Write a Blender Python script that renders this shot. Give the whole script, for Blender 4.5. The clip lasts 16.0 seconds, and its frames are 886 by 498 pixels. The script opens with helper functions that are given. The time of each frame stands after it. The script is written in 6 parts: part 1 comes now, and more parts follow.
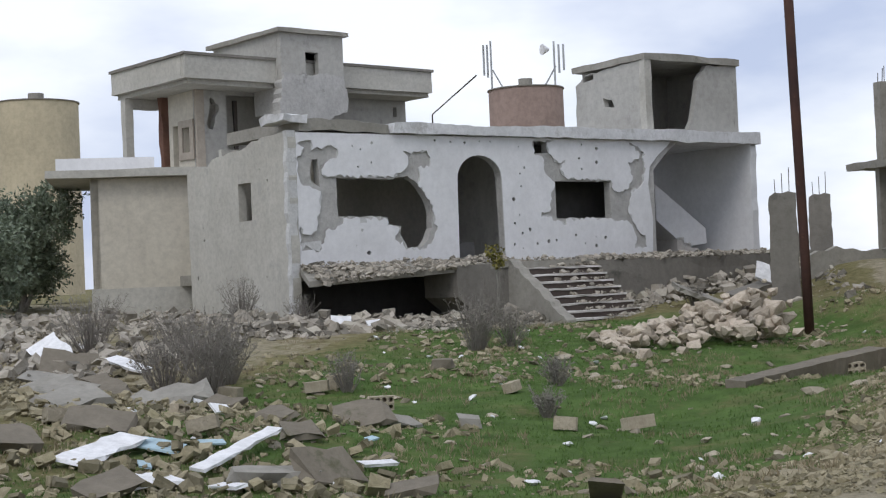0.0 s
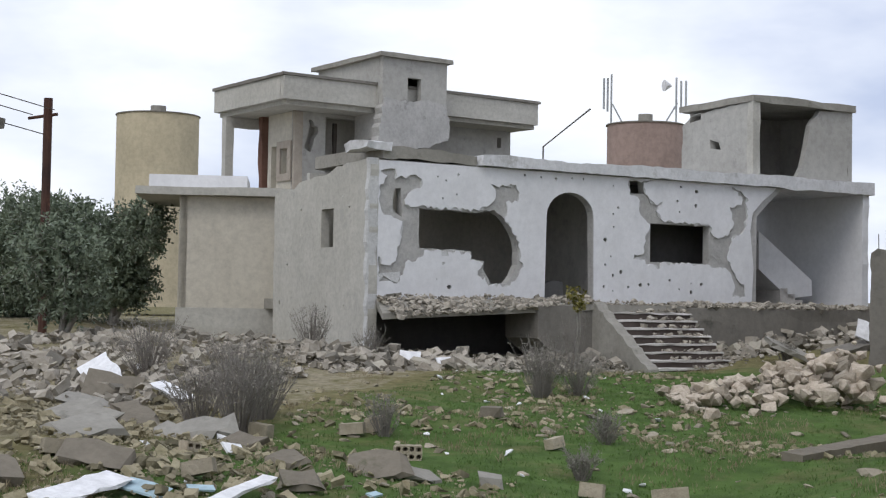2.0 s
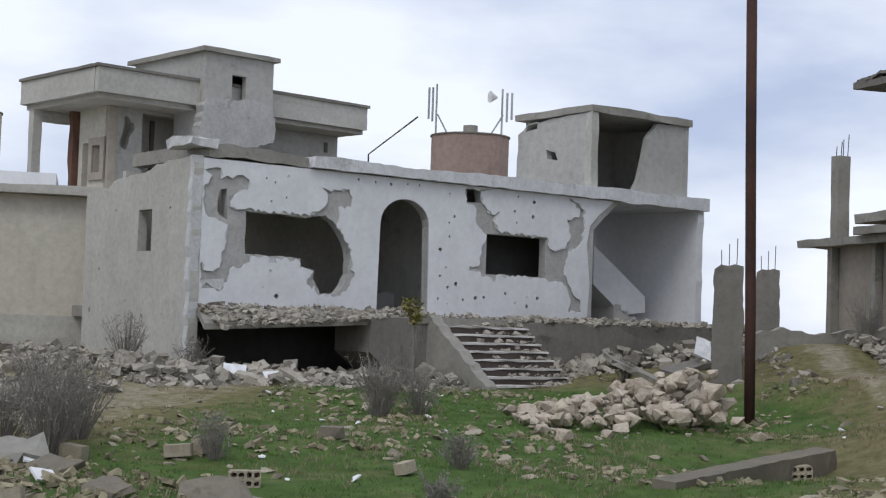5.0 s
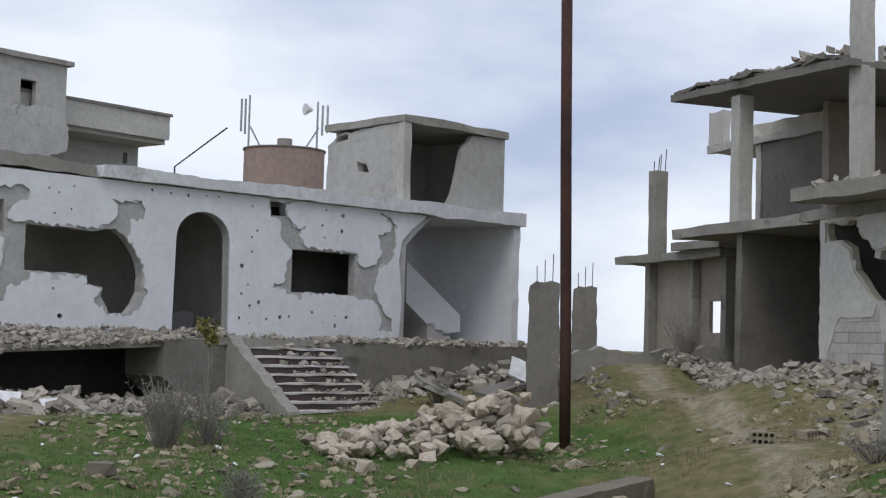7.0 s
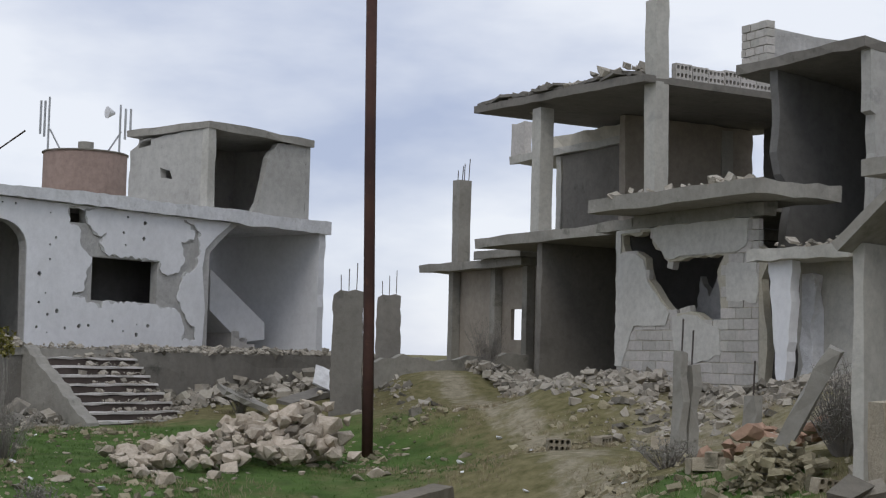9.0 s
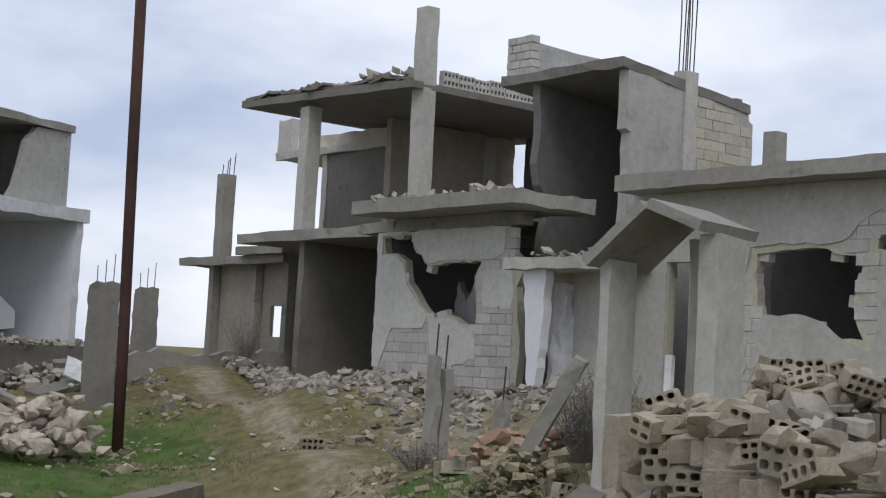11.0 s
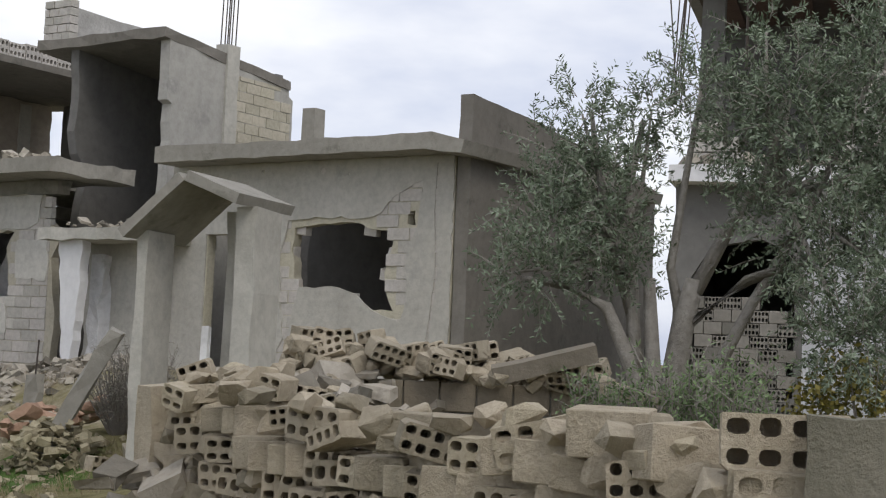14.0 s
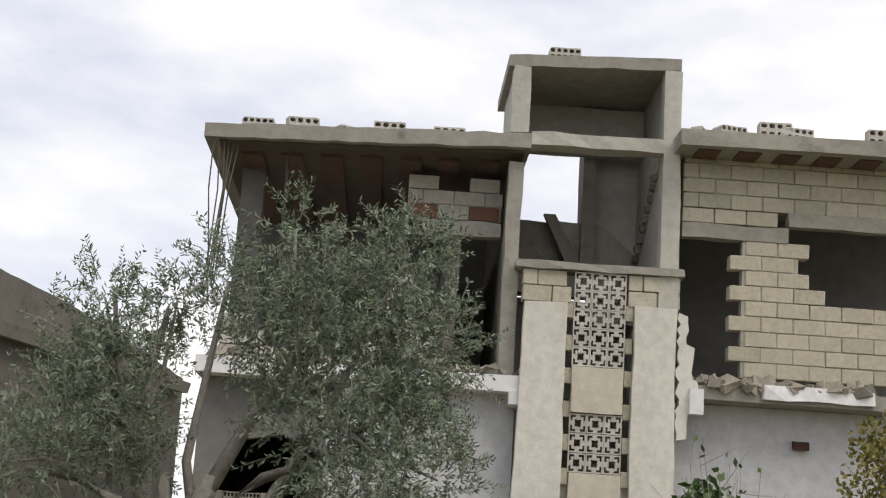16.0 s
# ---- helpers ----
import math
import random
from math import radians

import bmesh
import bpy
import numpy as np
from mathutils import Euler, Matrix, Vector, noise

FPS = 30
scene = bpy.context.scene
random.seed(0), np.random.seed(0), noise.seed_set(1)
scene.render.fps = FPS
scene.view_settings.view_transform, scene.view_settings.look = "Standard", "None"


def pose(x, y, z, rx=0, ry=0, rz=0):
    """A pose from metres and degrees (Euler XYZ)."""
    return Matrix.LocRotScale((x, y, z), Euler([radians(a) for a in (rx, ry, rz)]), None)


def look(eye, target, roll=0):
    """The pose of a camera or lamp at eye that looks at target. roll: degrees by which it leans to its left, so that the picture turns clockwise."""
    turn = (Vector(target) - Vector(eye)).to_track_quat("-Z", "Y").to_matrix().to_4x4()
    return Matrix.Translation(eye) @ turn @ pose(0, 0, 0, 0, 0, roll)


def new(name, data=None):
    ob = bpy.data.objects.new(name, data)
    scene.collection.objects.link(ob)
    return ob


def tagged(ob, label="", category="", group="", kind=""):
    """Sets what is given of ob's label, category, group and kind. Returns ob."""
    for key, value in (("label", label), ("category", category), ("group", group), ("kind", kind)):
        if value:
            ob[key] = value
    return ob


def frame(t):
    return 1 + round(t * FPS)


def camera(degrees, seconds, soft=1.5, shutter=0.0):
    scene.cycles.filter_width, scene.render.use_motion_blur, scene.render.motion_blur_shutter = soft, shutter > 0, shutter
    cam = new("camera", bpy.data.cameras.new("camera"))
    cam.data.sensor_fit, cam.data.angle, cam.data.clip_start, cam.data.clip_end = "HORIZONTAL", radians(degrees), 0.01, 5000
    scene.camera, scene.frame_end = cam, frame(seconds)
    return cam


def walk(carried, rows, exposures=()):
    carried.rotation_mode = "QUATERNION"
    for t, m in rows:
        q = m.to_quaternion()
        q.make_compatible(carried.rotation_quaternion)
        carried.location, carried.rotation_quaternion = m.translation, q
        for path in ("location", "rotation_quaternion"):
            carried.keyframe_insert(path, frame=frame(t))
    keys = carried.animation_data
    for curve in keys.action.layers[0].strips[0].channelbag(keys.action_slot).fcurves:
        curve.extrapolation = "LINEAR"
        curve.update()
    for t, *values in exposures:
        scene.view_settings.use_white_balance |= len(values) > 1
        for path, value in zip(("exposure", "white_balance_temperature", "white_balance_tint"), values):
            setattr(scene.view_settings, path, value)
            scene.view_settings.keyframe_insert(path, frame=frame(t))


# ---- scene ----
# seconds, place, target, roll
PATH = [
    (0, (-0.193, -3.016, 1.21), (-0.701, -1.082, 1.245), -2.4),
    (0.5, (0.116, -2.831, 1.335), (-0.368, -0.89, 1.36), -1.0),
    (1, (0.283, -2.472, 1.374), (-0.102, -0.509, 1.353), 1.1),
    (1.5, (0.47, -2.115, 1.464), (0.0, -0.172, 1.466), -0.1),
    (2, (0.659, -1.762, 1.427), (-0.026, 0.116, 1.5), 1.0),
    (2.5, (0.581, -1.638, 1.443), (-0.092, 0.245, 1.493), 2.3),
    (3, (0.277, -1.309, 1.399), (-0.161, 0.64, 1.483), 1.8),
    (3.2, (0.234, -1.231, 1.377), (-0.187, 0.723, 1.447), 1.0),
    (5.3, (-0.392, 0.102, 1.354), (-0.823, 2.052, 1.454), 2.2),
    (5.5, (-0.385, 0.324, 1.349), (-0.808, 2.277, 1.445), 2.5),
    (6, (-0.368, 0.939, 1.421), (-0.75, 2.9, 1.513), 2.0),
    (6.5, (-0.333, 1.503, 1.436), (-0.634, 3.477, 1.552), 1.5),
    (7, (-0.28, 1.584, 1.406), (-0.478, 3.569, 1.538), 1.6),
    (7.5, (-0.243, 1.574, 1.407), (-0.36, 3.566, 1.535), 1.7),
    (8, (-0.239, 1.531, 1.421), (-0.29, 3.525, 1.557), 1.5),
    (8.2, (-0.235, 1.512, 1.43), (-0.261, 3.506, 1.574), 1.4),
    (10.3, (-0.186, 1.306, 1.546), (0.065, 3.285, 1.693), 2.6),
    (10.5, (-0.193, 1.289, 1.537), (0.099, 3.262, 1.688), 2.9),
    (11, (-0.197, 1.283, 1.543), (0.186, 3.24, 1.695), 3.1),
    (11.5, (-0.193, 1.25, 1.537), (0.263, 3.191, 1.684), 2.9),
    (12, (-0.176, 1.229, 1.55), (0.372, 3.146, 1.703), 2.6),
    (12.5, (-0.158, 1.225, 1.539), (0.455, 3.121, 1.71), 2.7),
    (13, (-0.194, 1.19, 1.547), (0.498, 3.058, 1.721), 3.0),
    (13.5, (-0.195, 1.148, 1.533), (0.599, 2.977, 1.679), 2.6),
    (14, (-0.209, 1.132, 1.532), (0.756, 2.878, 1.677), 2.5),
    (14.5, (-0.171, 1.252, 1.552), (0.994, 2.864, 1.755), 2.7),
    (15, (-0.085, 1.284, 1.58), (1.234, 2.755, 1.888), 3.1),
    (15.5, (-0.005, 1.237, 1.607), (1.384, 2.628, 1.974), 4.0),
    (16, (0.014, 1.242, 1.605), (1.434, 2.584, 2.035), 3.6),
]
EXPOSURES = [(0, 0.13, 6350, 10), (1.5, 0.18, 6450, 10), (3, 0.1, 6250, 10), (6, 0.0, 6250, 10), (8.2, -0.1, 6300, 10), (10.4, -0.16, 6400, 10), (11, -0.02, 6300, 10), (12.5, 0.12, 6400, 10), (14, 0.16, 6700, 10), (15, 0.31, 7050, 10), (16, 0.34, 7200, 10)]
cam = camera(33.66, 16.0, soft=1.2)


walk(cam, [(t, look(eye, target, roll)) for t, eye, target, roll in PATH], EXPOSURES)

# ---- world and sun: bright overcast ----
SUN_AZ, SUN_EL = 188.0, 50.0     # azimuth clockwise from +y
world = bpy.data.worlds.new("overcast_sky")
scene.world = world
world.use_nodes = True
wn, wl = world.node_tree.nodes, world.node_tree.links
wn.clear()
w_out, w_bg = wn.new("ShaderNodeOutputWorld"), wn.new("ShaderNodeBackground")
w_sky = wn.new("ShaderNodeTexSky")
w_sky.sky_type, w_sky.sun_disc = "NISHITA", False
w_sky.sun_elevation, w_sky.sun_rotation = radians(SUN_EL), radians(SUN_AZ)
w_tc, w_map = wn.new("ShaderNodeTexCoord"), wn.new("ShaderNodeMapping")
w_map.inputs["Scale"].default_value = (1.0, 1.0, 2.6)
w_map.inputs["Location"].default_value = (0.35, 0.2, 0.1)
w_noise = wn.new("ShaderNodeTexNoise")
w_noise.inputs["Scale"].default_value, w_noise.inputs["Detail"].default_value = 2.6, 6.0
w_noise.inputs["Roughness"].default_value = 0.52
w_ramp = wn.new("ShaderNodeValToRGB")
e = w_ramp.color_ramp.elements
e[0].position, e[0].color = 0.36, (4.9, 5.5, 7.2, 1)
e[1].position, e[1].color = 0.60, (9.4, 9.6, 10.1, 1)
w_mix = wn.new("ShaderNodeMix")
w_mix.data_type, w_mix.inputs["Factor"].default_value = "RGBA", 0.90
wl.new(w_tc.outputs["Generated"], w_map.inputs["Vector"])
wl.new(w_map.outputs["Vector"], w_noise.inputs["Vector"])
wl.new(w_noise.outputs["Fac"], w_ramp.inputs["Fac"])
wl.new(w_sky.outputs["Color"], w_mix.inputs["A"])
wl.new(w_ramp.outputs["Color"], w_mix.inputs["B"])
wl.new(w_mix.outputs["Result"], w_bg.inputs["Color"])
w_bg.inputs["Strength"].default_value = 0.105
wl.new(w_bg.outputs["Background"], w_out.inputs["Surface"])
sun = new("sun", bpy.data.lights.new("sun", "SUN"))
sun.data.energy, sun.data.angle, sun.data.color = 0.9, radians(25), (1.0, 0.96, 0.9)
sd = Vector((math.sin(radians(SUN_AZ)) * math.cos(radians(SUN_EL)), math.cos(radians(SUN_AZ)) * math.cos(radians(SUN_EL)), math.sin(radians(SUN_EL))))
sun.matrix_world = look(sd * 60, (0, 0, 0))


# ---- materials ----
def surface(name, base, dark=None, light=None, big=0.6, fine=9.0, rough=0.9, bump=0.25, streak=0.0, spots=0.0, spot_col=(0.1, 0.09, 0.08),
            random=0.0, metal=0.0, island=False, grain=0.8):
    """A weathered surface: two scales of mottling, optional rain streaks, stain spots and a shift per piece."""
    m = bpy.data.materials.new(name)
    m.use_nodes = True
    n, l = m.node_tree.nodes, m.node_tree.links
    bsdf = n["Principled BSDF"]
    dark = dark or tuple(c * 0.62 for c in base)
    light = light or tuple(min(1, c * 1.22) for c in base)
    geo = n.new("ShaderNodeNewGeometry")

    def tex(scale, detail=5.0, rough_=0.6, squash=None):
        t = n.new("ShaderNodeTexNoise")
        t.inputs["Scale"].default_value, t.inputs["Detail"].default_value, t.inputs["Roughness"].default_value = scale, detail, rough_
        if squash:
            mp = n.new("ShaderNodeMapping")
            mp.inputs["Scale"].default_value = squash
            l.new(geo.outputs["Position"], mp.inputs["Vector"])
            l.new(mp.outputs["Vector"], t.inputs["Vector"])
        else:
            l.new(geo.outputs["Position"], t.inputs["Vector"])
        return t.outputs["Fac"]

    def ramp(fac, a, b, ca=(0, 0, 0, 1), cb=(1, 1, 1, 1)):
        r = n.new("ShaderNodeValToRGB")
        r.color_ramp.elements[0].position, r.color_ramp.elements[0].color = a, ca
        r.color_ramp.elements[1].position, r.color_ramp.elements[1].color = b, cb
        l.new(fac, r.inputs["Fac"])
        return r.outputs["Color"]

    def mix(fac, a, b, mode="MIX"):
        x = n.new("ShaderNodeMix")
        x.data_type, x.blend_type = "RGBA", mode
        if isinstance(fac, float):
            x.inputs["Factor"].default_value = fac
        else:
            l.new(fac, x.inputs["Factor"])
        for s, v in (("A", a), ("B", b)):
            if isinstance(v, tuple):
                x.inputs[s].default_value = (*v[:3], 1)
            else:
                l.new(v, x.inputs[s])
        return x.outputs["Result"]

    col = ramp(tex(big, 6.0, 0.62), 0.30, 0.72, (*dark, 1), (*light, 1))
    col = mix(0.45, base, col)
    f = tex(fine, 6.0, 0.7)
    col = mix(ramp(f, 0.30, 0.60), mix(1.0, col, (grain, grain, grain), "MULTIPLY"), col)
    if streak:
        s = ramp(tex(1.0, 4.0, 0.6, (2.6, 2.6, 0.5)), 0.50, 0.85)
        sm = n.new("ShaderNodeMath")
        sm.operation = "MULTIPLY"
        l.new(s, sm.inputs[0])
        sm.inputs[1].default_value = streak * 0.6
        col = mix(sm.outputs[0], col, tuple(c * 0.5 for c in base))
    if spots:
        s = ramp(tex(1.7, 8.0, 0.72), 0.66 - 0.2 * spots, 0.74 - 0.12 * spots)
        col = mix(s, col, spot_col)
    if random or island:
        if island:
            rnd = geo.outputs["Random Per Island"]
        else:
            oi = n.new("ShaderNodeObjectInfo")
            rnd = oi.outputs["Random"]
        a = 1 - random
        rr = n.new("ShaderNodeValToRGB")
        for pos, g in ((0.0, a), (0.55, 0.4 * a + 0.6), (0.86, 0.9), (1.0, 1.0)):
            e = rr.color_ramp.elements.new(pos) if 0 < pos < 1 else rr.color_ramp.elements[int(pos)]
            e.color = (g, g * (0.98 if pos else 1.0), g * (0.94 if 0 < pos < 0.8 else 1.0), 1)
        l.new(rnd, rr.inputs["Fac"])
        col = mix(1.0, col, rr.outputs["Color"], "MULTIPLY")
    l.new(col, bsdf.inputs["Base Color"])
    bsdf.inputs["Roughness"].default_value, bsdf.inputs["Metallic"].default_value = rough, metal
    bsdf.inputs["Specular IOR Level"].default_value = 0.25
    if bump:
        b = n.new("ShaderNodeBump")
        b.inputs["Strength"].default_value, b.inputs["Distance"].default_value = bump, 0.03
        l.new(f, b.inputs["Height"])
        l.new(b.outputs["Normal"], bsdf.inputs["Normal"])
    return m


M_WHITE = surface("white_plaster", (0.77, 0.77, 0.785), (0.58, 0.58, 0.58), (0.82, 0.82, 0.835), 0.8, 7, bump=0.18, grain=0.9, streak=0.22)
M_GREYPL = surface("grey_plaster", (0.425, 0.413, 0.382), (0.30, 0.29, 0.265), (0.51, 0.50, 0.465), 0.45, 6, bump=0.25, streak=0.5, spots=0.42, spot_col=(0.27, 0.265, 0.25))
M_PALEPL = surface("pale_plaster", (0.495, 0.478, 0.43), (0.35, 0.335, 0.295), (0.595, 0.58, 0.53), 0.7, 9, bump=0.25, streak=0.4, spots=0.36, spot_col=(0.36, 0.35, 0.325))
M_CREAM = surface("cream_plaster", (0.58, 0.54, 0.45), (0.46, 0.42, 0.35), (0.66, 0.62, 0.53), 0.5, 6, bump=0.15, streak=0.35)
M_OFFW = surface("off_white_plaster", (0.68, 0.66, 0.60), (0.55, 0.53, 0.47), (0.75, 0.73, 0.68), 0.8, 8, bump=0.2, streak=0.3)
M_TAN = surface("tan_plaster", (0.42, 0.37, 0.31), None, None, 0.6, 6, bump=0.15, streak=0.3)
M_CONC = surface("weathered_concrete", (0.325, 0.308, 0.27), (0.19, 0.18, 0.155), (0.41, 0.392, 0.35), 0.7, 8, bump=0.4, streak=0.5, spots=0.45, spot_col=(0.17, 0.165, 0.14))
# Darker concrete; on inner walls and undersides its darkness stands for shade.
M_CONCD = surface("dark_and_shaded_concrete", (0.215, 0.20, 0.175), (0.135, 0.125, 0.11), (0.275, 0.258, 0.228), 0.6, 7, bump=0.4, streak=0.6, spots=0.4, spot_col=(0.12, 0.115, 0.10))
M_BARE = surface("bare_render_and_block", (0.47, 0.46, 0.44), (0.33, 0.32, 0.30), (0.56, 0.55, 0.53), 1.8, 10, bump=0.8, spots=0.25, spot_col=(0.22, 0.215, 0.20))
M_UNDER = surface("rough_undercoat", (0.60, 0.60, 0.59), (0.46, 0.46, 0.45), (0.68, 0.68, 0.67), 2.2, 14, bump=0.7)
M_EDGE = surface("chipped_white_slab", (0.70, 0.70, 0.71), (0.45, 0.45, 0.44), (0.80, 0.80, 0.81), 1.1, 8, bump=0.6, spots=0.42, spot_col=(0.40, 0.39, 0.37))
M_BLOCK = surface("concrete_block", (0.536, 0.495, 0.373), (0.40, 0.38, 0.31), (0.60, 0.58, 0.50), 1.5, 14, bump=0.5, random=0.2)
M_BLOCKW = surface("pale_concrete_block", (0.56, 0.54, 0.49), (0.44, 0.42, 0.37), (0.64, 0.62, 0.58), 1.5, 14, bump=0.4, random=0.2)
M_MORTAR = surface("mortar", (0.30, 0.285, 0.25), None, None, 1.0, 12, bump=0.5)
M_FIELD = surface("lichened_field_rubble", (0.40, 0.355, 0.225), (0.22, 0.20, 0.11), (0.56, 0.51, 0.37), 5.0, 22, bump=0.9, random=0.6, island=True)
M_RUBBLE = surface("rubble_stone", (0.46, 0.425, 0.345), (0.25, 0.225, 0.17), (0.64, 0.60, 0.52), 2.4, 14, bump=0.9, random=0.66, island=True)
M_LIME = surface("limestone_rubble", (0.52, 0.455, 0.375), (0.40, 0.33, 0.26), (0.62, 0.56, 0.48), 1.6, 9, bump=0.6, random=0.4, island=True)
M_RED = surface("reddish_earth_stone", (0.42, 0.26, 0.17), None, None, 1.5, 8, bump=0.6, random=0.3, island=True)
M_RUST = surface("rusty_steel", (0.060, 0.034, 0.032), (0.03, 0.018, 0.018), (0.15, 0.07, 0.04), 0.8, 6, rough=0.75, bump=0.3, metal=0.2, spots=0.35, spot_col=(0.16, 0.075, 0.045))
M_REBAR = surface("rebar_steel", (0.10, 0.085, 0.075), rough=0.7, bump=0.1, metal=0.4)
M_ALU = surface("galvanised_metal", (0.45, 0.46, 0.47), rough=0.5, bump=0.05, metal=0.5)
M_BARK = surface("olive_bark", (0.30, 0.28, 0.25), (0.17, 0.155, 0.135), (0.40, 0.385, 0.35), 4, 16, bump=0.9)
M_TWIG = surface("dry_twig", (0.26, 0.235, 0.21), bump=0.3)
M_TERRA = surface("terracotta_block", (0.24, 0.13, 0.095), None, None, 2, 10, bump=0.4, random=0.25)
M_TANKP = surface("pink_tank_render", (0.36, 0.27, 0.235), None, None, 0.5, 4, bump=0.2, streak=0.3)
M_TANKY = surface("ochre_tank_render", (0.56, 0.49, 0.35), None, None, 0.4, 4, bump=0.2, streak=0.3)
M_BLUE = surface("pale_blue_board", (0.42, 0.56, 0.62), None, None, 1.0, 8, rough=0.6, bump=0.1)
M_CHIP = surface("white_broken_slab", (0.78, 0.78, 0.79), (0.62, 0.62, 0.62), None, 2, 8, bump=0.15)
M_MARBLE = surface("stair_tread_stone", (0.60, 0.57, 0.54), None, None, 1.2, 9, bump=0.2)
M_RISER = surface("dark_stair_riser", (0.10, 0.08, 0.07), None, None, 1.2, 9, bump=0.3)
# Near-black interiors: the rooms' shade put into the colour, with some soot.
M_DARKIN = surface("interior_shade_and_soot", (0.19, 0.186, 0.18), None, None, 0.5, 5, bump=0.2, streak=0.3)


def foliage(name, a, b, rough=0.55):
    m = bpy.data.materials.new(name)
    m.use_nodes = True
    n, l = m.node_tree.nodes, m.node_tree.links
    bsdf = n["Principled BSDF"]
    geo, r, tex = n.new("ShaderNodeNewGeometry"), n.new("ShaderNodeValToRGB"), n.new("ShaderNodeTexNoise")
    tex.inputs["Scale"].default_value = 1.4
    add = n.new("ShaderNodeMath")
    add.operation = "MULTIPLY_ADD"
    add.inputs[1].default_value, l1 = 0.55, l.new(geo.outputs["Random Per Island"], add.inputs[0])
    mul = n.new("ShaderNodeMath")
    mul.operation = "MULTIPLY"
    mul.inputs[1].default_value = 0.5
    l.new(geo.outputs["Position"], tex.inputs["Vector"])
    l.new(tex.outputs["Fac"], mul.inputs[0])
    l.new(mul.outputs[0], add.inputs[2])
    r.color_ramp.elements[0].color, r.color_ramp.elements[1].color = (*a, 1), (*b, 1)
    r.color_ramp.elements[0].position, r.color_ramp.elements[1].position = 0.2, 0.85
    l.new(add.outputs[0], r.inputs["Fac"])
    l.new(r.outputs["Color"], bsdf.inputs["Base Color"])
    bsdf.inputs["Roughness"].default_value = rough
    bsdf.inputs["Specular IOR Level"].default_value = 0.3
    return m


M_OLIVE = foliage("olive_leaves", (0.085, 0.12, 0.068), (0.26, 0.31, 0.228), 0.7)
M_OLIVEF = foliage("far_olive_leaves", (0.10, 0.13, 0.085), (0.205, 0.245, 0.17))
M_SHRUB = foliage("dry_shrub_leaves", (0.16, 0.155, 0.125), (0.30, 0.285, 0.24))
M_HERB = foliage("fresh_green_leaves", (0.035, 0.085, 0.018), (0.10, 0.19, 0.04))
M_GRASSB = foliage("grass_blades", (0.045, 0.095, 0.018), (0.12, 0.20, 0.045))
M_STRAW = foliage("dry_straw", (0.20, 0.165, 0.10), (0.34, 0.28, 0.18))
M_FIG = foliage("broad_green_leaves", (0.03, 0.065, 0.02), (0.08, 0.14, 0.04))
M_YEL = foliage("yellowing_leaves", (0.10, 0.10, 0.02), (0.24, 0.20, 0.05))


# ---- building helpers ----
def link(name, bm, mat, smooth=False):
    me = bpy.data.meshes.new(name)
    bmesh.ops.recalc_face_normals(bm, faces=bm.faces[:])
    bm.to_mesh(me)
    bm.free()
    me.materials.append(mat)
    if smooth:
        me.polygons.foreach_set("use_smooth", [True] * len(me.polygons))
    return new(name, me)


def part(name, bm, mat, parent, label="", smooth=False):
    ob = link(name, bm, mat, smooth)
    ob.parent = parent
    return tagged(ob, label)


def thing(name, m, label, category, group="", kind=""):
    ob = new(name)
    ob.matrix_world = m
    ob.empty_display_size = 0.2
    return tagged(ob, label, category, group, kind)


def box(bm, x0, x1, y0, y1, z0, z1, m=None, wobble=0.0, cuts=0, rnd=None):
    """A box; wobble shifts its points, cuts splits its long sides so that their edges can look chipped."""
    lo, size = (x0, y0, z0), (x1 - x0, y1 - y0, z1 - z0)
    n = [1 + (min(cuts, int(d / 0.3)) if d > 0.5 else 0) for d in size]
    pts = {}

    def at(i):
        if i not in pts:
            pts[i] = bm.verts.new([lo[k] + size[k] * i[k] / n[k] for k in range(3)])
        return pts[i]

    for k in range(3):
        a, b = (k + 1) % 3, (k + 2) % 3
        for side in (0, n[k]):
            for p in range(n[a]):
                for q in range(n[b]):
                    idx = []
                    for dp, dq in ((0, 0), (1, 0), (1, 1), (0, 1)):
                        i = [0, 0, 0]
                        i[k], i[a], i[b] = side, p + dp, q + dq
                        idx.append(at(tuple(i)))
                    bm.faces.new(idx if side else idx[::-1])
    v = list(pts.values())
    r = rnd or random
    for w in v:
        if wobble:
            w.co += Vector((r.uniform(-1, 1), r.uniform(-1, 1), r.uniform(-1, 1))) * wobble
        if m:
            w.co = m @ w.co
    return v


def jag(pts, amp, step, seed=1, closed=True):
    """A broken edge along a polyline in the plane."""
    r = random.Random(seed)
    out, n = [], len(pts)
    for i in range(n if closed else n - 1):
        a, b = Vector(pts[i]), Vector(pts[(i + 1) % n])
        k = max(1, int((b - a).length / step))
        nrm = Vector((-(b - a).y, (b - a).x)).normalized() if (b - a).length else Vector((0, 0))
        for j in range(k):
            p = a.lerp(b, j / k)
            if j:
                p = p + nrm * r.uniform(-amp, amp)
            out.append((p.x, p.y))
    if not closed:
        out.append(tuple(pts[-1]))
    return out


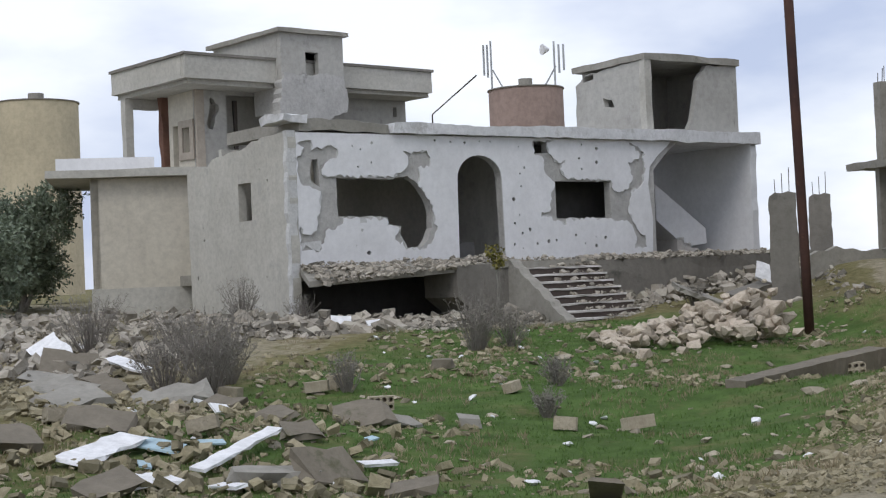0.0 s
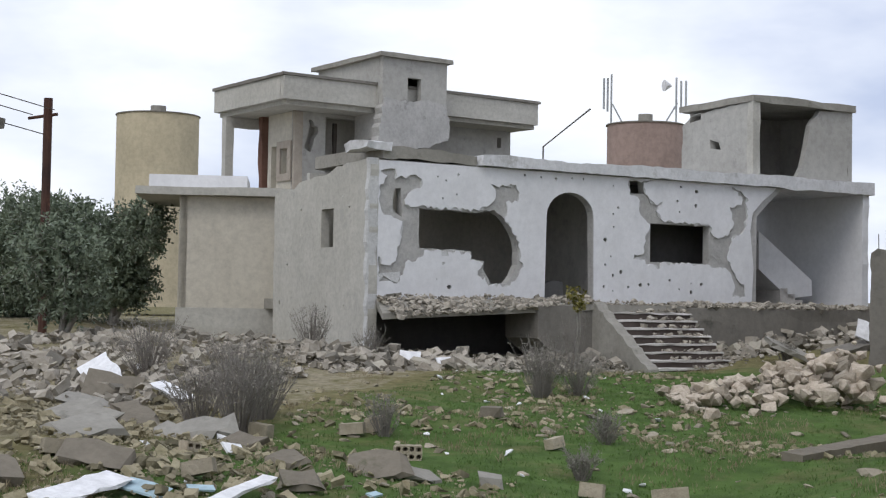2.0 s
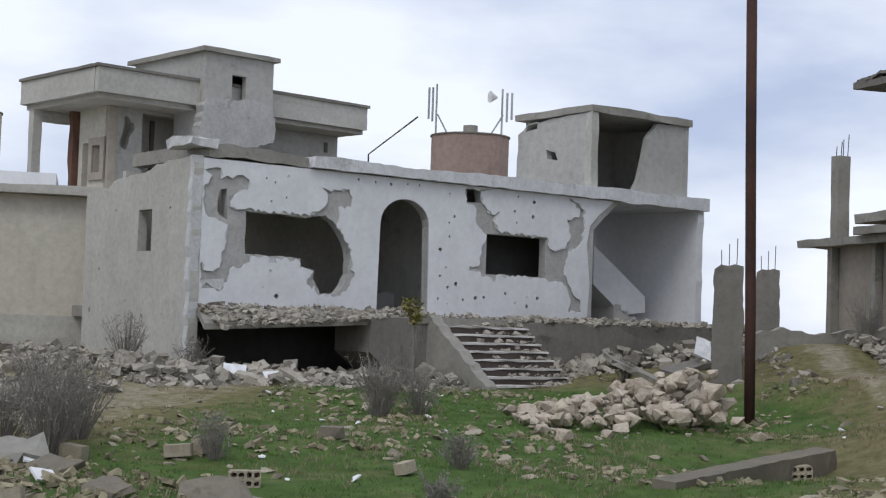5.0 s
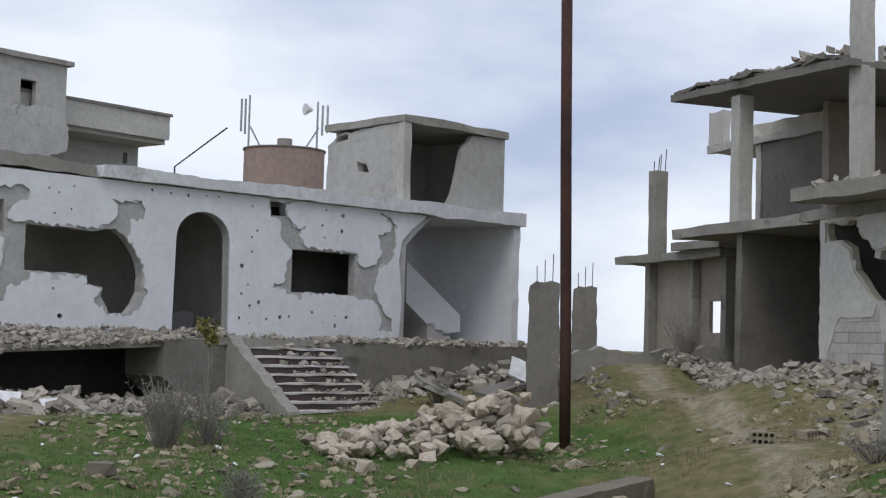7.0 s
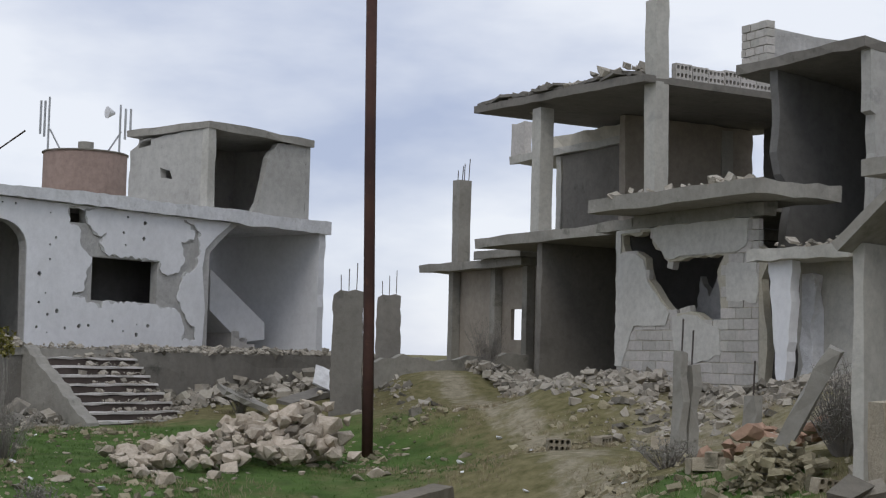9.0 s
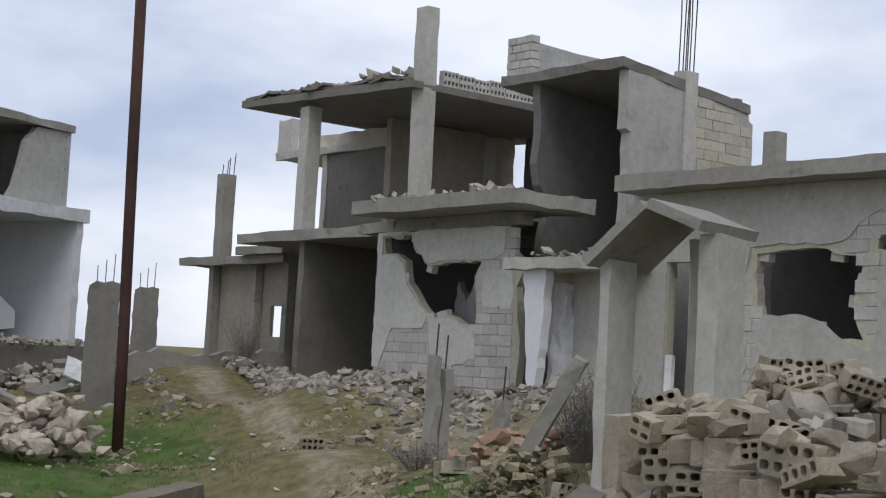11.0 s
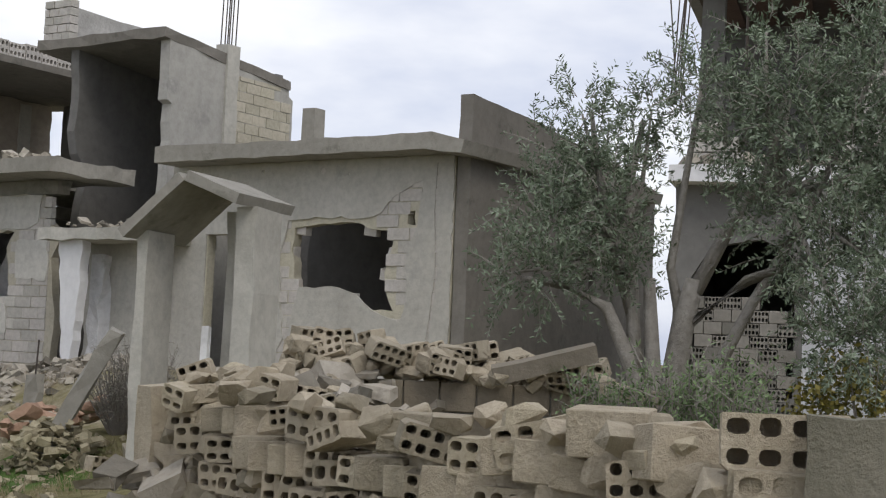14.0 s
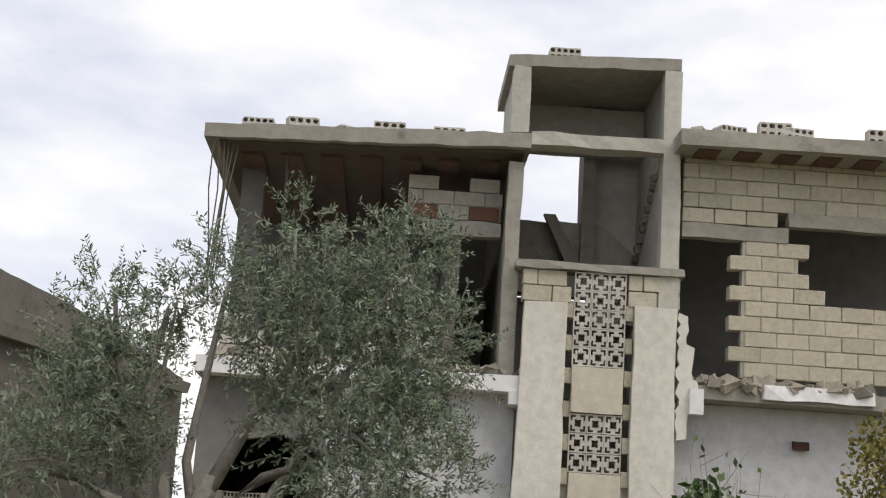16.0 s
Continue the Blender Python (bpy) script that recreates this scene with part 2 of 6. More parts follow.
def panel(bm, outer, holes, y0, y1, m=None):
    """A flat wall with openings in the x-z plane, from y0 to y1."""
    made, edges = [], []
    for loop in [outer] + list(holes):
        vs = [bm.verts.new((p[0], y0, p[1])) for p in loop]
        made += vs
        edges += [bm.edges.new((vs[i], vs[(i + 1) % len(vs)])) for i in range(len(vs))]
    got = bmesh.ops.triangle_fill(bm, use_beauty=True, use_dissolve=False, edges=edges, normal=(0, -1, 0))
    faces = [g for g in got["geom"] if isinstance(g, bmesh.types.BMFace)]
    ext = bmesh.ops.extrude_face_region(bm, geom=faces, use_keep_orig=True)
    top = [g for g in ext["geom"] if isinstance(g, bmesh.types.BMVert)]
    for w in top:
        w.co.y = y1
    if m:
        for w in made + top:
            w.co = m @ w.co


def rect(x0, x1, z0, z1):
    return [(x0, z0), (x1, z0), (x1, z1), (x0, z1)]


def tube(bm, pts, radii, sides=6):
    """A tapered tube along points."""
    rings = []
    for i, p in enumerate(pts):
        p = Vector(p)
        d = (Vector(pts[min(i + 1, len(pts) - 1)]) - Vector(pts[max(i - 1, 0)])).normalized()
        a = d.orthogonal().normalized()
        b = d.cross(a)
        r = radii[i] if isinstance(radii, (list, tuple)) else radii
        rings.append([bm.verts.new(p + (a * math.cos(2 * math.pi * k / sides) + b * math.sin(2 * math.pi * k / sides)) * r) for k in range(sides)])
    for u, w in zip(rings, rings[1:]):
        for k in range(sides):
            bm.faces.new((u[k], u[(k + 1) % sides], w[(k + 1) % sides], w[k]))
    bm.faces.new(rings[0][::-1])
    bm.faces.new(rings[-1])


def stone(bm, centre, size, r, flat=0.7, turn=None):
    """An angular broken stone: a cut and shaken box."""
    sx, sy, sz = (size * r.uniform(0.6, 1.25) for _ in range(3))
    m = Matrix.Translation(centre) @ Euler((r.uniform(-0.5, 0.5), r.uniform(-0.5, 0.5), r.uniform(0, 6.28))).to_matrix().to_4x4()
    v = []
    for x in (-1, 1):
        for y in (-1, 1):
            for z in (-1, 1):
                k = r.uniform(0.6, 1.0)
                v.append(bm.verts.new(m @ Vector((x * sx * 0.5 * r.uniform(0.65, 1.05), y * sy * 0.5 * k, z * sz * 0.5 * flat * r.uniform(0.7, 1.1)))))
    for q in ((0, 1, 3, 2), (4, 6, 7, 5), (0, 4, 5, 1), (2, 3, 7, 6), (0, 2, 6, 4), (1, 5, 7, 3)):
        bm.faces.new([v[i] for i in q])


def hollow_block(bm, m, length=0.4, height=0.2, depth=0.15, cols=4, rows=2, seed=0):
    """A worn concrete block with rows of oval cells open to its face (x-z plane) and a closed back."""
    r = random.Random(seed + cols * 7)
    holes = []
    for i in range(cols):
        for j in range(rows):
            cx, cz = (i + 0.5) * length / cols, (j + 0.5) * height / rows
            a, b = length / cols * r.uniform(0.32, 0.38), height / rows * r.uniform(0.25, 0.33)
            holes.append([(cx + a * math.copysign(abs(math.cos(t)) ** 0.7, math.cos(t)), cz + b * math.copysign(abs(math.sin(t)) ** 0.7, math.sin(t))) for t in (k * math.pi / 5 + 0.1 for k in range(10))])
    out = rect(0, length, 0, height)
    if seed:
        c = 0.035
        out = [(c * r.random(), 0), (length - c * r.random(), 0), (length, c * r.random()), (length, height - c * r.random()), (length - c * r.random(), height), (c * r.random(), height - 0.01 * r.random()), (0, height - c * r.random()), (0, c * r.random())]
    out = jag(out, 0.004, 0.06, seed + 3)
    panel(bm, out, holes, 0, depth * 0.8, m)
    panel(bm, out, [], depth * 0.8, depth, m)


def frame_at(x, y, z, azimuth):
    """Axes of a building: x along its front at that azimuth (clockwise from +y), y to the left of it, z up."""
    return pose(x, y, z, 0, 0, 90 - azimuth)


# ---- ground ----
GROUND = [(0, 0, -0.15), (0.2, -3, -0.3), (0, 3, -0.15), (-4, 8, -0.6), (-10, 12, -0.1), (-9, 20, -0.02), (-3, 18, -0.45), (-0.4, 24, -0.32), (-0.6, 25.9, -0.25), (-2.9, 10.7, -0.7), (-2.3, 14.3, -0.72), (-4.4, 13.6, -0.58),
          (-6.8, 13, -0.33), (-6, 15, -0.48), (-7, 18.4, -0.2), (-6.5, 20, -0.2), (0, 19.6, -0.58), (-5.5, 28.5, 0.06), (-4.5, 25, -0.12), (-9, 24, 0.12), (-12, 24, 0.3), (-16, 28, 0.45), (-25, 36, 0.75), (-2.5, 30, 0.22),
          (-1.3, 32.5, 0.5), (1.0, 28, 0.55), (0.9, 19, -0.45), (1.2, 15.4, -0.3), (2.7, 14.8, 0.22), (3.8, 18.4, 0.35), (2.6, 21.5, 0.22), (3.2, 27.6, 1.1), (0.6, 33, 1.2), (2, 39, 1.25), (-4, 40, 1.3), (7, 23, 1.12),
          (8.9, 18, 1.06), (5.6, 12.7, 0.66), (4.7, 16.8, 0.66), (9.7, 11.7, 0.86), (13.7, 9.7, 0.96), (4.1, 7.8, 0.36), (6, 2, 0.3), (1.8, 4, -0.05), (-30, 10, 0.4), (30, 30, 1.3), (-8, 50, 1.2)]


def ground_z(x, y):
    s = w = 0.0
    for a, b, c in GROUND:
        k = 1.0 / ((x - a) ** 2 + (y - b) ** 2 + 1.2) ** 2
        s, w = s + c * k, w + k
    z = s / w
    far = max(0.0, math.hypot(x, y - 20) - 45) / 60
    return z * (1 - min(1, far)) + 1.2 * min(1, far) + (0.035 * noise.noise((x * 0.9, y * 0.9, 0.3)) + 0.02 * noise.noise((x * 2.7, y * 2.7, 1.3))) * (1 - min(1, far))


def ground_material():
    m = bpy.data.materials.new("grass_and_stony_earth")
    m.use_nodes = True
    n, l = m.node_tree.nodes, m.node_tree.links
    bsdf = n["Principled BSDF"]
    geo = n.new("ShaderNodeNewGeometry")

    def tex(scale, detail=6.0, rough=0.6):
        t = n.new("ShaderNodeTexNoise")
        t.inputs["Scale"].default_value, t.inputs["Detail"].default_value, t.inputs["Roughness"].default_value = scale, detail, rough
        l.new(geo.outputs["Position"], t.inputs["Vector"])
        return t.outputs["Fac"]

    def ramp(fac, a, b, ca, cb):
        r = n.new("ShaderNodeValToRGB")
        r.color_ramp.elements[0].position, r.color_ramp.elements[0].color = a, (*ca, 1)
        r.color_ramp.elements[1].position, r.color_ramp.elements[1].color = b, (*cb, 1)
        l.new(fac, r.inputs["Fac"])
        return r.outputs["Color"]

    def mix(fac, a, b):
        x = n.new("ShaderNodeMix")
        x.data_type = "RGBA"
        l.new(fac, x.inputs["Factor"])
        l.new(a, x.inputs["A"])
        l.new(b, x.inputs["B"])
        return x.outputs["Result"]

    grass = ramp(tex(2.2), 0.3, 0.7, (0.05, 0.088, 0.02), (0.105, 0.172, 0.045))
    straw = ramp(tex(5.0), 0.3, 0.7, (0.105, 0.10, 0.04), (0.235, 0.205, 0.105))
    earth = ramp(tex(7.0, 8.0, 0.7), 0.3, 0.7, (0.19, 0.165, 0.105), (0.40, 0.355, 0.26))
    at = n.new("ShaderNodeAttribute")
    at.attribute_name = "cover"
    sep = n.new("ShaderNodeSeparateColor")
    l.new(at.outputs["Color"], sep.inputs["Color"])

    def edge(value, fac, width):
        a = n.new("ShaderNodeMath")
        a.operation = "MULTIPLY_ADD"
        l.new(fac, a.inputs[0])
        a.inputs[1].default_value = 0.9
        l.new(value, a.inputs[2])
        r = n.new("ShaderNodeMapRange")
        r.inputs["From Min"].default_value, r.inputs["From Max"].default_value = 0.95 - width, 0.95 + width
        l.new(a.outputs[0], r.inputs["Value"])
        return r.outputs["Result"]

    col = mix(edge(sep.outputs["Red"], tex(1.3, 8.0, 0.68), 0.12), straw, grass)
    col = mix(edge(sep.outputs["Green"], tex(2.3, 8.0, 0.7), 0.10), col, earth)
    l.new(col, bsdf.inputs["Base Color"])
    bsdf.inputs["Roughness"].default_value = 0.95
    bsdf.inputs["Specular IOR Level"].default_value = 0.15
    b = n.new("ShaderNodeBump")
    b.inputs["Strength"].default_value, b.inputs["Distance"].default_value = 0.7, 0.06
    l.new(tex(11.0, 8.0, 0.75), b.inputs["Height"])
    l.new(b.outputs["Normal"], bsdf.inputs["Normal"])
    return m


def near_segment(x, y, a, b):
    a, b, p = Vector(a), Vector(b), Vector((x, y))
    k = max(0, min(1, (p - a).dot(b - a) / (b - a).length_squared))
    return (p - a.lerp(b, k)).length


TRACK = [(-1.2, -4.0), (0.1, 5.0), (0.5, 10.0), (1.3, 14.0), (2.3, 18.5), (2.2, 24.8), (1.5, 28.0), (0.4, 35.0)]


def grass_cover(x, y):
    """How green the ground is, and how bare: the lawn before the white house, the dirt track, the building sites."""
    green = max(0, 1.25 - ((x + 4.0) / 5.6) ** 4 - ((y - 17) / 12.5) ** 4) + max(0, 2.0 - 2 * ((x - 3.05) / 1.3) ** 2 - 2 * ((y - 15.9) / 2.2) ** 2)
    green = green * 0.52 + (0.25 if y > 24 else 0.0)
    d = min(near_segment(x, y, TRACK[i], TRACK[i + 1]) for i in range(len(TRACK) - 1))
    bare = max(0.0, (0.78 if y < 14 else 0.74) - d / 1.3)
    bare = max(bare, 0.55 - 0.2 * green if x < -8.5 else 0.0)
    side = max(min(1, (x - 2.0) / 1.6) * min(1, max(0, (y - 16) / 2.5)), min(1, (x - 3.6) / 2.0))
    bare = max(bare, 0.52 * max(0, side))
    return min(1, green), min(1, bare)


def build_ground():
    bm = bmesh.new()
    lay = bm.verts.layers.float_color.new("cover")
    ring_x = [-2500, -900, -350, -150, -80, -50] + [-36 + 0.5 * i for i in range(131)] + [40, 70, 130, 300, 900, 2500]
    ring_y = [-2500, -600, -150, -50, -20] + [-8 + 0.5 * i for i in range(121)] + [60, 75, 110, 200, 500, 1200, 3200]
    grid = []
    for y in ring_y:
        row = []
        for x in ring_x:
            v = bm.verts.new((x, y, ground_z(x, y)))
            g, b = grass_cover(x, y) if abs(x) < 45 and -10 < y < 60 else (0.2, 0.3)
            v[lay] = (g, b, 0, 1)
            row.append(v)
        grid.append(row)
    for r0, r1 in zip(grid, grid[1:]):
        for i in range(len(r0) - 1):
            bm.faces.new((r0[i], r0[i + 1], r1[i + 1], r1[i]))
    ob = link("ground", bm, ground_material(), True)
    tagged(ob, "patchy green grass and stony bare earth", "ground", kind="structure")


build_ground()

# ---- the white house with the arched door ----
H = frame_at(-11.2, 26.5, 0, 40)
house = thing("ruined_house", H, "shell-damaged white single-storey house with arched doorway and rubble-strewn porch", "house")
WIN_BIG = [(1.11, 3.44), (2.60, 3.40), (2.77, 3.46), (3.00, 3.48), (3.25, 3.30), (3.43, 3.09), (3.56, 2.87), (3.63, 2.58), (3.62, 2.29), (3.50, 2.05), (3.35, 1.87), (2.92, 1.85), (2.83, 2.03), (2.74, 2.16), (2.77, 2.34), (2.43, 2.40),
           (2.43, 2.55), (1.86, 2.57), (1.26, 2.58), (1.13, 2.58)]
WIN_DARK = rect(7.32, 9.09, 2.46, 3.37)
ARCH = [(4.36, 1.5), (4.36, 3.42)] + [(5.01 - 0.65 * math.cos(math.pi * k / 12), 3.42 + 0.55 * math.sin(math.pi * k / 12)) for k in range(1, 12)] + [(5.66, 3.42), (5.66, 1.5)]
SLOT = [(0.47, 3.58), (0.51, 3.82), (0.66, 3.84), (0.70, 3.22), (0.54, 3.31), (0.47, 3.39)]
PORT = [(6.69, 4.33), (7.09, 4.35), (7.12, 4.05), (6.72, 4.04)]
PATCH_A = [(0.14, 4.17), (0.31, 4.22), (0.49, 4.23), (0.50, 4.02), (0.89, 4.13), (1.15, 4.05), (1.12, 3.85), (0.88, 3.77), (0.73, 3.60), (0.74, 3.49), (1.09, 3.47), (2.58, 3.44), (2.91, 3.63), (3.01, 3.84), (2.87, 4.04), (3.02, 4.01),
           (3.53, 4.06), (3.63, 3.89), (3.59, 3.68), (3.28, 3.66), (3.32, 3.46), (3.25, 3.31), (3.57, 2.93), (3.66, 2.64), (3.66, 2.38), (3.75, 2.33), (3.65, 2.06), (3.43, 1.83), (2.86, 1.80), (2.77, 2.00), (2.71, 1.93), (2.57, 2.04),
           (2.68, 2.25), (2.71, 2.30), (2.38, 2.36), (2.37, 2.50), (1.81, 2.53), (1.84, 2.43), (1.66, 2.42), (1.65, 2.54), (1.24, 2.54), (1.22, 2.42), (1.04, 2.30), (0.85, 2.32), (0.77, 2.15), (0.60, 1.82), (0.45, 1.87), (0.27, 1.97),
           (0.14, 1.80), (0.14, 1.77), (0.14, 2.38), (0.20, 2.21), (0.41, 2.19), (0.55, 2.28), (0.57, 2.58), (0.68, 2.80), (0.69, 3.13), (0.48, 3.19), (0.26, 3.25), (0.17, 3.38), (0.14, 3.49), (0.14, 3.67), (0.14, 3.88), (0.23, 3.91),
           (0.31, 4.08)]
PATCH_B = [(6.64, 4.34), (7.32, 4.36), (7.08, 4.31), (7.13, 4.04), (7.43, 3.81), (7.64, 3.89), (7.46, 3.66), (7.66, 3.44), (9.10, 3.38), (9.13, 3.22), (9.35, 3.08), (9.70, 3.22), (9.83, 3.42), (9.70, 3.86), (10.08, 3.93), (10.11, 4.06),
           (9.75, 4.36), (10.07, 4.26), (10.25, 4.12), (10.27, 3.60), (10.14, 3.28), (9.78, 3.09), (9.65, 2.65), (9.76, 2.43), (9.92, 2.17), (10.19, 1.99), (10.23, 1.70), (9.82, 1.67), (9.89, 1.90), (9.78, 2.20), (9.57, 2.39), (9.28, 2.37),
           (9.08, 2.44), (7.60, 2.43), (7.59, 2.30), (7.38, 2.41), (7.17, 2.41), (7.13, 2.51), (6.80, 2.51), (6.83, 2.63), (7.08, 2.63), (7.16, 3.10), (7.28, 3.34), (7.07, 3.49), (6.95, 3.66), (6.97, 3.88), (6.80, 4.00), (6.66, 4.02)]


def bullet_holes(seed, x0, x1, z0, z1, count, avoid):
    r = random.Random(seed)
    out = []
    while len(out) < count:
        x, z, s = r.uniform(x0, x1), r.uniform(z0, z1), r.choice((0.02, 0.025, 0.03, 0.04, 0.06))
        if any(a0 - 0.15 < x < a1 + 0.15 and b0 - 0.15 < z < b1 + 0.15 for a0, a1, b0, b1 in avoid) or any(math.hypot(x - c[0], z - c[1]) < 0.2 for c in out):
            continue
        out.append((x, z, s))
    return [[(x + s * r.uniform(0.7, 1.1) * math.cos(a), z + s * r.uniform(0.7, 1.1) * math.sin(a)) for a in (k * math.pi / 3 for k in range(6))] for x, z, s in out]


FRONT_OUT = [(0.08, 1.2), (4.3, 1.2), (4.3, 1.5)] + ARCH[1:-1] + [(5.72, 1.5), (5.72, 0.2), (10.6, 0.2), (10.6, 3.67), (10.9, 3.95), (11.2, 4.2), (11.5, 4.42), (0.08, 4.42)]
holes = bullet_holes(3, 0.3, 10.3, 1.75, 4.3, 36, [(-1, 1.3, 1.6, 4.4), (2.2, 3.9, 1.6, 4.1), (1.0, 2.6, 2.5, 3.5), (4.2, 5.8, 1.5, 4.1), (6.6, 7.7, 2.2, 4.42), (7.0, 9.2, 2.2, 3.5), (9.0, 10.3, 1.75, 4.35)])
bm = bmesh.new()
panel(bm, jag(FRONT_OUT[:3], 0, 9, closed=False) + FRONT_OUT[3:], [jag(WIN_BIG, 0.02, 0.1, 4), WIN_DARK, SLOT, PORT] + holes, 0.06, 0.28)
part("front_wall", bm, M_BARE, house, "bare grey masonry under the plaster")
PLAST = [(0.10, 1.46), (4.33, 1.46)] + [(x, z) for x, z in ARCH[1:-1]] + [(5.69, 1.46), (10.42, 1.46), (10.48, 2.4), (10.36, 3.3), (10.44, 3.75), (10.75, 4.05), (11.1, 4.3), (11.2, 4.40), (0.10, 4.40)]
bm = bmesh.new()
panel(bm, PLAST, [jag(PATCH_A, 0.045, 0.07, 5), jag(PATCH_B, 0.045, 0.07, 6), [(2.0, 4.20), (2.04, 4.24), (2.08, 4.2), (2.04, 4.16)]] + holes, 0.015, 0.034)
part("plaster_coat", bm, M_WHITE, house, "white plaster broken away in patches and pocked by bullets")
bm = bmesh.new()
panel(bm, PLAST, [jag(PATCH_A, 0.06, 0.11, 15), jag(PATCH_B, 0.06, 0.11, 16)] + holes, 0.036, 0.059)
part("undercoat", bm, M_UNDER, house, "rough grey undercoat showing at the broken plaster edges")
# rear and inner walls, floor
bm = bmesh.new()
panel(bm, rect(4.5, 14.3, 1.3, 4.4), [], 6.8, 7.0)
part("rear_wall", bm, M_GREYPL, house)
bm = bmesh.new()
box(bm, 0.3, 10.5, 3.9, 4.05, 1.4, 4.4)
part("inner_wall", bm, M_PALEPL, house)
bm = bmesh.new()
box(bm, 6.3, 6.45, 0.3, 3.88, 1.4, 4.4)
part("cross_wall", bm, M_GREYPL, house)
# Shade of the room behind the window, put into the wall colour.
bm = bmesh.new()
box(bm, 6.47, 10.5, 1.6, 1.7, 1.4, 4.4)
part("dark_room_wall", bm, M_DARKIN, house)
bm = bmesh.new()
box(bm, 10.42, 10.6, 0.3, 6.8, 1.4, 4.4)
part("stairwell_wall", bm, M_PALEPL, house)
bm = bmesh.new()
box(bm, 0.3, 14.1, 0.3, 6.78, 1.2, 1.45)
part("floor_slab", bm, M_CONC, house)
# Added wall closes the hollow; its dark colour replaces deep shade.
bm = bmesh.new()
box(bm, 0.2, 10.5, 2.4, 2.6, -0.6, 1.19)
part("foundation_wall", bm, M_DARKIN, house, "added wall under the floor, coloured as the hollow's deep shade")
bm = bmesh.new()
box(bm, 10.62, 14.1, 5.0, 5.1, 1.4, 4.4)
part("stairwell_rear_wall", bm, M_WHITE, house, "off-white plastered wall")
bm = bmesh.new()
panel(bm, jag([(0.0, 0.2), (7.0, 0.3), (7.0, 4.4), (0.0, 4.4)], 0.03, 0.3, 7), [], -14.36, -14.14, pose(0, 0, 0, 0, 0, 90))
part("right_side_wall", bm, M_WHITE, house, "off-white side wall with ragged front edge")
bm = bmesh.new()
panel(bm, jag([(0.0, -0.1), (4.95, 0.2), (4.95, 3.92), (4.6, 4.0), (3.9, 3.95), (3.6, 4.12), (2.8, 4.2), (2.2, 4.2), (1.6, 4.36), (0.6, 4.40), (0.0, 4.44)], 0.03, 0.25, 9), [rect(1.72, 2.34, 2.6, 3.45)] + bullet_holes(8, 0.3, 4.6, 1.2, 3.8, 12, [(1.5, 2.5, 2.4, 3.6)]), 0.0, 0.2,
      Matrix(((0, -1, 0, 0.1), (1, 0, 0, 0.02), (0, 0, 1, 0), (0, 0, 0, 1))))
part("left_side_wall", bm, M_PALEPL, house, "pale grey rendered side wall with a small window hole")
bm = bmesh.new()
panel(bm, jag([(-0.13, 0.0), (0.08, 0.0), (0.08, 4.44), (-0.13, 4.44)], 0.03, 0.22, 5), [], 0.004, 0.16)
part("corner_post", bm, M_UNDER, house, "ragged grey corner with broken plaster")
# roof slabs
r = random.Random(11)
bm = bmesh.new()
panel(bm, jag([(2.55, 4.43), (11.3, 4.41), (11.7, 4.36), (12.2, 4.40), (14.45, 4.38), (14.45, 4.70), (12.5, 4.67), (11.2, 4.72), (9, 4.66), (7.4, 4.70), (5.0, 4.63), (3.3, 4.69), (2.6, 4.66)], 0.014, 0.17, 12), [], -0.12, 4.2)
part("roof_slab", bm, M_EDGE, house, "white-painted roof slab with a chipped edge")
bm = bmesh.new()
panel(bm, jag([(0.2, 4.44), (1.2, 4.46), (2.5, 4.42), (2.5, 4.62), (1.4, 4.70), (0.2, 4.72)], 0.03, 0.2, 14), [], 0.0, 3.4)
part("broken_roof_slab", bm, M_CONC, house, "bare grey broken end of the roof slab")
bm = bmesh.new()
box(bm, -0.25, 0.35, -0.1, 0.9, 4.62, 4.80, wobble=0.04, cuts=2, rnd=r)
part("slab_fragment", bm, M_EDGE, house)
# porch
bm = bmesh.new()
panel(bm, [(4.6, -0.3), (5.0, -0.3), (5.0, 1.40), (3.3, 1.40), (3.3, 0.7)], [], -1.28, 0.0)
part("porch_wall", bm, M_CONCD, house, "dark grey porch wall")
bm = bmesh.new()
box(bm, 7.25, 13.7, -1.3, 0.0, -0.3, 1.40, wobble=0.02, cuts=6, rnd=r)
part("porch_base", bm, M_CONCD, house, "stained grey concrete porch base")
bm = bmesh.new()
v = [bm.verts.new(p) for p in ((-0.2, -0.85, 1.06), (4.95, -1.35, 1.33), (4.95, 0.05, 1.36), (0.1, 0.05, 1.36), (-0.2, -0.85, 1.18), (4.95, -1.35, 1.46), (4.95, 0.05, 1.50), (0.1, 0.05, 1.50))]
for q in ((0, 1, 2, 3), (7, 6, 5, 4), (0, 4, 5, 1), (1, 5, 6, 2), (2, 6, 7, 3), (3, 7, 4, 0)):
    bm.faces.new([v[i] for i in q])
part("porch_slab", bm, M_CONC, house, "sagging concrete porch slab over a dark hollow")
bm = bmesh.new()
box(bm, 5.0, 7.25, -1.3, 0.05, -0.2, 1.44)
part("landing", bm, M_CONC, house)
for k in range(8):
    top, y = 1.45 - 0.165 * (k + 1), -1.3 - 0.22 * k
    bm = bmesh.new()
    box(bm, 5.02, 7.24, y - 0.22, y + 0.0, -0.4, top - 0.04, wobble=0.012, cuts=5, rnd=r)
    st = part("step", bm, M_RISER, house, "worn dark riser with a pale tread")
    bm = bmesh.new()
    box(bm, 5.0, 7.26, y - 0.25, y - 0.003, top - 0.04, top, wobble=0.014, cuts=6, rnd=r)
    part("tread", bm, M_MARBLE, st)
bm = bmesh.new()
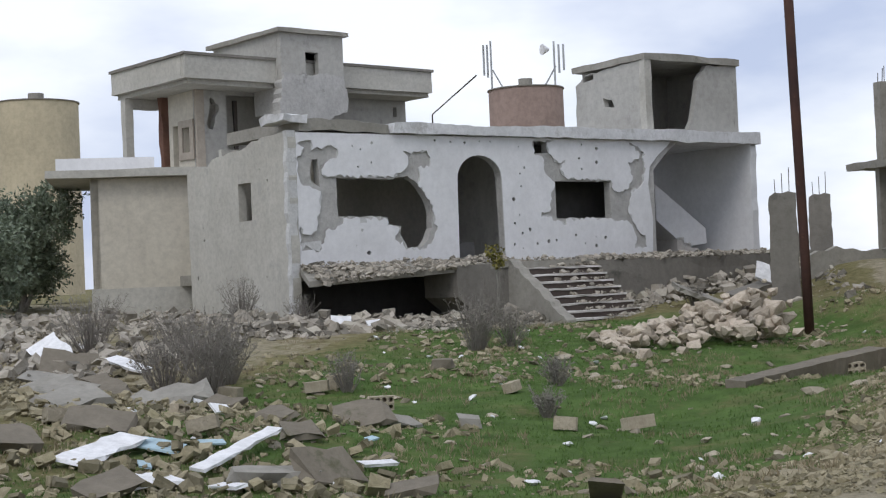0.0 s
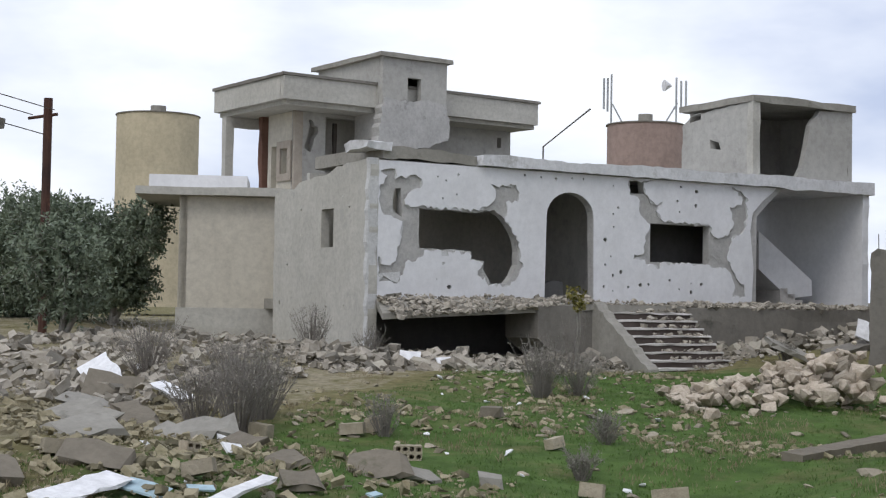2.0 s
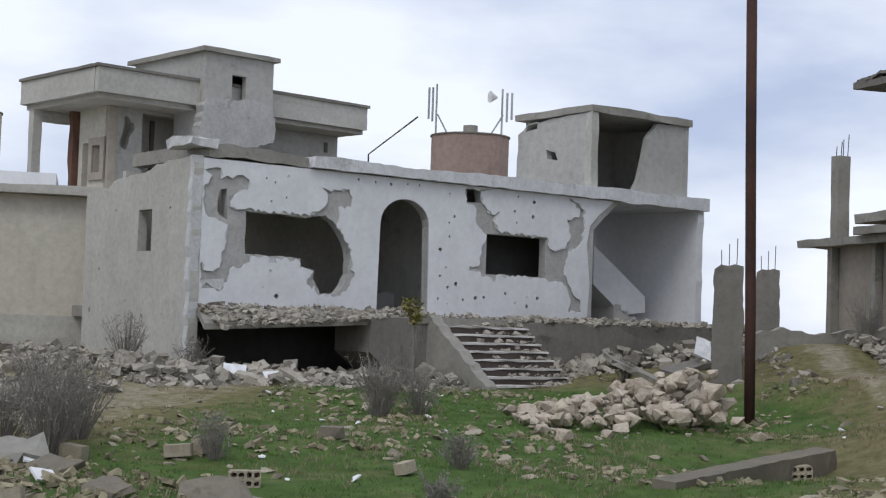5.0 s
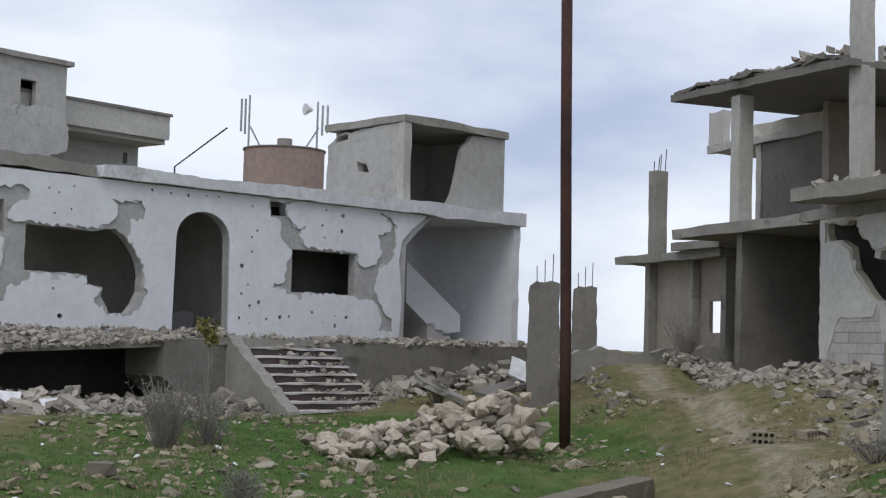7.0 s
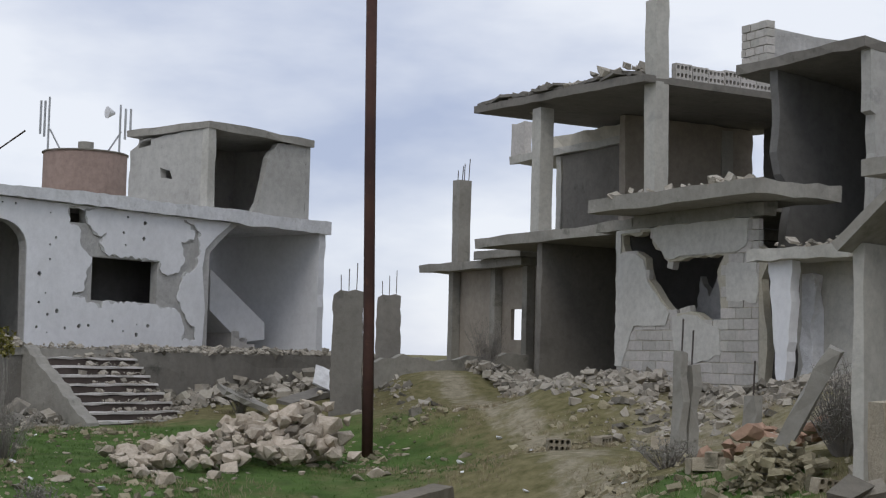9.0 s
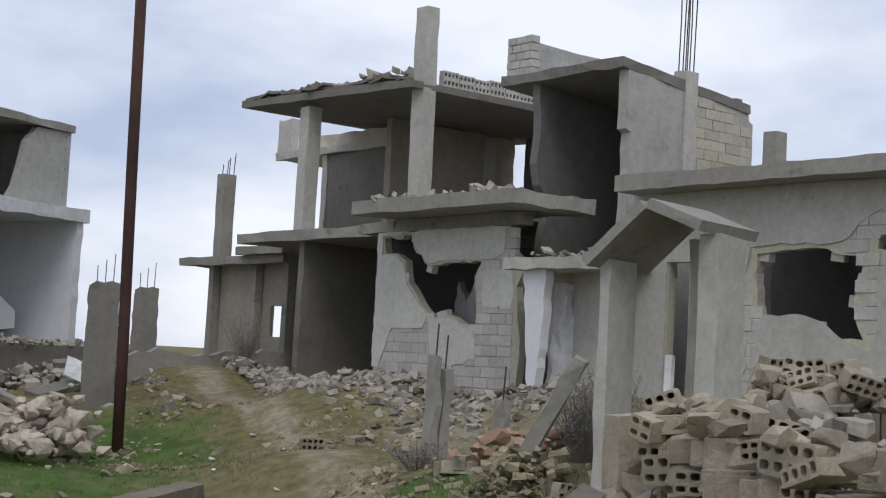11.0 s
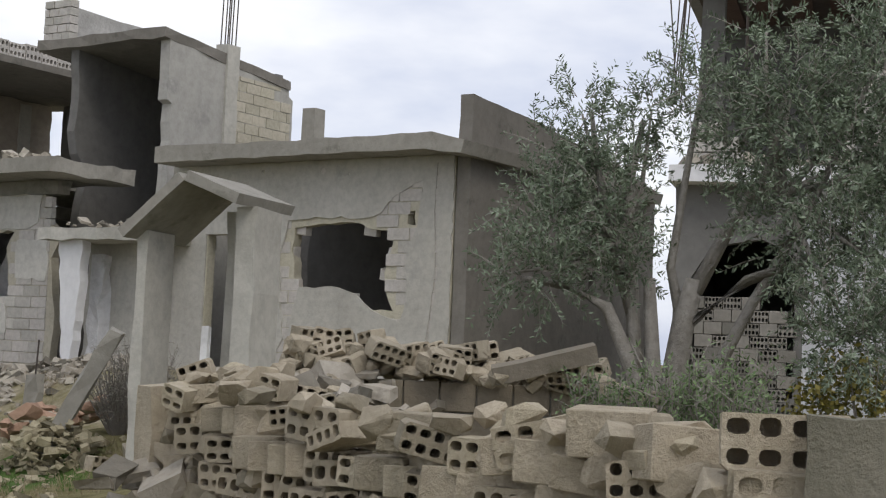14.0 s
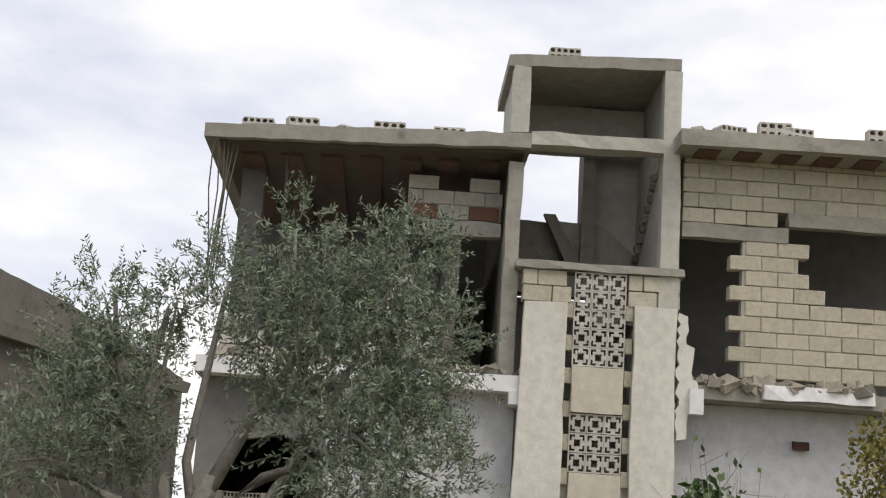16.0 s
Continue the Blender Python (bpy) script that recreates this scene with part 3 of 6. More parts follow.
panel(bm, jag([(0.0, 1.52), (-1.3, 1.50), (-3.25, 0.12), (-3.25, -0.4), (0.0, -0.4)], 0.045, 0.14, 6), [], -5.0, -4.72, pose(0, 0, 0, 0, 0, 90))
part("stair_cheek", bm, M_CONC, house, "broken grey stair side wall")
# stair flight inside the open bay
bm = bmesh.new()
panel(bm, [(11.70, 3.40), (13.43, 2.26), (13.55, 2.18), (13.57, 1.77), (12.76, 1.69), (11.72, 2.42)], [], 1.2, 2.6)
part("stair_flight", bm, M_WHITE, house, "whitewashed inner stair flight")
for k in range(3):
    bm = bmesh.new()
    box(bm, 12.452 + 0.26 * k, 12.71 + 0.26 * k, 1.2, 2.6, 1.45, 1.95 - 0.15 * k)
    part("inner_step", bm, M_MARBLE, house)
# Dark panel painted where there is only shade beneath the flight.
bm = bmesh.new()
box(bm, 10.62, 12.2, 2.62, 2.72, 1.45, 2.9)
part("under_stair_wall", bm, M_DARKIN, house, "panel coloured as the shade under the stair")
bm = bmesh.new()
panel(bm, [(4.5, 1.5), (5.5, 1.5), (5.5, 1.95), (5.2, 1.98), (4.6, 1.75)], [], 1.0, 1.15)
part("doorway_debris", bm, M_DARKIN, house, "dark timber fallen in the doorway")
# roof room
bm = bmesh.new()
box(bm, 10.62, 14.15, 0.25, 3.1, 6.55, 6.72, wobble=0.025, cuts=5, rnd=r)
part("roof_room_slab", bm, M_CONC, house)
bm = bmesh.new()
panel(bm, jag([(0.3, 4.7), (3.05, 4.7), (3.05, 6.2), (2.6, 6.45), (0.3, 6.56)], 0.03, 0.2, 15), [jag([(1.5, 5.45), (1.9, 5.5), (1.95, 5.75), (1.6, 5.65)], 0.03, 0.12, 3), [(2.3, 6.3), (2.75, 6.25), (2.7, 6.42), (2.3, 6.45)]], -10.86, -10.68, pose(0, 0, 0, 0, 0, 90))
part("roof_room_side_wall", bm, M_GREYPL, house)
bm = bmesh.new()
panel(bm, jag([(12.15, 4.72), (12.35, 5.0), (12.5, 5.55), (12.62, 6.1), (12.95, 6.5), (13.6, 6.56), (13.95, 6.56), (13.95, 4.72)], 0.03, 0.15, 16), [], 0.34, 0.5)
part("roof_room_front_wall", bm, M_GREYPL, house, "broken grey rendered front of the roof room")
bm = bmesh.new()
box(bm, 13.95, 14.1, 0.34, 3.0, 4.72, 6.56)
part("roof_room_right_wall", bm, M_GREYPL, house)
bm = bmesh.new()
box(bm, 10.9, 13.93, 2.85, 3.0, 4.72, 6.56)
part("roof_room_back_wall", bm, M_GREYPL, house)
bm = bmesh.new()
box(bm, 10.66, 10.88, 0.28, 0.5, 4.72, 6.56, wobble=0.015, cuts=3, rnd=r)
part("roof_room_corner_post", bm, M_PALEPL, house)

# ---- the gutted frame building ----
M_TORN = surface("dusty_pale_plaster", (0.60, 0.585, 0.54), (0.45, 0.435, 0.39), (0.68, 0.665, 0.62), 0.9, 9, bump=0.3, streak=0.3, spots=0.3, spot_col=(0.42, 0.41, 0.37))
# Soot of the hall; elsewhere the same dark colour stands for shade.
M_SOOTSHADE = surface("soot_and_shade_render", (0.175, 0.17, 0.16), (0.085, 0.083, 0.08), (0.26, 0.255, 0.24), 0.5, 5, bump=0.3, streak=0.5)
MB = frame_at(1.66, 34.98, 0, 152)
mid = thing("ruined_frame_building", MB, "gutted two-storey concrete frame building with torn walls and bare columns", "building")


def mslab(name, x0, x1, y0, y1, z0, z1, mat=None, label="", wob=0.02, cuts=8, seed=1):
    b = bmesh.new()
    box(b, x0, x1, y0, y1, z0, z1, wobble=wob, cuts=cuts, rnd=random.Random(seed))
    return part(name, b, mat or M_CONC, mid, label)


mslab("floor_slab", 0.0, 6.1, -0.1, 7.0, 3.96, 4.18, seed=2)
mslab("terrace_slab", 6.14, 10.75, -1.3, 0.65, 4.23, 4.48, label="thick grey concrete terrace slab", seed=3)
mslab("rear_terrace_slab", 6.14, 8.7, 0.652, 6.5, 4.23, 4.47, seed=34)
mslab("terrace_slab", 5.2, 6.33, -0.4, 6.5, 3.98, 4.18, seed=31)
mslab("terrace_beam", 6.34, 10.0, -0.38, -0.1, 3.98, 4.226, seed=32)
# Darker concrete throughout, for the soot and shade of its underside.
b = bmesh.new()
panel(b, jag([(-0.34, 7.14), (6.12, 6.92), (6.12, 7.06), (5.0, 7.14), (-0.34, 7.30)], 0.012, 0.3, 3), [], 0.02, 7.0)
part("roof_slab", b, M_CONCD, mid, "cracked concrete roof slab")
rt = random.Random(61)
for k in range(34):
    x = -0.2 + 5.6 * k / 33 + rt.uniform(-0.1, 0.1)
    b = bmesh.new()
    panel(b, jag([(-0.3, 0), (0.3, 0), (0.3, 0.055), (-0.3, 0.055)], 0.012, 0.2, 90 + k), [], -0.22, 0.22, pose(x, 0.2 + rt.uniform(-0.05, 0.5), 7.30 - 0.036 * x + 0.03 + rt.random() * 0.018 * x, rt.uniform(-6, 8), rt.uniform(-9, 9), rt.uniform(-35, 35)))
    part("roof_tile", b, M_CONCD, mid, "loose broken slab piece along the roof edge")
for x, y in ((2.06, 0.36), (5.95, 0.46), (2.06, 5.5), (5.92, 5.5)):
    mslab("column", x - 0.17, x + 0.17, y - 0.17, y + 0.17, 4.18, 6.95, M_PALEPL, wob=0.012, cuts=4, seed=int(x * 9 + y))
mslab("column", 5.77, 6.11, 0.3, 0.62, 7.02, 8.62, M_PALEPL, "bare column rising above the roof", wob=0.015, cuts=4, seed=8)
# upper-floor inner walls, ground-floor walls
# Inner and rear walls carry the darkness of the rooms in their colour.
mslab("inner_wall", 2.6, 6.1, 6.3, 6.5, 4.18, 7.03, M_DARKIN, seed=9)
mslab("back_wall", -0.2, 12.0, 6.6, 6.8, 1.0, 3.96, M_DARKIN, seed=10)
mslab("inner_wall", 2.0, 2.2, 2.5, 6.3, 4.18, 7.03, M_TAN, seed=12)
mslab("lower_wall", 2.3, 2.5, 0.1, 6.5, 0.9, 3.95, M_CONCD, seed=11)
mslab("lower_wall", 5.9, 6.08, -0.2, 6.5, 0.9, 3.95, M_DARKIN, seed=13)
HOLE_M = [(6.06, 3.86), (6.65, 3.84), (6.67, 3.9), (6.95, 3.9), (6.97, 3.67), (7.47, 3.29), (7.66, 3.31), (7.96, 3.35), (8.99, 3.34), (8.81, 3.07), (8.93, 2.21), (8.54, 2.22), (8.29, 2.35), (7.88, 2.35), (7.55, 2.4), (7.28, 2.61), (6.9, 2.98), (6.77, 3.41), (6.5, 3.54), (6.15, 3.55)]
b = bmesh.new()
panel(b, jag([(5.9, 0.8), (10.0, 0.8), (10.1, 2.0), (9.95, 2.9), (10.2, 3.3), (9.7, 3.6), (9.72, 3.97), (5.9, 3.97)], 0.03, 0.25, 21), [jag(HOLE_M, 0.035, 0.15, 22)], -0.4, -0.24)
part("torn_wall", b, M_BLOCK, mid, "concrete block wall torn open by shelling")
PL_M = [(5.88, 1.36), (6.1, 1.36), (6.27, 1.74), (6.46, 2.12), (7.41, 2.13), (7.52, 2.36), (7.24, 2.58), (6.86, 2.96), (6.73, 3.37), (6.47, 3.5), (6.02, 3.52), (6.02, 3.9), (6.62, 3.9), (6.64, 3.94), (7.0, 3.94), (7.02, 3.72), (7.47, 3.35), (7.96, 3.40),
        (9.02, 3.39), (9.37, 3.40), (9.6, 3.5), (9.65, 3.96), (5.88, 3.96)]
b = bmesh.new()
panel(b, jag(PL_M, 0.02, 0.15, 23), [], -0.43, -0.403)
panel(b, jag([(7.6, 2.3), (8.28, 2.3), (8.54, 2.17), (8.87, 2.1), (8.95, 1.6), (8.3, 1.45), (7.7, 1.5)], 0.03, 0.15, 25), [], -0.43, -0.403)
panel(b, jag([(9.1, 3.2), (9.85, 3.22), (9.9, 2.7), (9.85, 2.5), (9.1, 2.55)], 0.03, 0.15, 26), [], -0.43, -0.403)
part("plaster_coat", b, M_TORN, mid, "pale grey plaster left on the torn wall")
b = bmesh.new()
panel(b, jag([(6.75, 1.0), (8.2, 1.0), (8.1, 3.0), (7.6, 3.3), (7.3, 2.7), (7.05, 3.1), (6.9, 2.4)], 0.05, 0.14, 51), [], 0.7, 0.85)
part("inner_broken_wall", b, M_BARE, mid, "broken inner block wall")
# the tall stair hall
# Hall slab in the darker concrete, its ceiling shade included in the colour.
b = bmesh.new()
for v in box(b, 8.0, 11.22, 0.7, 4.15, 6.82, 7.0, wobble=0.02, cuts=8, rnd=random.Random(14)):
    v.co.z -= 0.1 * (v.co.y - 0.7)
part("hall_roof", b, M_CONCD, mid, "sagging concrete slab over the stair hall")
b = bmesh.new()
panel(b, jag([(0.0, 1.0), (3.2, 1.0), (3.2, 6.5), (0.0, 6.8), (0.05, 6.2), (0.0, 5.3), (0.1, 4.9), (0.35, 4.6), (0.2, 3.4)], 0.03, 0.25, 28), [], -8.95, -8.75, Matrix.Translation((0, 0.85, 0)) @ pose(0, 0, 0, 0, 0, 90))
part("hall_left_wall", b, M_SOOTSHADE, mid, "soot-stained stair hall wall")
b = bmesh.new()
panel(b, jag([(0.0, 0.8), (3.42, 0.8), (3.42, 6.3), (3.3, 6.36), (3.28, 6.56), (0.0, 6.86), (0.0, 5.75), (0.12, 5.7), (0.1, 4.4)], 0.025, 0.3, 29), [], -11.2, -10.98, Matrix.Translation((0, 0.85, 0)) @ pose(0, 0, 0, 0, 0, 90))
part("hall_right_wall", b, M_GREYPL, mid, "grey rendered hall side wall")
# Back wall coloured as dark as the shade deep in the hall.
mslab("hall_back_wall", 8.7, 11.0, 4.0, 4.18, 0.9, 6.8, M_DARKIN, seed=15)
mslab("column", 10.95, 11.25, 2.3, 2.62, 4.6, 7.02, M_PALEPL, wob=0.01, cuts=4, seed=16)
for k in range(6):
    b = bmesh.new()
    x, y = 11.0 + 0.1 * (k % 3), 2.36 + 0.18 * (k // 3)
    tube(b, [(x, y, 6.9), (x + 0.02, y, 8.0), (x + 0.06 * (k % 2) - 0.02, y + 0.02, 9.2)], 0.012, 4)
    part("rebar", b, M_REBAR, mid)
# single-storey wing
b = bmesh.new()
panel(b, jag([(12.4, 4.40), (17.6, 4.42), (18.2, 4.34), (18.25, 4.52), (17.7, 4.66), (15, 4.64), (12.4, 4.66)], 0.015, 0.25, 33), [], -0.6, 6.0)
part("wing_roof_slab", b, M_CONC, mid, "overhanging concrete roof slab of the wing")
HOLE_W = [(14.85, 3.39), (15.54, 3.44), (16.11, 3.44), (16.27, 3.36), (16.69, 3.33), (16.68, 3.02), (16.58, 2.7), (16.61, 2.45), (16.76, 2.14), (16.32, 2.14), (15.9, 2.32), (15.64, 2.44), (14.94, 2.48), (14.82, 3.04)]
b = bmesh.new()
panel(b, [(12.3, 0.6), (17.75, 0.6), (17.75, 4.42), (12.3, 4.42)], [jag(HOLE_W, 0.03, 0.15, 34), rect(13.1, 13.55, 1.2, 3.3), jag([(16.95, 3.42), (17.1, 3.4), (17.08, 3.62), (16.96, 3.6)], 0.02, 0.1, 2)], 0.0, 0.18)
part("wing_front_wall", b, M_BLOCK, mid, "concrete block front wall with a blasted window")
b = bmesh.new()
panel(b, jag([(12.3, 1.1), (14.4, 1.15), (14.75, 1.7), (14.65, 2.3), (14.6, 3.0), (14.75, 3.5), (15.3, 3.55), (16.2, 3.52), (16.5, 3.6), (16.75, 3.85), (17.2, 4.05), (17.15, 3.4), (16.95, 2.9), (17.0, 2.3), (16.9, 2.0), (16.4, 2.15),
              (16.1, 2.38), (15.76, 2.48), (15.0, 2.48), (14.85, 1.8), (15.2, 1.4), (16.5, 1.5), (17.3, 1.1), (17.74, 1.1), (17.74, 4.41), (12.3, 4.41)], 0.025, 0.15, 35), [rect(13.08, 13.57, 1.2, 3.3)] + bullet_holes(5, 12.5, 17.1, 4.1, 4.3, 5, []) + [[(17.45, 4.3), (17.475, 4.3), (17.46, 3.6), (17.52, 2.7), (17.46, 2.1), (17.36, 1.4), (17.33, 1.42), (17.42, 2.1), (17.48, 2.7), (17.43, 3.6)]], -0.03, -0.003)
part("plaster_coat", b, M_PALEPL, mid, "cracked grey plaster")
b = bmesh.new()
panel(b, jag([(0.0, 0.6), (6.2, 0.6), (6.2, 4.62), (3.5, 5.0), (1.75, 5.18), (0.35, 5.25), (0.0, 5.28)], 0.012, 0.3, 36), [rect(3.75, 4.0, 2.55, 2.95)], -18.0, -17.78, pose(0, 0, 0, 0, 0, 90))
part("wing_side_wall", b, M_CONCD, mid, "dark rendered gable wall")
# Dark colour gives the wing window its inner shade.
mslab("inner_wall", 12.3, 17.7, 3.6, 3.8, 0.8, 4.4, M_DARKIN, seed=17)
mslab("chimney_stub", 12.55, 12.85, 2.9, 3.2, 4.6, 5.85, M_CONC, wob=0.01, cuts=2, seed=18)
# low annex with the tall bare column
mslab("annex_roof", -5.3, -0.3, 1.4, 6.0, 3.66, 3.86, seed=19)
b = bmesh.new()
panel(b, rect(-4.0, -0.2, 0.9, 3.68), [rect(-1.5, -0.62, 1.9, 2.65)], 1.9, 2.0)
part("annex_wall", b, M_TAN, mid, "tan rendered wall with an empty window")
for x in (-4.05, -2.0, -0.55):
    mslab("annex_column", x - 0.11, x + 0.11, 1.66, 1.88, 0.9, 3.7, M_CONC, wob=0.01, cuts=3, seed=int(20 + x * 3))
mslab("annex_ledge", -2.2, -0.1, 1.2, 2.2, 3.86, 4.05, seed=24)
mslab("tall_column", -4.46, -4.1, 1.9, 2.25, 3.86, 6.08, M_CONC, "tall bare column with rebar at its head", wob=0.012, cuts=4, seed=25)
for k in range(4):
    b = bmesh.new()
    tube(b, [(-4.35 + 0.22 * (k % 2), 1.97 + 0.2 * (k // 2), 5.9), (-4.37 + 0.26 * (k % 2), 2.0 + 0.2 * (k // 2), 6.35 + 0.1 * k)], 0.012, 4)
    part("rebar", b, M_REBAR, mid)
# block stub and hollow-block parapet on the roofs
b = bmesh.new()
box(b, 8.32, 8.45, 1.0, 4.2, 6.98, 7.68, wobble=0.03, cuts=4)
part("roof_block_wall", b, M_BARE, mid, "remains of a block parapet")
for k in range(8):
    b = bmesh.new()
    hollow_block(b, Matrix.Translation((6.0, 0.9 + 0.42 * k, 7.09)) @ pose(0, 0, 0, 0, 0, 90), 0.4, 0.32 - 0.02 * (k % 3), 0.15)
    part("parapet_block", b, M_BLOCKW, mid)
# small canopy over the side entrance
mslab("entrance_canopy", 10.53, 12.76, -1.25, 0.6, 3.12, 3.31, M_PALEPL, seed=26)
b = bmesh.new()
panel(b, jag([(10.88, 3.12), (11.42, 3.12), (11.40, 2.3), (11.28, 1.2), (11.1, 1.0), (10.98, 2.3)], 0.02, 0.15, 27), [], -1.1, -0.92)
part("canopy_post", b, M_WHITE, mid, "white-painted leaning post")
b = bmesh.new()
panel(b, jag([(10.7, 0.9), (12.28, 0.9), (12.28, 3.17), (10.75, 3.17), (10.8, 2.6), (10.72, 2.2), (10.78, 1.5)], 0.04, 0.12, 44), [], -0.35, -0.18)
part("entrance_side_wall", b, M_PALEPL, mid, "pale broken plastered wall under the canopy")
mslab("canopy_jamb", 11.12, 11.36, -0.6, -0.36, 0.9, 2.95, M_EDGE, "white-chipped broken jamb", wob=0.04, cuts=6, seed=47)

# ---- the block building behind the olive ----
M_BLUEW = surface("faded_bluish_render", (0.56, 0.57, 0.59), (0.44, 0.45, 0.47), (0.63, 0.64, 0.66), 0.5, 7, bump=0.15, streak=0.35)
RB = frame_at(10.59, 15.3, 0, 135)
right = thing("unfinished_block_building", RB, "unfinished two-storey block building with torn slabs and patterned stair screen", "building")


def rslab(name, x0, x1, y0, y1, z0, z1, mat=None, label="", wob=0.012, cuts=6, seed=1):
    b = bmesh.new()
    box(b, x0, x1, y0, y1, z0, z1, wobble=wob, cuts=cuts, rnd=random.Random(seed))
    return part(name, b, mat or M_CONC, right, label)


# Underside browns: the ceiling's own hue, deepened in colour for its shade.
M_SOFF = surface("shaded_brown_soffit", (0.115, 0.09, 0.072), (0.065, 0.053, 0.044), (0.165, 0.13, 0.105), 0.8, 6, bump=0.3)
M_TERRAD = surface("shaded_hollow_clay_block", (0.125, 0.078, 0.058), (0.08, 0.052, 0.04), (0.17, 0.11, 0.082), 2.0, 9, bump=0.4)
b = bmesh.new()
panel(b, jag([(-0.07, 6.66), (3.97, 6.80), (3.97, 6.99), (-0.07, 6.83)], 0.012, 0.2, 7), [], 0.0, 7.0)
part("roof_slab", b, M_CONC, right, "rough concrete roof slab with a chipped edge")
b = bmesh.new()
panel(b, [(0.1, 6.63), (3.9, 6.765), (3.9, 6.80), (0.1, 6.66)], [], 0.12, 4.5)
part("soffit", b, M_SOFF, right, "brown slab underside with its shade in the colour")
rslab("roof_slab", 5.75, 12.0, -0.45, 7.0, 6.86, 7.06, seed=2)
rslab("ring_beam", 3.98, 5.78, 0.0, 0.25, 6.85, 7.02, M_PALEPL, seed=3)
rslab("balcony_slab", 0.1, 4.1, 0.0, 7.0, 3.76, 3.96, M_WHITE, "white balcony slab with a broken lip", seed=4)
rslab("floor_slab", 6.0, 12.0, 0.0, 7.0, 3.82, 4.0, M_CONC, seed=5)
rslab("slab_edge", 6.9, 8.25, -0.06, 0.02, 3.86, 4.02, M_CHIP, "torn white edging", wob=0.02, seed=6)
rslab("balcony_bracket", 3.85, 4.1, 0.0, 0.6, 3.6, 3.76, M_WHITE, seed=61)
rslab("column", 3.72, 3.9, 0.2, 0.5, 3.96, 6.66, M_CONC, seed=7)
rslab("column", 0.3, 0.6, 1.2, 1.5, 3.96, 6.62, M_SOOTSHADE, seed=8)
# Upper room back: soot and room shade together in one dark colour.
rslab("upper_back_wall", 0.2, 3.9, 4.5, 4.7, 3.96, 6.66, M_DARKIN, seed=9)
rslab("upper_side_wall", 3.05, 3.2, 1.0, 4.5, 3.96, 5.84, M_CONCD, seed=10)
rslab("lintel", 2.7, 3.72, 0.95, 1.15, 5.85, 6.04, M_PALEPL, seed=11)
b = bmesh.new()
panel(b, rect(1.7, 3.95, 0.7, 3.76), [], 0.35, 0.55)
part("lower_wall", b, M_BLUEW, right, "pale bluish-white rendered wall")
# Corner and side walls hold the shade below the balcony in their colour.
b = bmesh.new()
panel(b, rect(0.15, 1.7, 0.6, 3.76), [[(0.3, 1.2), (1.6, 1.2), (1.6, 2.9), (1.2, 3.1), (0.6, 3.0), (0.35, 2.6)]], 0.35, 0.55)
part("lower_corner_wall", b, M_SOOTSHADE, right, "wall around a blasted opening, darkened for balcony and olive shade")
# Room back coloured dark as the shade inside the opening.
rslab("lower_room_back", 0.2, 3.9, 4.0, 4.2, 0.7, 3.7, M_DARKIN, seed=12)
rslab("left_side_wall", 0.12, 0.3, 0.6, 7.0, 0.6, 3.76, M_SOOTSHADE, seed=13)
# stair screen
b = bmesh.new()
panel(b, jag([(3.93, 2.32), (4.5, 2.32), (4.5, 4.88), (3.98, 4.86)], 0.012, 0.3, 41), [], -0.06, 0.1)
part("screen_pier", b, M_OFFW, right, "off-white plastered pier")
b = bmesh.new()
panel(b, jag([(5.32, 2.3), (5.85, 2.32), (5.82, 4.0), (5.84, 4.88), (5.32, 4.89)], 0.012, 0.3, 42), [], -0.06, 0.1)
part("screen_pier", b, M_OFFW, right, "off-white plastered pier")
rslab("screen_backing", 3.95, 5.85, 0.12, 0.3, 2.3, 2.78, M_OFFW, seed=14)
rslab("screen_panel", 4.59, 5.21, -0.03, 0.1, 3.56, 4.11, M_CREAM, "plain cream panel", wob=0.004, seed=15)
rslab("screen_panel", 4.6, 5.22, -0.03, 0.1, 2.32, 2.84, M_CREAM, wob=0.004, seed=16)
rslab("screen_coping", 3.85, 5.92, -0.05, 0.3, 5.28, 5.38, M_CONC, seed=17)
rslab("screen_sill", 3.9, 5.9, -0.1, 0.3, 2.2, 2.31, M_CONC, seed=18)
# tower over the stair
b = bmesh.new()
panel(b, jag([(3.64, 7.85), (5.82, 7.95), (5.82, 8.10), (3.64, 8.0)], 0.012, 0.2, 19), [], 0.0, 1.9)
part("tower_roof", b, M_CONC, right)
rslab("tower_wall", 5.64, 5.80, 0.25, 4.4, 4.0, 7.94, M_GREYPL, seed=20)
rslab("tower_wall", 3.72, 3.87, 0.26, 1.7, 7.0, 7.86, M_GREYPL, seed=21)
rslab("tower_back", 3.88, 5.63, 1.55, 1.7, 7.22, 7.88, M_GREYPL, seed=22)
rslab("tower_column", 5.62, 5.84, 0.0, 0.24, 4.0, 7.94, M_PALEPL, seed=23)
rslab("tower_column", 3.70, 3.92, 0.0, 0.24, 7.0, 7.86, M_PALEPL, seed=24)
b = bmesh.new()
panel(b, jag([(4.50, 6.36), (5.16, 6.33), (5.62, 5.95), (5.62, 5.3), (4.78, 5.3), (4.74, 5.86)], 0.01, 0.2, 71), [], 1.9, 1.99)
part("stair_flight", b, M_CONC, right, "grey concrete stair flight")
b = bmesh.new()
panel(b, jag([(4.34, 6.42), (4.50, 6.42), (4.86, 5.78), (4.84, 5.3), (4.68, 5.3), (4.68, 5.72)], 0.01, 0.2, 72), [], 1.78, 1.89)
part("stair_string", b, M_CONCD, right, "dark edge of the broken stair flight")
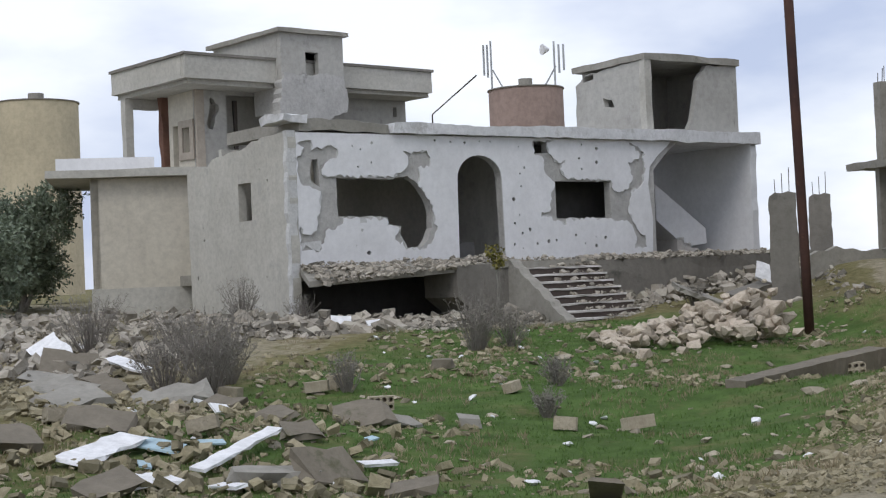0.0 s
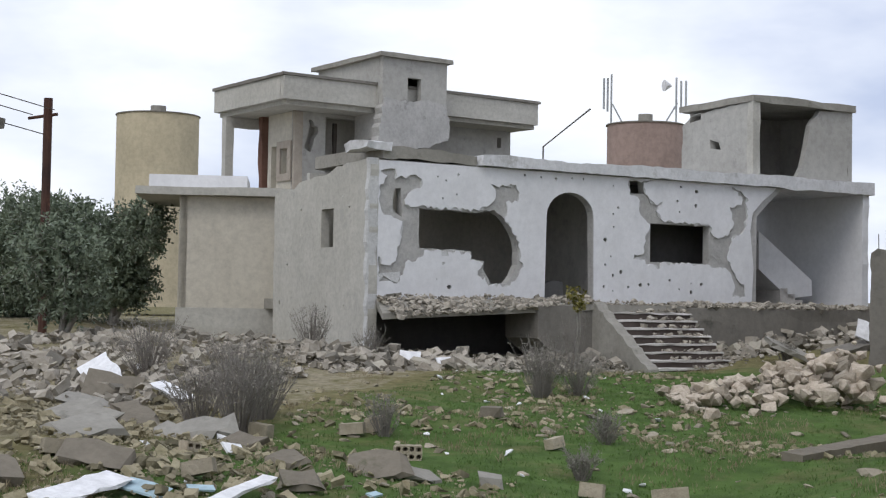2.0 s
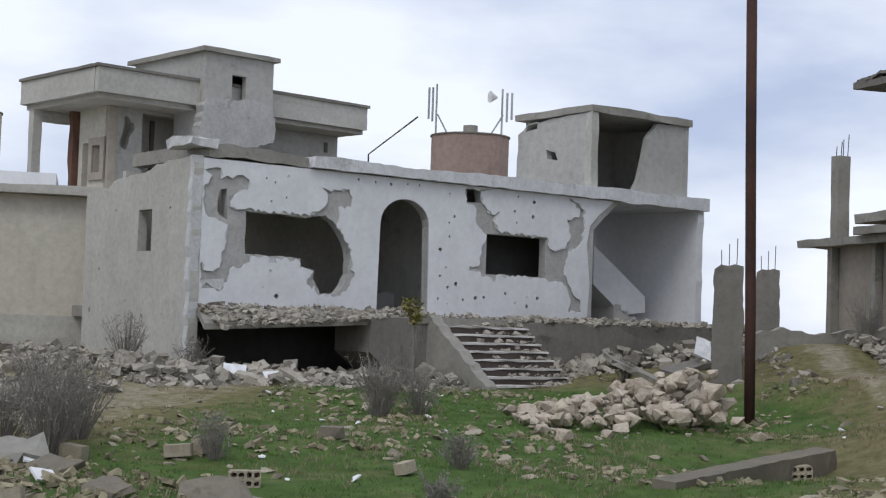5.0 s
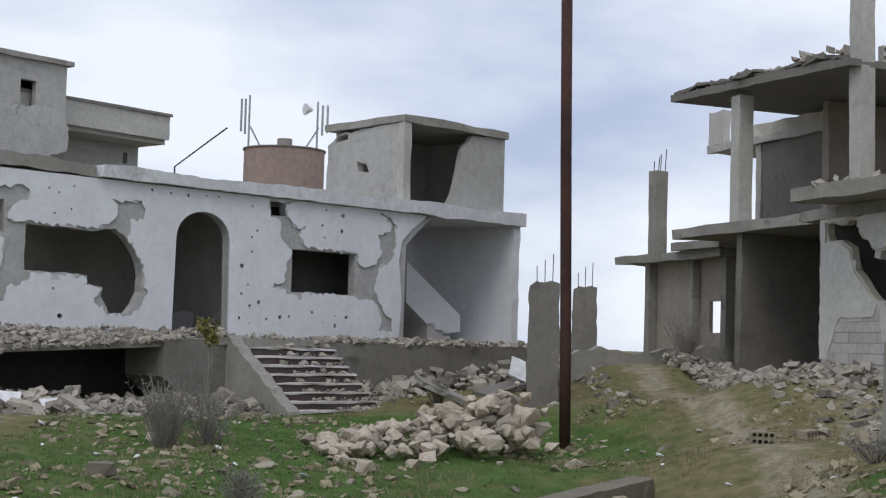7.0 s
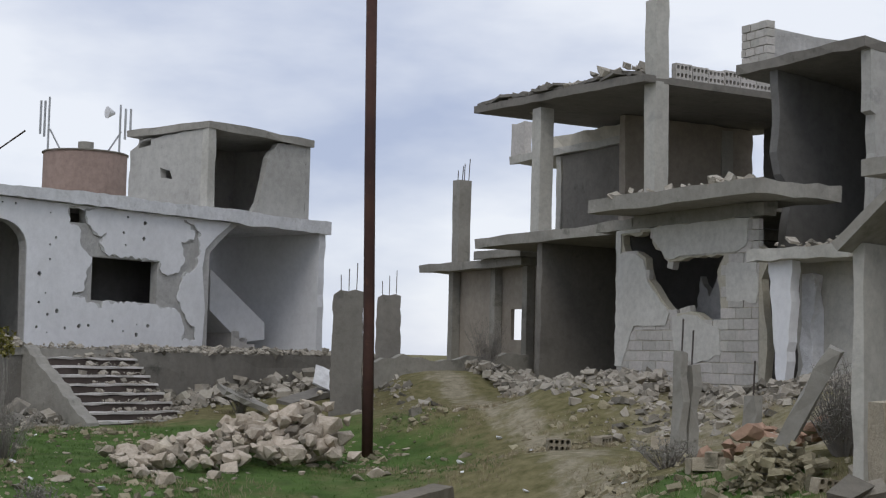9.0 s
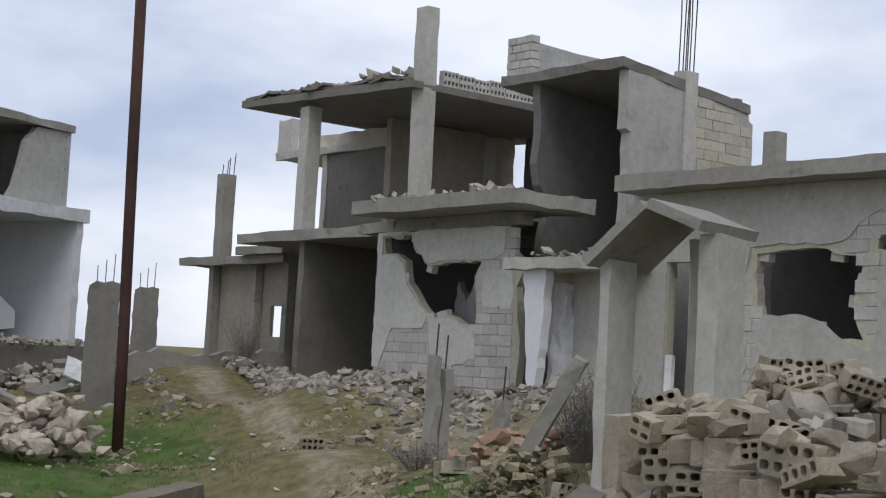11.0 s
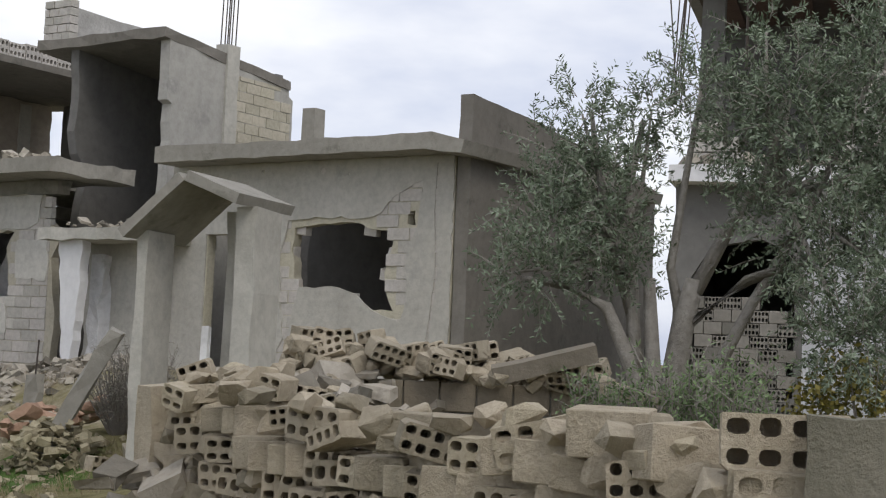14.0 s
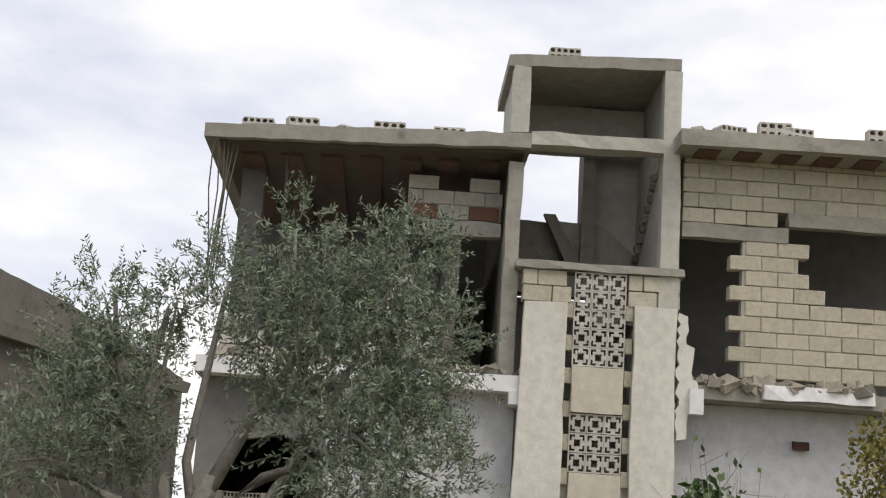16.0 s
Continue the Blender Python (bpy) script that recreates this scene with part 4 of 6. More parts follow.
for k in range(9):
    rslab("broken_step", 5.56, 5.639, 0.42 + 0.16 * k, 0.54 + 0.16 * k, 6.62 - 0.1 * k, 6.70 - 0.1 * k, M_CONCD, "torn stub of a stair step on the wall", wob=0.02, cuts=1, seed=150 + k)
# Stairwell walls are coloured dark so the screen openings read as shade.
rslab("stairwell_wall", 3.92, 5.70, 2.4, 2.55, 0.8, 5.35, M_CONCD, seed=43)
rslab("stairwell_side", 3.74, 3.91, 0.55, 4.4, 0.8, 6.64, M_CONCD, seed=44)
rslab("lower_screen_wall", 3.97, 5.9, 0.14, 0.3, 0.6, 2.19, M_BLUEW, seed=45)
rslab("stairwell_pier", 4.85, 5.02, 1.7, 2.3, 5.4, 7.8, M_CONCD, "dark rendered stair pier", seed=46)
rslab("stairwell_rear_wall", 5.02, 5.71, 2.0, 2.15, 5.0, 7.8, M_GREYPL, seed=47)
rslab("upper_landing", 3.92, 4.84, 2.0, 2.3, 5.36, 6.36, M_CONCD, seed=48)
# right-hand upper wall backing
# Wall behind door and window, coloured as dark as the room's shade.
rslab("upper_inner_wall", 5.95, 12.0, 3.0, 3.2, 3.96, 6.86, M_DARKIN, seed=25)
rslab("lower_right_wall", 5.9, 12.0, 0.5, 0.7, 0.7, 3.82, M_BLUEW, "pale rendered lower wall", seed=26)

# ---- the leaning steel pole ----
pole = thing("steel_pole", pose(-0.6, 25.85, -0.3), "rust-streaked dark steel pole in the grass", "pole")
bm = bmesh.new()
tube(bm, [(0, 0, -0.3), (-0.03, 0, 2.0), (-0.09, 0, 5.0), (-0.15, 0.0, 8.8)], 0.094, 10)
part("shaft", bm, M_RUST, pole, smooth=True)

# ---- the villa behind ----
LH = frame_at(-17.0, 31.95, 0, 35)
villa = thing("two_storey_villa", LH, "damaged two-storey villa with a deep roof parapet and overhanging eaves", "house")


def vbox(name, x0, x1, y0, y1, z0, z1, mat, label="", wob=0.01, cuts=4, seed=1):
    b = bmesh.new()
    box(b, x0, x1, y0, y1, z0, z1, wobble=wob, cuts=cuts, rnd=random.Random(seed))
    return part(name, b, mat, villa, label)


vbox("parapet", 0.96, 9.5, 0.0, 0.18, 6.72, 7.34, M_PALEPL, "streaked pale concrete roof parapet")
vbox("side_parapet", 0.96, 1.14, 0.19, 4.1, 6.72, 7.34, M_PALEPL)
vbox("parapet_cap", 0.91, 9.55, -0.05, 0.24, 7.34, 7.42, M_CONCD, "dark weathered capping")
vbox("side_parapet_cap", 0.91, 1.2, 0.25, 4.15, 7.34, 7.42, M_CONCD)
vbox("roof_slab", 1.15, 9.5, 0.19, 4.1, 6.60, 6.74, M_PALEPL)
vbox("right_parapet", 9.32, 9.5, 0.19, 3.7, 6.75, 7.33, M_PALEPL)
b = bmesh.new()
panel(b, rect(2.0, 9.4, 3.6, 6.62), [rect(2.95, 5.9, 4.6, 6.5), jag([(2.3, 5.6), (2.5, 5.5), (2.7, 6.2), (2.45, 6.4)], 0.05, 0.1, 3), rect(8.9, 9.05, 6.1, 6.4)], 1.2, 1.4)
part("front_wall", b, M_GREYPL, villa, "grey rendered front wall with a wide opening")
vbox("inner_wall", 2.2, 9.4, 2.2, 2.3, 3.6, 6.6, M_PALEPL)
vbox("window_frame", 3.4, 3.5, 1.5, 1.6, 4.6, 6.4, M_REBAR)
b = bmesh.new()
panel(b, rect(1.2, 2.75, 3.6, 6.62), [rect(2.25, 2.55, 3.8, 5.7), rect(1.55, 1.95, 4.9, 5.6)], -2.2, -2.0, pose(0, 0, 0, 0, 0, 90))
part("side_wall", b, M_CREAM, villa, "cream plastered side wall with door openings")
b = bmesh.new()
panel(b, rect(1.35, 2.15, 4.7, 5.8), [rect(1.55, 1.95, 4.9, 5.6)], -1.99, -1.94, pose(0, 0, 0, 0, 0, 90))
part("window_surround", b, M_TAN, villa, "brown stone window surround")
vbox("corner_quoin", 1.94, 2.2, 1.14, 1.24, 4.0, 6.6, M_TAN, "rough stone corner strip")
vbox("porch_column", 1.1, 1.35, 3.6, 3.85, 3.6, 6.6, M_PALEPL)
vbox("porch_column", 1.94, 2.18, 2.98, 3.22, 3.6, 6.6, M_TERRA, "column faced in reddish stone", 0.03, 6)
vbox("porch_lintel", 1.36, 2.2, 3.64, 3.82, 6.3, 6.59, M_PALEPL)
vbox("floor_slab", 0.9, 9.4, 1.41, 3.7, 3.3, 3.6, M_PALEPL)
b = bmesh.new()
panel(b, [(3.84, 6.74), (5.97, 6.74), (5.97, 8.1), (3.84, 8.15)], [rect(4.66, 5.1, 6.78, 7.6)], -0.3, -0.12)
part("stair_tower_front", b, M_GREYPL, villa, "grey stair tower with an empty door")
vbox("stair_tower_side", 3.84, 4.0, -0.11, 3.2, 6.75, 8.12, M_GREYPL)
vbox("stair_tower_side", 5.8, 5.97, -0.11, 3.2, 6.75, 8.08, M_GREYPL)
vbox("stair_tower_roof", 3.7, 6.1, -0.42, 3.4, 8.1, 8.22, M_CONC)
# Tower back with the shade of the empty door in its colour.
vbox("stair_tower_back", 4.0, 5.8, 1.2, 1.3, 6.75, 8.1, M_DARKIN)
b = bmesh.new()
panel(b, jag([(3.7, 5.55), (4.3, 5.5), (5.2, 5.7), (6.0, 5.95), (6.05, 6.55), (5.9, 6.98), (5.2, 7.0), (4.4, 6.9), (3.86, 6.98), (3.75, 6.4)], 0.05, 0.12, 9), [], -0.36, 0.0)
part("block_patch", b, M_BARE, villa, "patch of exposed blockwork")
b = bmesh.new()
box(b, 3.86, 5.95, 0.0, 1.15, 5.9, 6.6)
part("patch_core", b, M_BARE, villa)
vbox("foundation_wall", 2.0, 9.4, 1.2, 1.4, 0.3, 3.3, M_GREYPL)

AX = frame_at(-17.85, 29.94, 0, 64)
annex = thing("garden_annex", AX, "low cream rendered annex with a flat concrete roof", "building")
b = bmesh.new()
panel(b, rect(0, 5.0, 0.3, 3.95), [], 0, 0.2)
part("front_wall", b, M_CREAM, annex)
b = bmesh.new()
panel(b, rect(0.0, 4.0, 0.3, 3.95), [rect(1.0, 1.7, 2.7, 3.3)], -0.2, -0.003, pose(0, 0, 0, 0, 0, 90))
part("side_wall", b, M_CREAM, annex)
b = bmesh.new()
box(b, -1.05, 5.0, -0.35, 4.5, 3.96, 4.16, wobble=0.015, cuts=6)
part("roof_slab", b, M_PALEPL, annex)
b = bmesh.new()
box(b, -0.9, 1.6, 1.5, 4.0, 4.17, 4.6)
part("roof_parapet", b, M_WHITE, annex)
b = bmesh.new()
box(b, -0.04, 5.0, -0.06, -0.004, 0.2, 1.2, wobble=0.01, cuts=4)
part("plinth", b, M_PALEPL, annex, "stained grey plinth")


def water_tank(x, y, z0, z1, radius, mat, label):
    tank = thing("water_tank", pose(x, y, z0), label, "water tank")
    h = z1 - z0
    b = bmesh.new()
    tube(b, [(0, 0, 0), (0, 0, h * 0.5), (0, 0, h)], radius, 40)
    part("shell", b, mat, tank, smooth=False)
    b = bmesh.new()
    tube(b, [(0, 0, h), (0, 0, h + 0.05), (0, 0, h + 0.07), (0, 0, h + 0.16)], [radius + 0.05, radius + 0.05, radius * 0.9, radius * 0.2], 40)
    part("lid", b, M_CONCD, tank)
    b = bmesh.new()
    tube(b, [(0, 0, h), (0, 0, h + 0.5)], radius * 0.19, 16)
    part("hatch", b, M_CONC, tank)
    return tank


water_tank(-35.25, 57.6, 1.0, 9.85, 1.9, M_TANKY, "tall ochre rendered round water tank")
water_tank(-12.42, 58.6, 1.0, 8.95, 1.6, M_TANKP, "pinkish rendered round water tank with masts")


def mast(x, y, z0, z1, dish, label):
    m = thing("antenna_mast", pose(x, y, z0), label, "antenna")
    b = bmesh.new()
    tube(b, [(0, 0, 0), (0, 0, z1 - z0)], 0.045, 6)
    part("pole", b, M_ALU, m)
    b = bmesh.new()
    tube(b, [(0.05, 0, 0.9), (0.75 if not dish else -0.75, 0, -0.4)], 0.035, 5)
    part("strut", b, M_ALU, m)
    for k in (1, 2):
        b = bmesh.new()
        s = -0.16 * k if not dish else 0.2 * k
        tube(b, [(s, 0, 0.5 + 0.1 * k), (s, 0, z1 - z0 - 0.15)], 0.05, 6)
        part("panel_antenna", b, M_ALU, m)
    if dish:
        b = bmesh.new()
        tube(b, [(-0.2, -0.1, z1 - z0 - 0.35), (-0.42, -0.25, z1 - z0 - 0.35), (-0.46, -0.28, z1 - z0 - 0.35)], [0.05, 0.22, 0.24], 14)
        part("dish", b, M_CHIP, m, "small white dish")


mast(-13.75, 58.0, 8.95, 11.1, False, "thin aerial mast with panel antennas on the tank")
mast(-11.05, 58.2, 8.95, 10.9, True, "thin aerial mast with a small dish")
rod = thing("leaning_rod", pose(-13.78, 48.0, 1.2), "thin leaning metal rod behind the roof", "rod")
b = bmesh.new()
tube(b, [(0, 0, 0), (0, 0, 5.8), (1.7, 0.0, 7.1)], 0.03, 5)
part("shaft", b, M_REBAR, rod)

# utility pole and near pillar at the edge of the plot
up = thing("utility_pole", pose(-21.1, 29.0, ground_z(-21.1, 29.0) - 0.2), "dark utility pole with a crossarm and wires", "pole")
b = bmesh.new()
tube(b, [(0, 0, 0), (0, 0, 6.1)], 0.11, 8)
part("shaft", b, M_RUST, up)
b = bmesh.new()
tube(b, [(-0.5, -0.1, 5.6), (0.25, 0.05, 5.7)], 0.04, 6)
part("crossarm", b, M_RUST, up)
for k, (dx, dz) in enumerate(((-0.45, 5.7), (0.2, 5.8), (-0.1, 5.2))):
    b = bmesh.new()
    tube(b, [(dx + i * -0.9, i * -1.6, dz + 0.5 * i - 0.9 * math.sin(math.pi * i / 8) * 0.5) for i in range(9)], 0.015, 4)
    part("wire", b, M_REBAR, up)
gp = thing("gate_pier", pose(-11.25, 13.8, ground_z(-11.2, 13.8) - 0.2), "weathered grey concrete pier at the plot edge", "pier")
b = bmesh.new()
box(b, -0.28, 0.02, -0.2, 0.2, 0, 3.9, wobble=0.02, cuts=6, rnd=random.Random(3))
part("shaft", b, M_CONC, gp)
b = bmesh.new()
box(b, -0.36, 0.06, -0.26, 0.26, 3.9, 4.05, wobble=0.015, cuts=2, rnd=random.Random(4))
part("cap", b, M_CONCD, gp)

# ---- gate piers by the pole, low wall ----
for x, y, w, z0, z1 in ((-1.12, 30.2, 0.31, 0.2, 2.72), (-0.34, 33.9, 0.28, 0.5, 2.8)):
    g = thing("ruined_pier", pose(x, y, ground_z(x, y) - 0.3), "broken concrete pier with rebar stubs", "pier", "piers beside the pole")
    h = z1 - (ground_z(x, y) - 0.3)
    b = bmesh.new()
    panel(b, jag([(-w, 0), (w, 0), (w, h * 0.5), (w - 0.02, h * 0.985), (0.4 * w, h), (0.0, h * 0.985), (-0.5 * w, h * 0.995), (-w + 0.03, h * 0.96), (-w, h * 0.5)], 0.02, 0.13, int(y)), [], -0.3, 0.3)
    part("shaft", b, M_CONCD, g)
    for k in range(3):
        b = bmesh.new()
        tube(b, [(-0.15 + 0.15 * k, 0.05, h - 0.1), (-0.16 + 0.16 * k, 0.05, h + 0.3 + 0.12 * k)], 0.012, 4)
        part("rebar", b, M_REBAR, g)
lw = thing("low_wall", frame_at(-0.6, 32.8, 0.4, 60), "low broken concrete wall between the piers", "wall")
b = bmesh.new()
panel(b, jag([(0, 0), (4.0, 0), (4.0, 1.15), (2.4, 1.1), (1.6, 0.95), (0.7, 1.1), (0, 0.9)], 0.05, 0.2, 3), [], 0, 0.2)
part("body", b, M_CONC, lw)

# ---- little gabled gate ----
G = frame_at(3.89, 14.13, -0.048, 140.5)
gate = thing("gabled_gate", G, "small concrete garden gate with a gabled slab roof", "gate")


def gbox(name, mat, label="", *args, wob=0.012, cuts=6, seed=1):
    b = bmesh.new()
    box(b, *args, wobble=wob, cuts=cuts, rnd=random.Random(seed))
    return part(name, b, mat, gate, label)


gbox("pillar", M_PALEPL, "chipped concrete pillar", -0.18, -0.06, 0.1, 0.55, 0.1, 2.62, seed=2)
gbox("pillar", M_PALEPL, "chipped concrete pillar", 0.80, 1.0, 0.2, 0.7, 0.1, 2.84, seed=3)
for name, a, c in (("left_slope", (-0.19, 2.53), (0.42, 3.05)), ("right_slope", (0.422, 3.05), (0.96, 2.84))):
    b = bmesh.new()
    n_ = Vector((-(c[1] - a[1]), c[0] - a[0])).normalized() * 0.10
    panel(b, jag([a, c, (c[0] + n_.x, c[1] + n_.y), (a[0] + n_.x, a[1] + n_.y)], 0.008, 0.2, 5), [], -0.12, 0.95)
    part(name, b, M_CONC, gate, "sloping concrete roof slab")
gbox("rear_pillar", M_PALEPL, "", 0.42, 0.62, 0.7, 0.9, 0.1, 2.85, seed=5)
gbox("broken_plank", M_CHIP, "white broken board", 0.32, 0.40, 0.5, 0.54, 0.3, 1.75, seed=6)

# ---- upright debris before the frame building ----
lp = thing("fallen_post", Matrix.Translation((3.38, 15.88, 0.17)) @ Vector((0.72, -0.25, 1.46)).to_track_quat("Z", "Y").to_matrix().to_4x4(), "broken concrete post leaning over rubble", "post")
b = bmesh.new()
box(b, -0.1, 0.1, -0.08, 0.08, 0, 1.65, wobble=0.02, cuts=5, rnd=random.Random(3))
part("shaft", b, M_CONC, lp)
for x, y, h, w in ((3.55, 20.73, 1.4, 0.055), (3.72, 20.88, 1.25, 0.07), (4.55, 20.82, 0.75, 0.06)):
    sp = thing("broken_post", pose(x, y, ground_z(x, y) - 0.2, 0, 2, 30), "broken upright concrete post in rubble", "post", "posts in the rubble")
    b = bmesh.new()
    box(b, -w, w, -0.1, 0.1, 0, h + 0.2, wobble=0.025, cuts=4, rnd=random.Random(int(x * 10)))
    part("shaft", b, M_CONC, sp)
    b = bmesh.new()
    tube(b, [(0, 0, h), (0.01, 0, h + 0.65)], 0.012, 4)
    part("rebar", b, M_REBAR, sp)

# ---- block walls of the unfinished building, block by block ----
def unit_block(name, mat, seed):
    b = bmesh.new()
    box(b, 0, 1, 0, 1, 0, 1, wobble=0.012, rnd=random.Random(seed))
    bmesh.ops.recalc_face_normals(b, faces=b.faces[:])
    bmesh.ops.bevel(b, geom=b.edges[:], offset=0.03, segments=1, affect="EDGES")
    me = bpy.data.meshes.new(name)
    b.to_mesh(me)
    b.free()
    me.materials.append(mat)
    return me


BLK = [unit_block("block_mesh", M_BLOCK, k) for k in range(4)]
BLKW = [unit_block("pale_block_mesh", M_BLOCKW, k + 9) for k in range(4)]
BLKT = [unit_block("terracotta_mesh", M_TERRA, 33)]


def blockwork(parent, m, x0, x1, z0, z1, y, depth, keep, meshes, seed=1, length=0.4, height=0.19, special=None):
    """Courses of staggered blocks; keep(x, z) says which stand."""
    r = random.Random(seed)
    row, z = 0, z0
    while z < z1 - 0.05:
        x = x0 - (length / 2 if row % 2 else 0)
        while x < x1 - 0.02:
            a, c = max(x, x0), min(x + length, x1)
            if c - a > 0.07 and keep((a + c) / 2, z + height / 2):
                me = special((a + c) / 2, z, r) if special else None
                o = new("block", me or r.choice(meshes))
                o.parent = parent
                o.matrix_local = m @ Matrix.Translation((a + 0.006, y + r.uniform(-0.008, 0.008), z + 0.006)) @ Matrix.Diagonal((c - a - 0.012, depth, min(height, z1 - z) - 0.012, 1))
            x += length
        z += height
        row += 1


I4 = Matrix.Identity(4)


def inside(poly, x, z):
    odd = False
    for (x0, z0), (x1, z1) in zip(poly, poly[1:] + poly[:1]):
        if (z0 > z) != (z1 > z) and x < (x1 - x0) * (z - z0) / (z1 - z0) + x0:
            odd = not odd
    return odd


def clear_of(poly, x, z, dx=0.1, dz=0.06):
    return not any(inside(poly, x + a, z + c) for a in (-dx, 0, dx) for c in (-dz, 0, dz))


# blocks laid bare in the torn walls
blockwork(mid, I4, 5.92, 9.9, 0.9, 3.95, -0.414, 0.1, lambda x, z: clear_of(HOLE_M, x, z), BLKW, 41)
blockwork(mid, I4, 14.2, 17.74, 0.9, 4.3, -0.014, 0.1, lambda x, z: clear_of(HOLE_W, x, z) and not (16.85 < x < 17.2 and 3.3 < z < 3.7), BLKW, 42)
blockwork(mid, Matrix.Translation((0, 0.85, 0)) @ pose(0, 0, 0, 0, 0, 90), 1.65, 3.36, 4.7, 6.5, -11.214, 0.05, lambda x, z: not (x > 3.0 and z > 6.3), BLK, 43)
# blocks torn loose along the edges of the holes
re_ = random.Random(19)
for poly, y in ((HOLE_M, -0.36), (HOLE_W, 0.06)):
    for k in range(0, len(poly)):
        px, pz = poly[k]
        if pz > 3.4 or re_.random() < 0.5:
            continue
        o = new("edge_block", re_.choice(BLKW))
        o.parent = mid
        o.matrix_local = Matrix.Translation((px - 0.12 + re_.uniform(-0.05, 0.05), y, pz - 0.09)) @ pose(0, 0, 0, re_.uniform(-10, 10), re_.uniform(-14, 14), re_.uniform(-12, 12)) @ Matrix.Diagonal((re_.uniform(0.16, 0.3), 0.14, 0.17, 1))
blockwork(mid, I4, 8.05, 8.75, 6.98, 7.75, 0.78, 0.2, lambda x, z: True, BLKW, 44, 0.24, 0.155)
# far balcony seen through the open storey
mslab("far_balcony_slab", -3.43, 1.5, 3.0, 5.5, 6.52, 6.70, M_PALEPL, seed=71)
mslab("far_balcony_parapet", -2.3, 1.5, 3.05, 3.2, 6.70, 7.0, M_CREAM, "cream balcony parapet", seed=72)
# Darker concrete stands in for the shade of the open storey.
mslab("far_wall", -1.19, 1.95, 3.14, 3.3, 3.86, 6.52, M_CONCD, "grey rendered wall behind the open storey", seed=75)
mslab("far_balcony_pier", -3.42, -2.77, 3.02, 3.25, 6.70, 7.56, M_BLOCKW, seed=73)
mslab("far_balcony_column", -1.43, -1.2, 3.1, 3.4, 3.86, 6.52, M_PALEPL, seed=74)


def upper_right(x, z):
    door = 5.9 < x < 6.60 and 4.15 < z < 5.83
    win = 7.38 < x < 9.4 and 5.0 < z < 6.05 and not (x < 7.62 and z < 5.22)
    lintel = (x < 7.22 and 5.83 < z < 6.03) or (x > 7.22 and 6.05 < z < 6.24)
    return not door and not win and not lintel


blockwork(right, I4, 5.9, 9.6, 4.13, 6.86, 0.12, 0.18, upper_right, BLK, 3)
rslab("door_lintel", 5.9, 7.22, 0.11, 0.29, 5.84, 6.02, M_CONC, seed=41)
rslab("window_lintel", 7.23, 9.6, 0.10, 0.28, 6.05, 6.23, M_CONC, seed=42)
blockwork(right, I4, 2.48, 3.72, 6.05, 6.62, 0.95, 0.18, lambda x, z: not (3.02 < x < 3.44 and z > 6.44), BLKW, 5, special=lambda x, z, r: BLKT[0] if z < 6.15 and (x < 2.95 or x > 3.4) and r.random() < 0.8 else None)
blockwork(right, I4, 3.95, 4.55, 4.88, 5.28, 0.0, 0.2, lambda x, z: True, BLK, 6, 0.36, 0.2)
blockwork(right, I4, 5.24, 5.88, 4.88, 5.28, 0.0, 0.2, lambda x, z: True, BLK, 7, 0.36, 0.2)
blockwork(right, I4, 4.5, 4.6, 2.3, 4.98, 0.02, 0.12, lambda x, z: True, BLK, 8, 0.1, 0.2)
blockwork(right, I4, 5.22, 5.32, 2.3, 4.98, 0.02, 0.12, lambda x, z: True, BLK, 9, 0.1, 0.2)
blockwork(right, I4, 2.3, 3.0, 3.96, 5.5, 0.9, 0.18, lambda x, z: z < 5.3 - abs(x - 2.6), BLKW, 10)
blockwork(right, I4, 0.3, 2.3, 3.96, 4.7, 0.3, 0.18, lambda x, z: z < 4.2 + 0.4 * math.sin(x * 3), BLKW, 11)
b = bmesh.new()
panel(b, jag([(5.86, 3.3), (5.98, 3.32), (6.0, 3.62), (6.11, 3.64), (6.1, 4.02), (6.04, 4.04), (6.06, 4.42), (5.96, 4.46), (5.97, 4.8), (5.86, 4.84)], 0.028, 0.07, 12), [], -0.05, 0.11)
part("torn_jamb", b, M_OFFW, right, "ragged broken masonry beside the stair screen")
M_JOINT = surface("pale_mortar_joint", (0.40, 0.38, 0.325), (0.30, 0.285, 0.24), (0.47, 0.45, 0.39), 1.4, 12, bump=0.5)
for x0, x1, y0, z0, z1 in ((5.95, 9.6, 0.14, 6.25, 6.85), (6.66, 7.36, 0.14, 4.13, 5.83), (7.37, 9.6, 0.14, 4.13, 4.98), (2.5, 3.7, 0.97, 6.05, 6.42)):
    rslab("mortar_bed", x0, x1, y0, y0 + 0.13, z0, z1, M_JOINT, wob=0.004, cuts=2, seed=160)
rslab("drain_box", 6.0, 6.17, -0.12, 0.02, 3.62, 3.92, M_WHITE, "white plastic drain box", wob=0.004, seed=81)
rslab("wall_lamp", 7.4, 7.6, 0.4, 0.498, 3.33, 3.43, M_RUST, "small black lamp on the white wall", wob=0.01, seed=82)


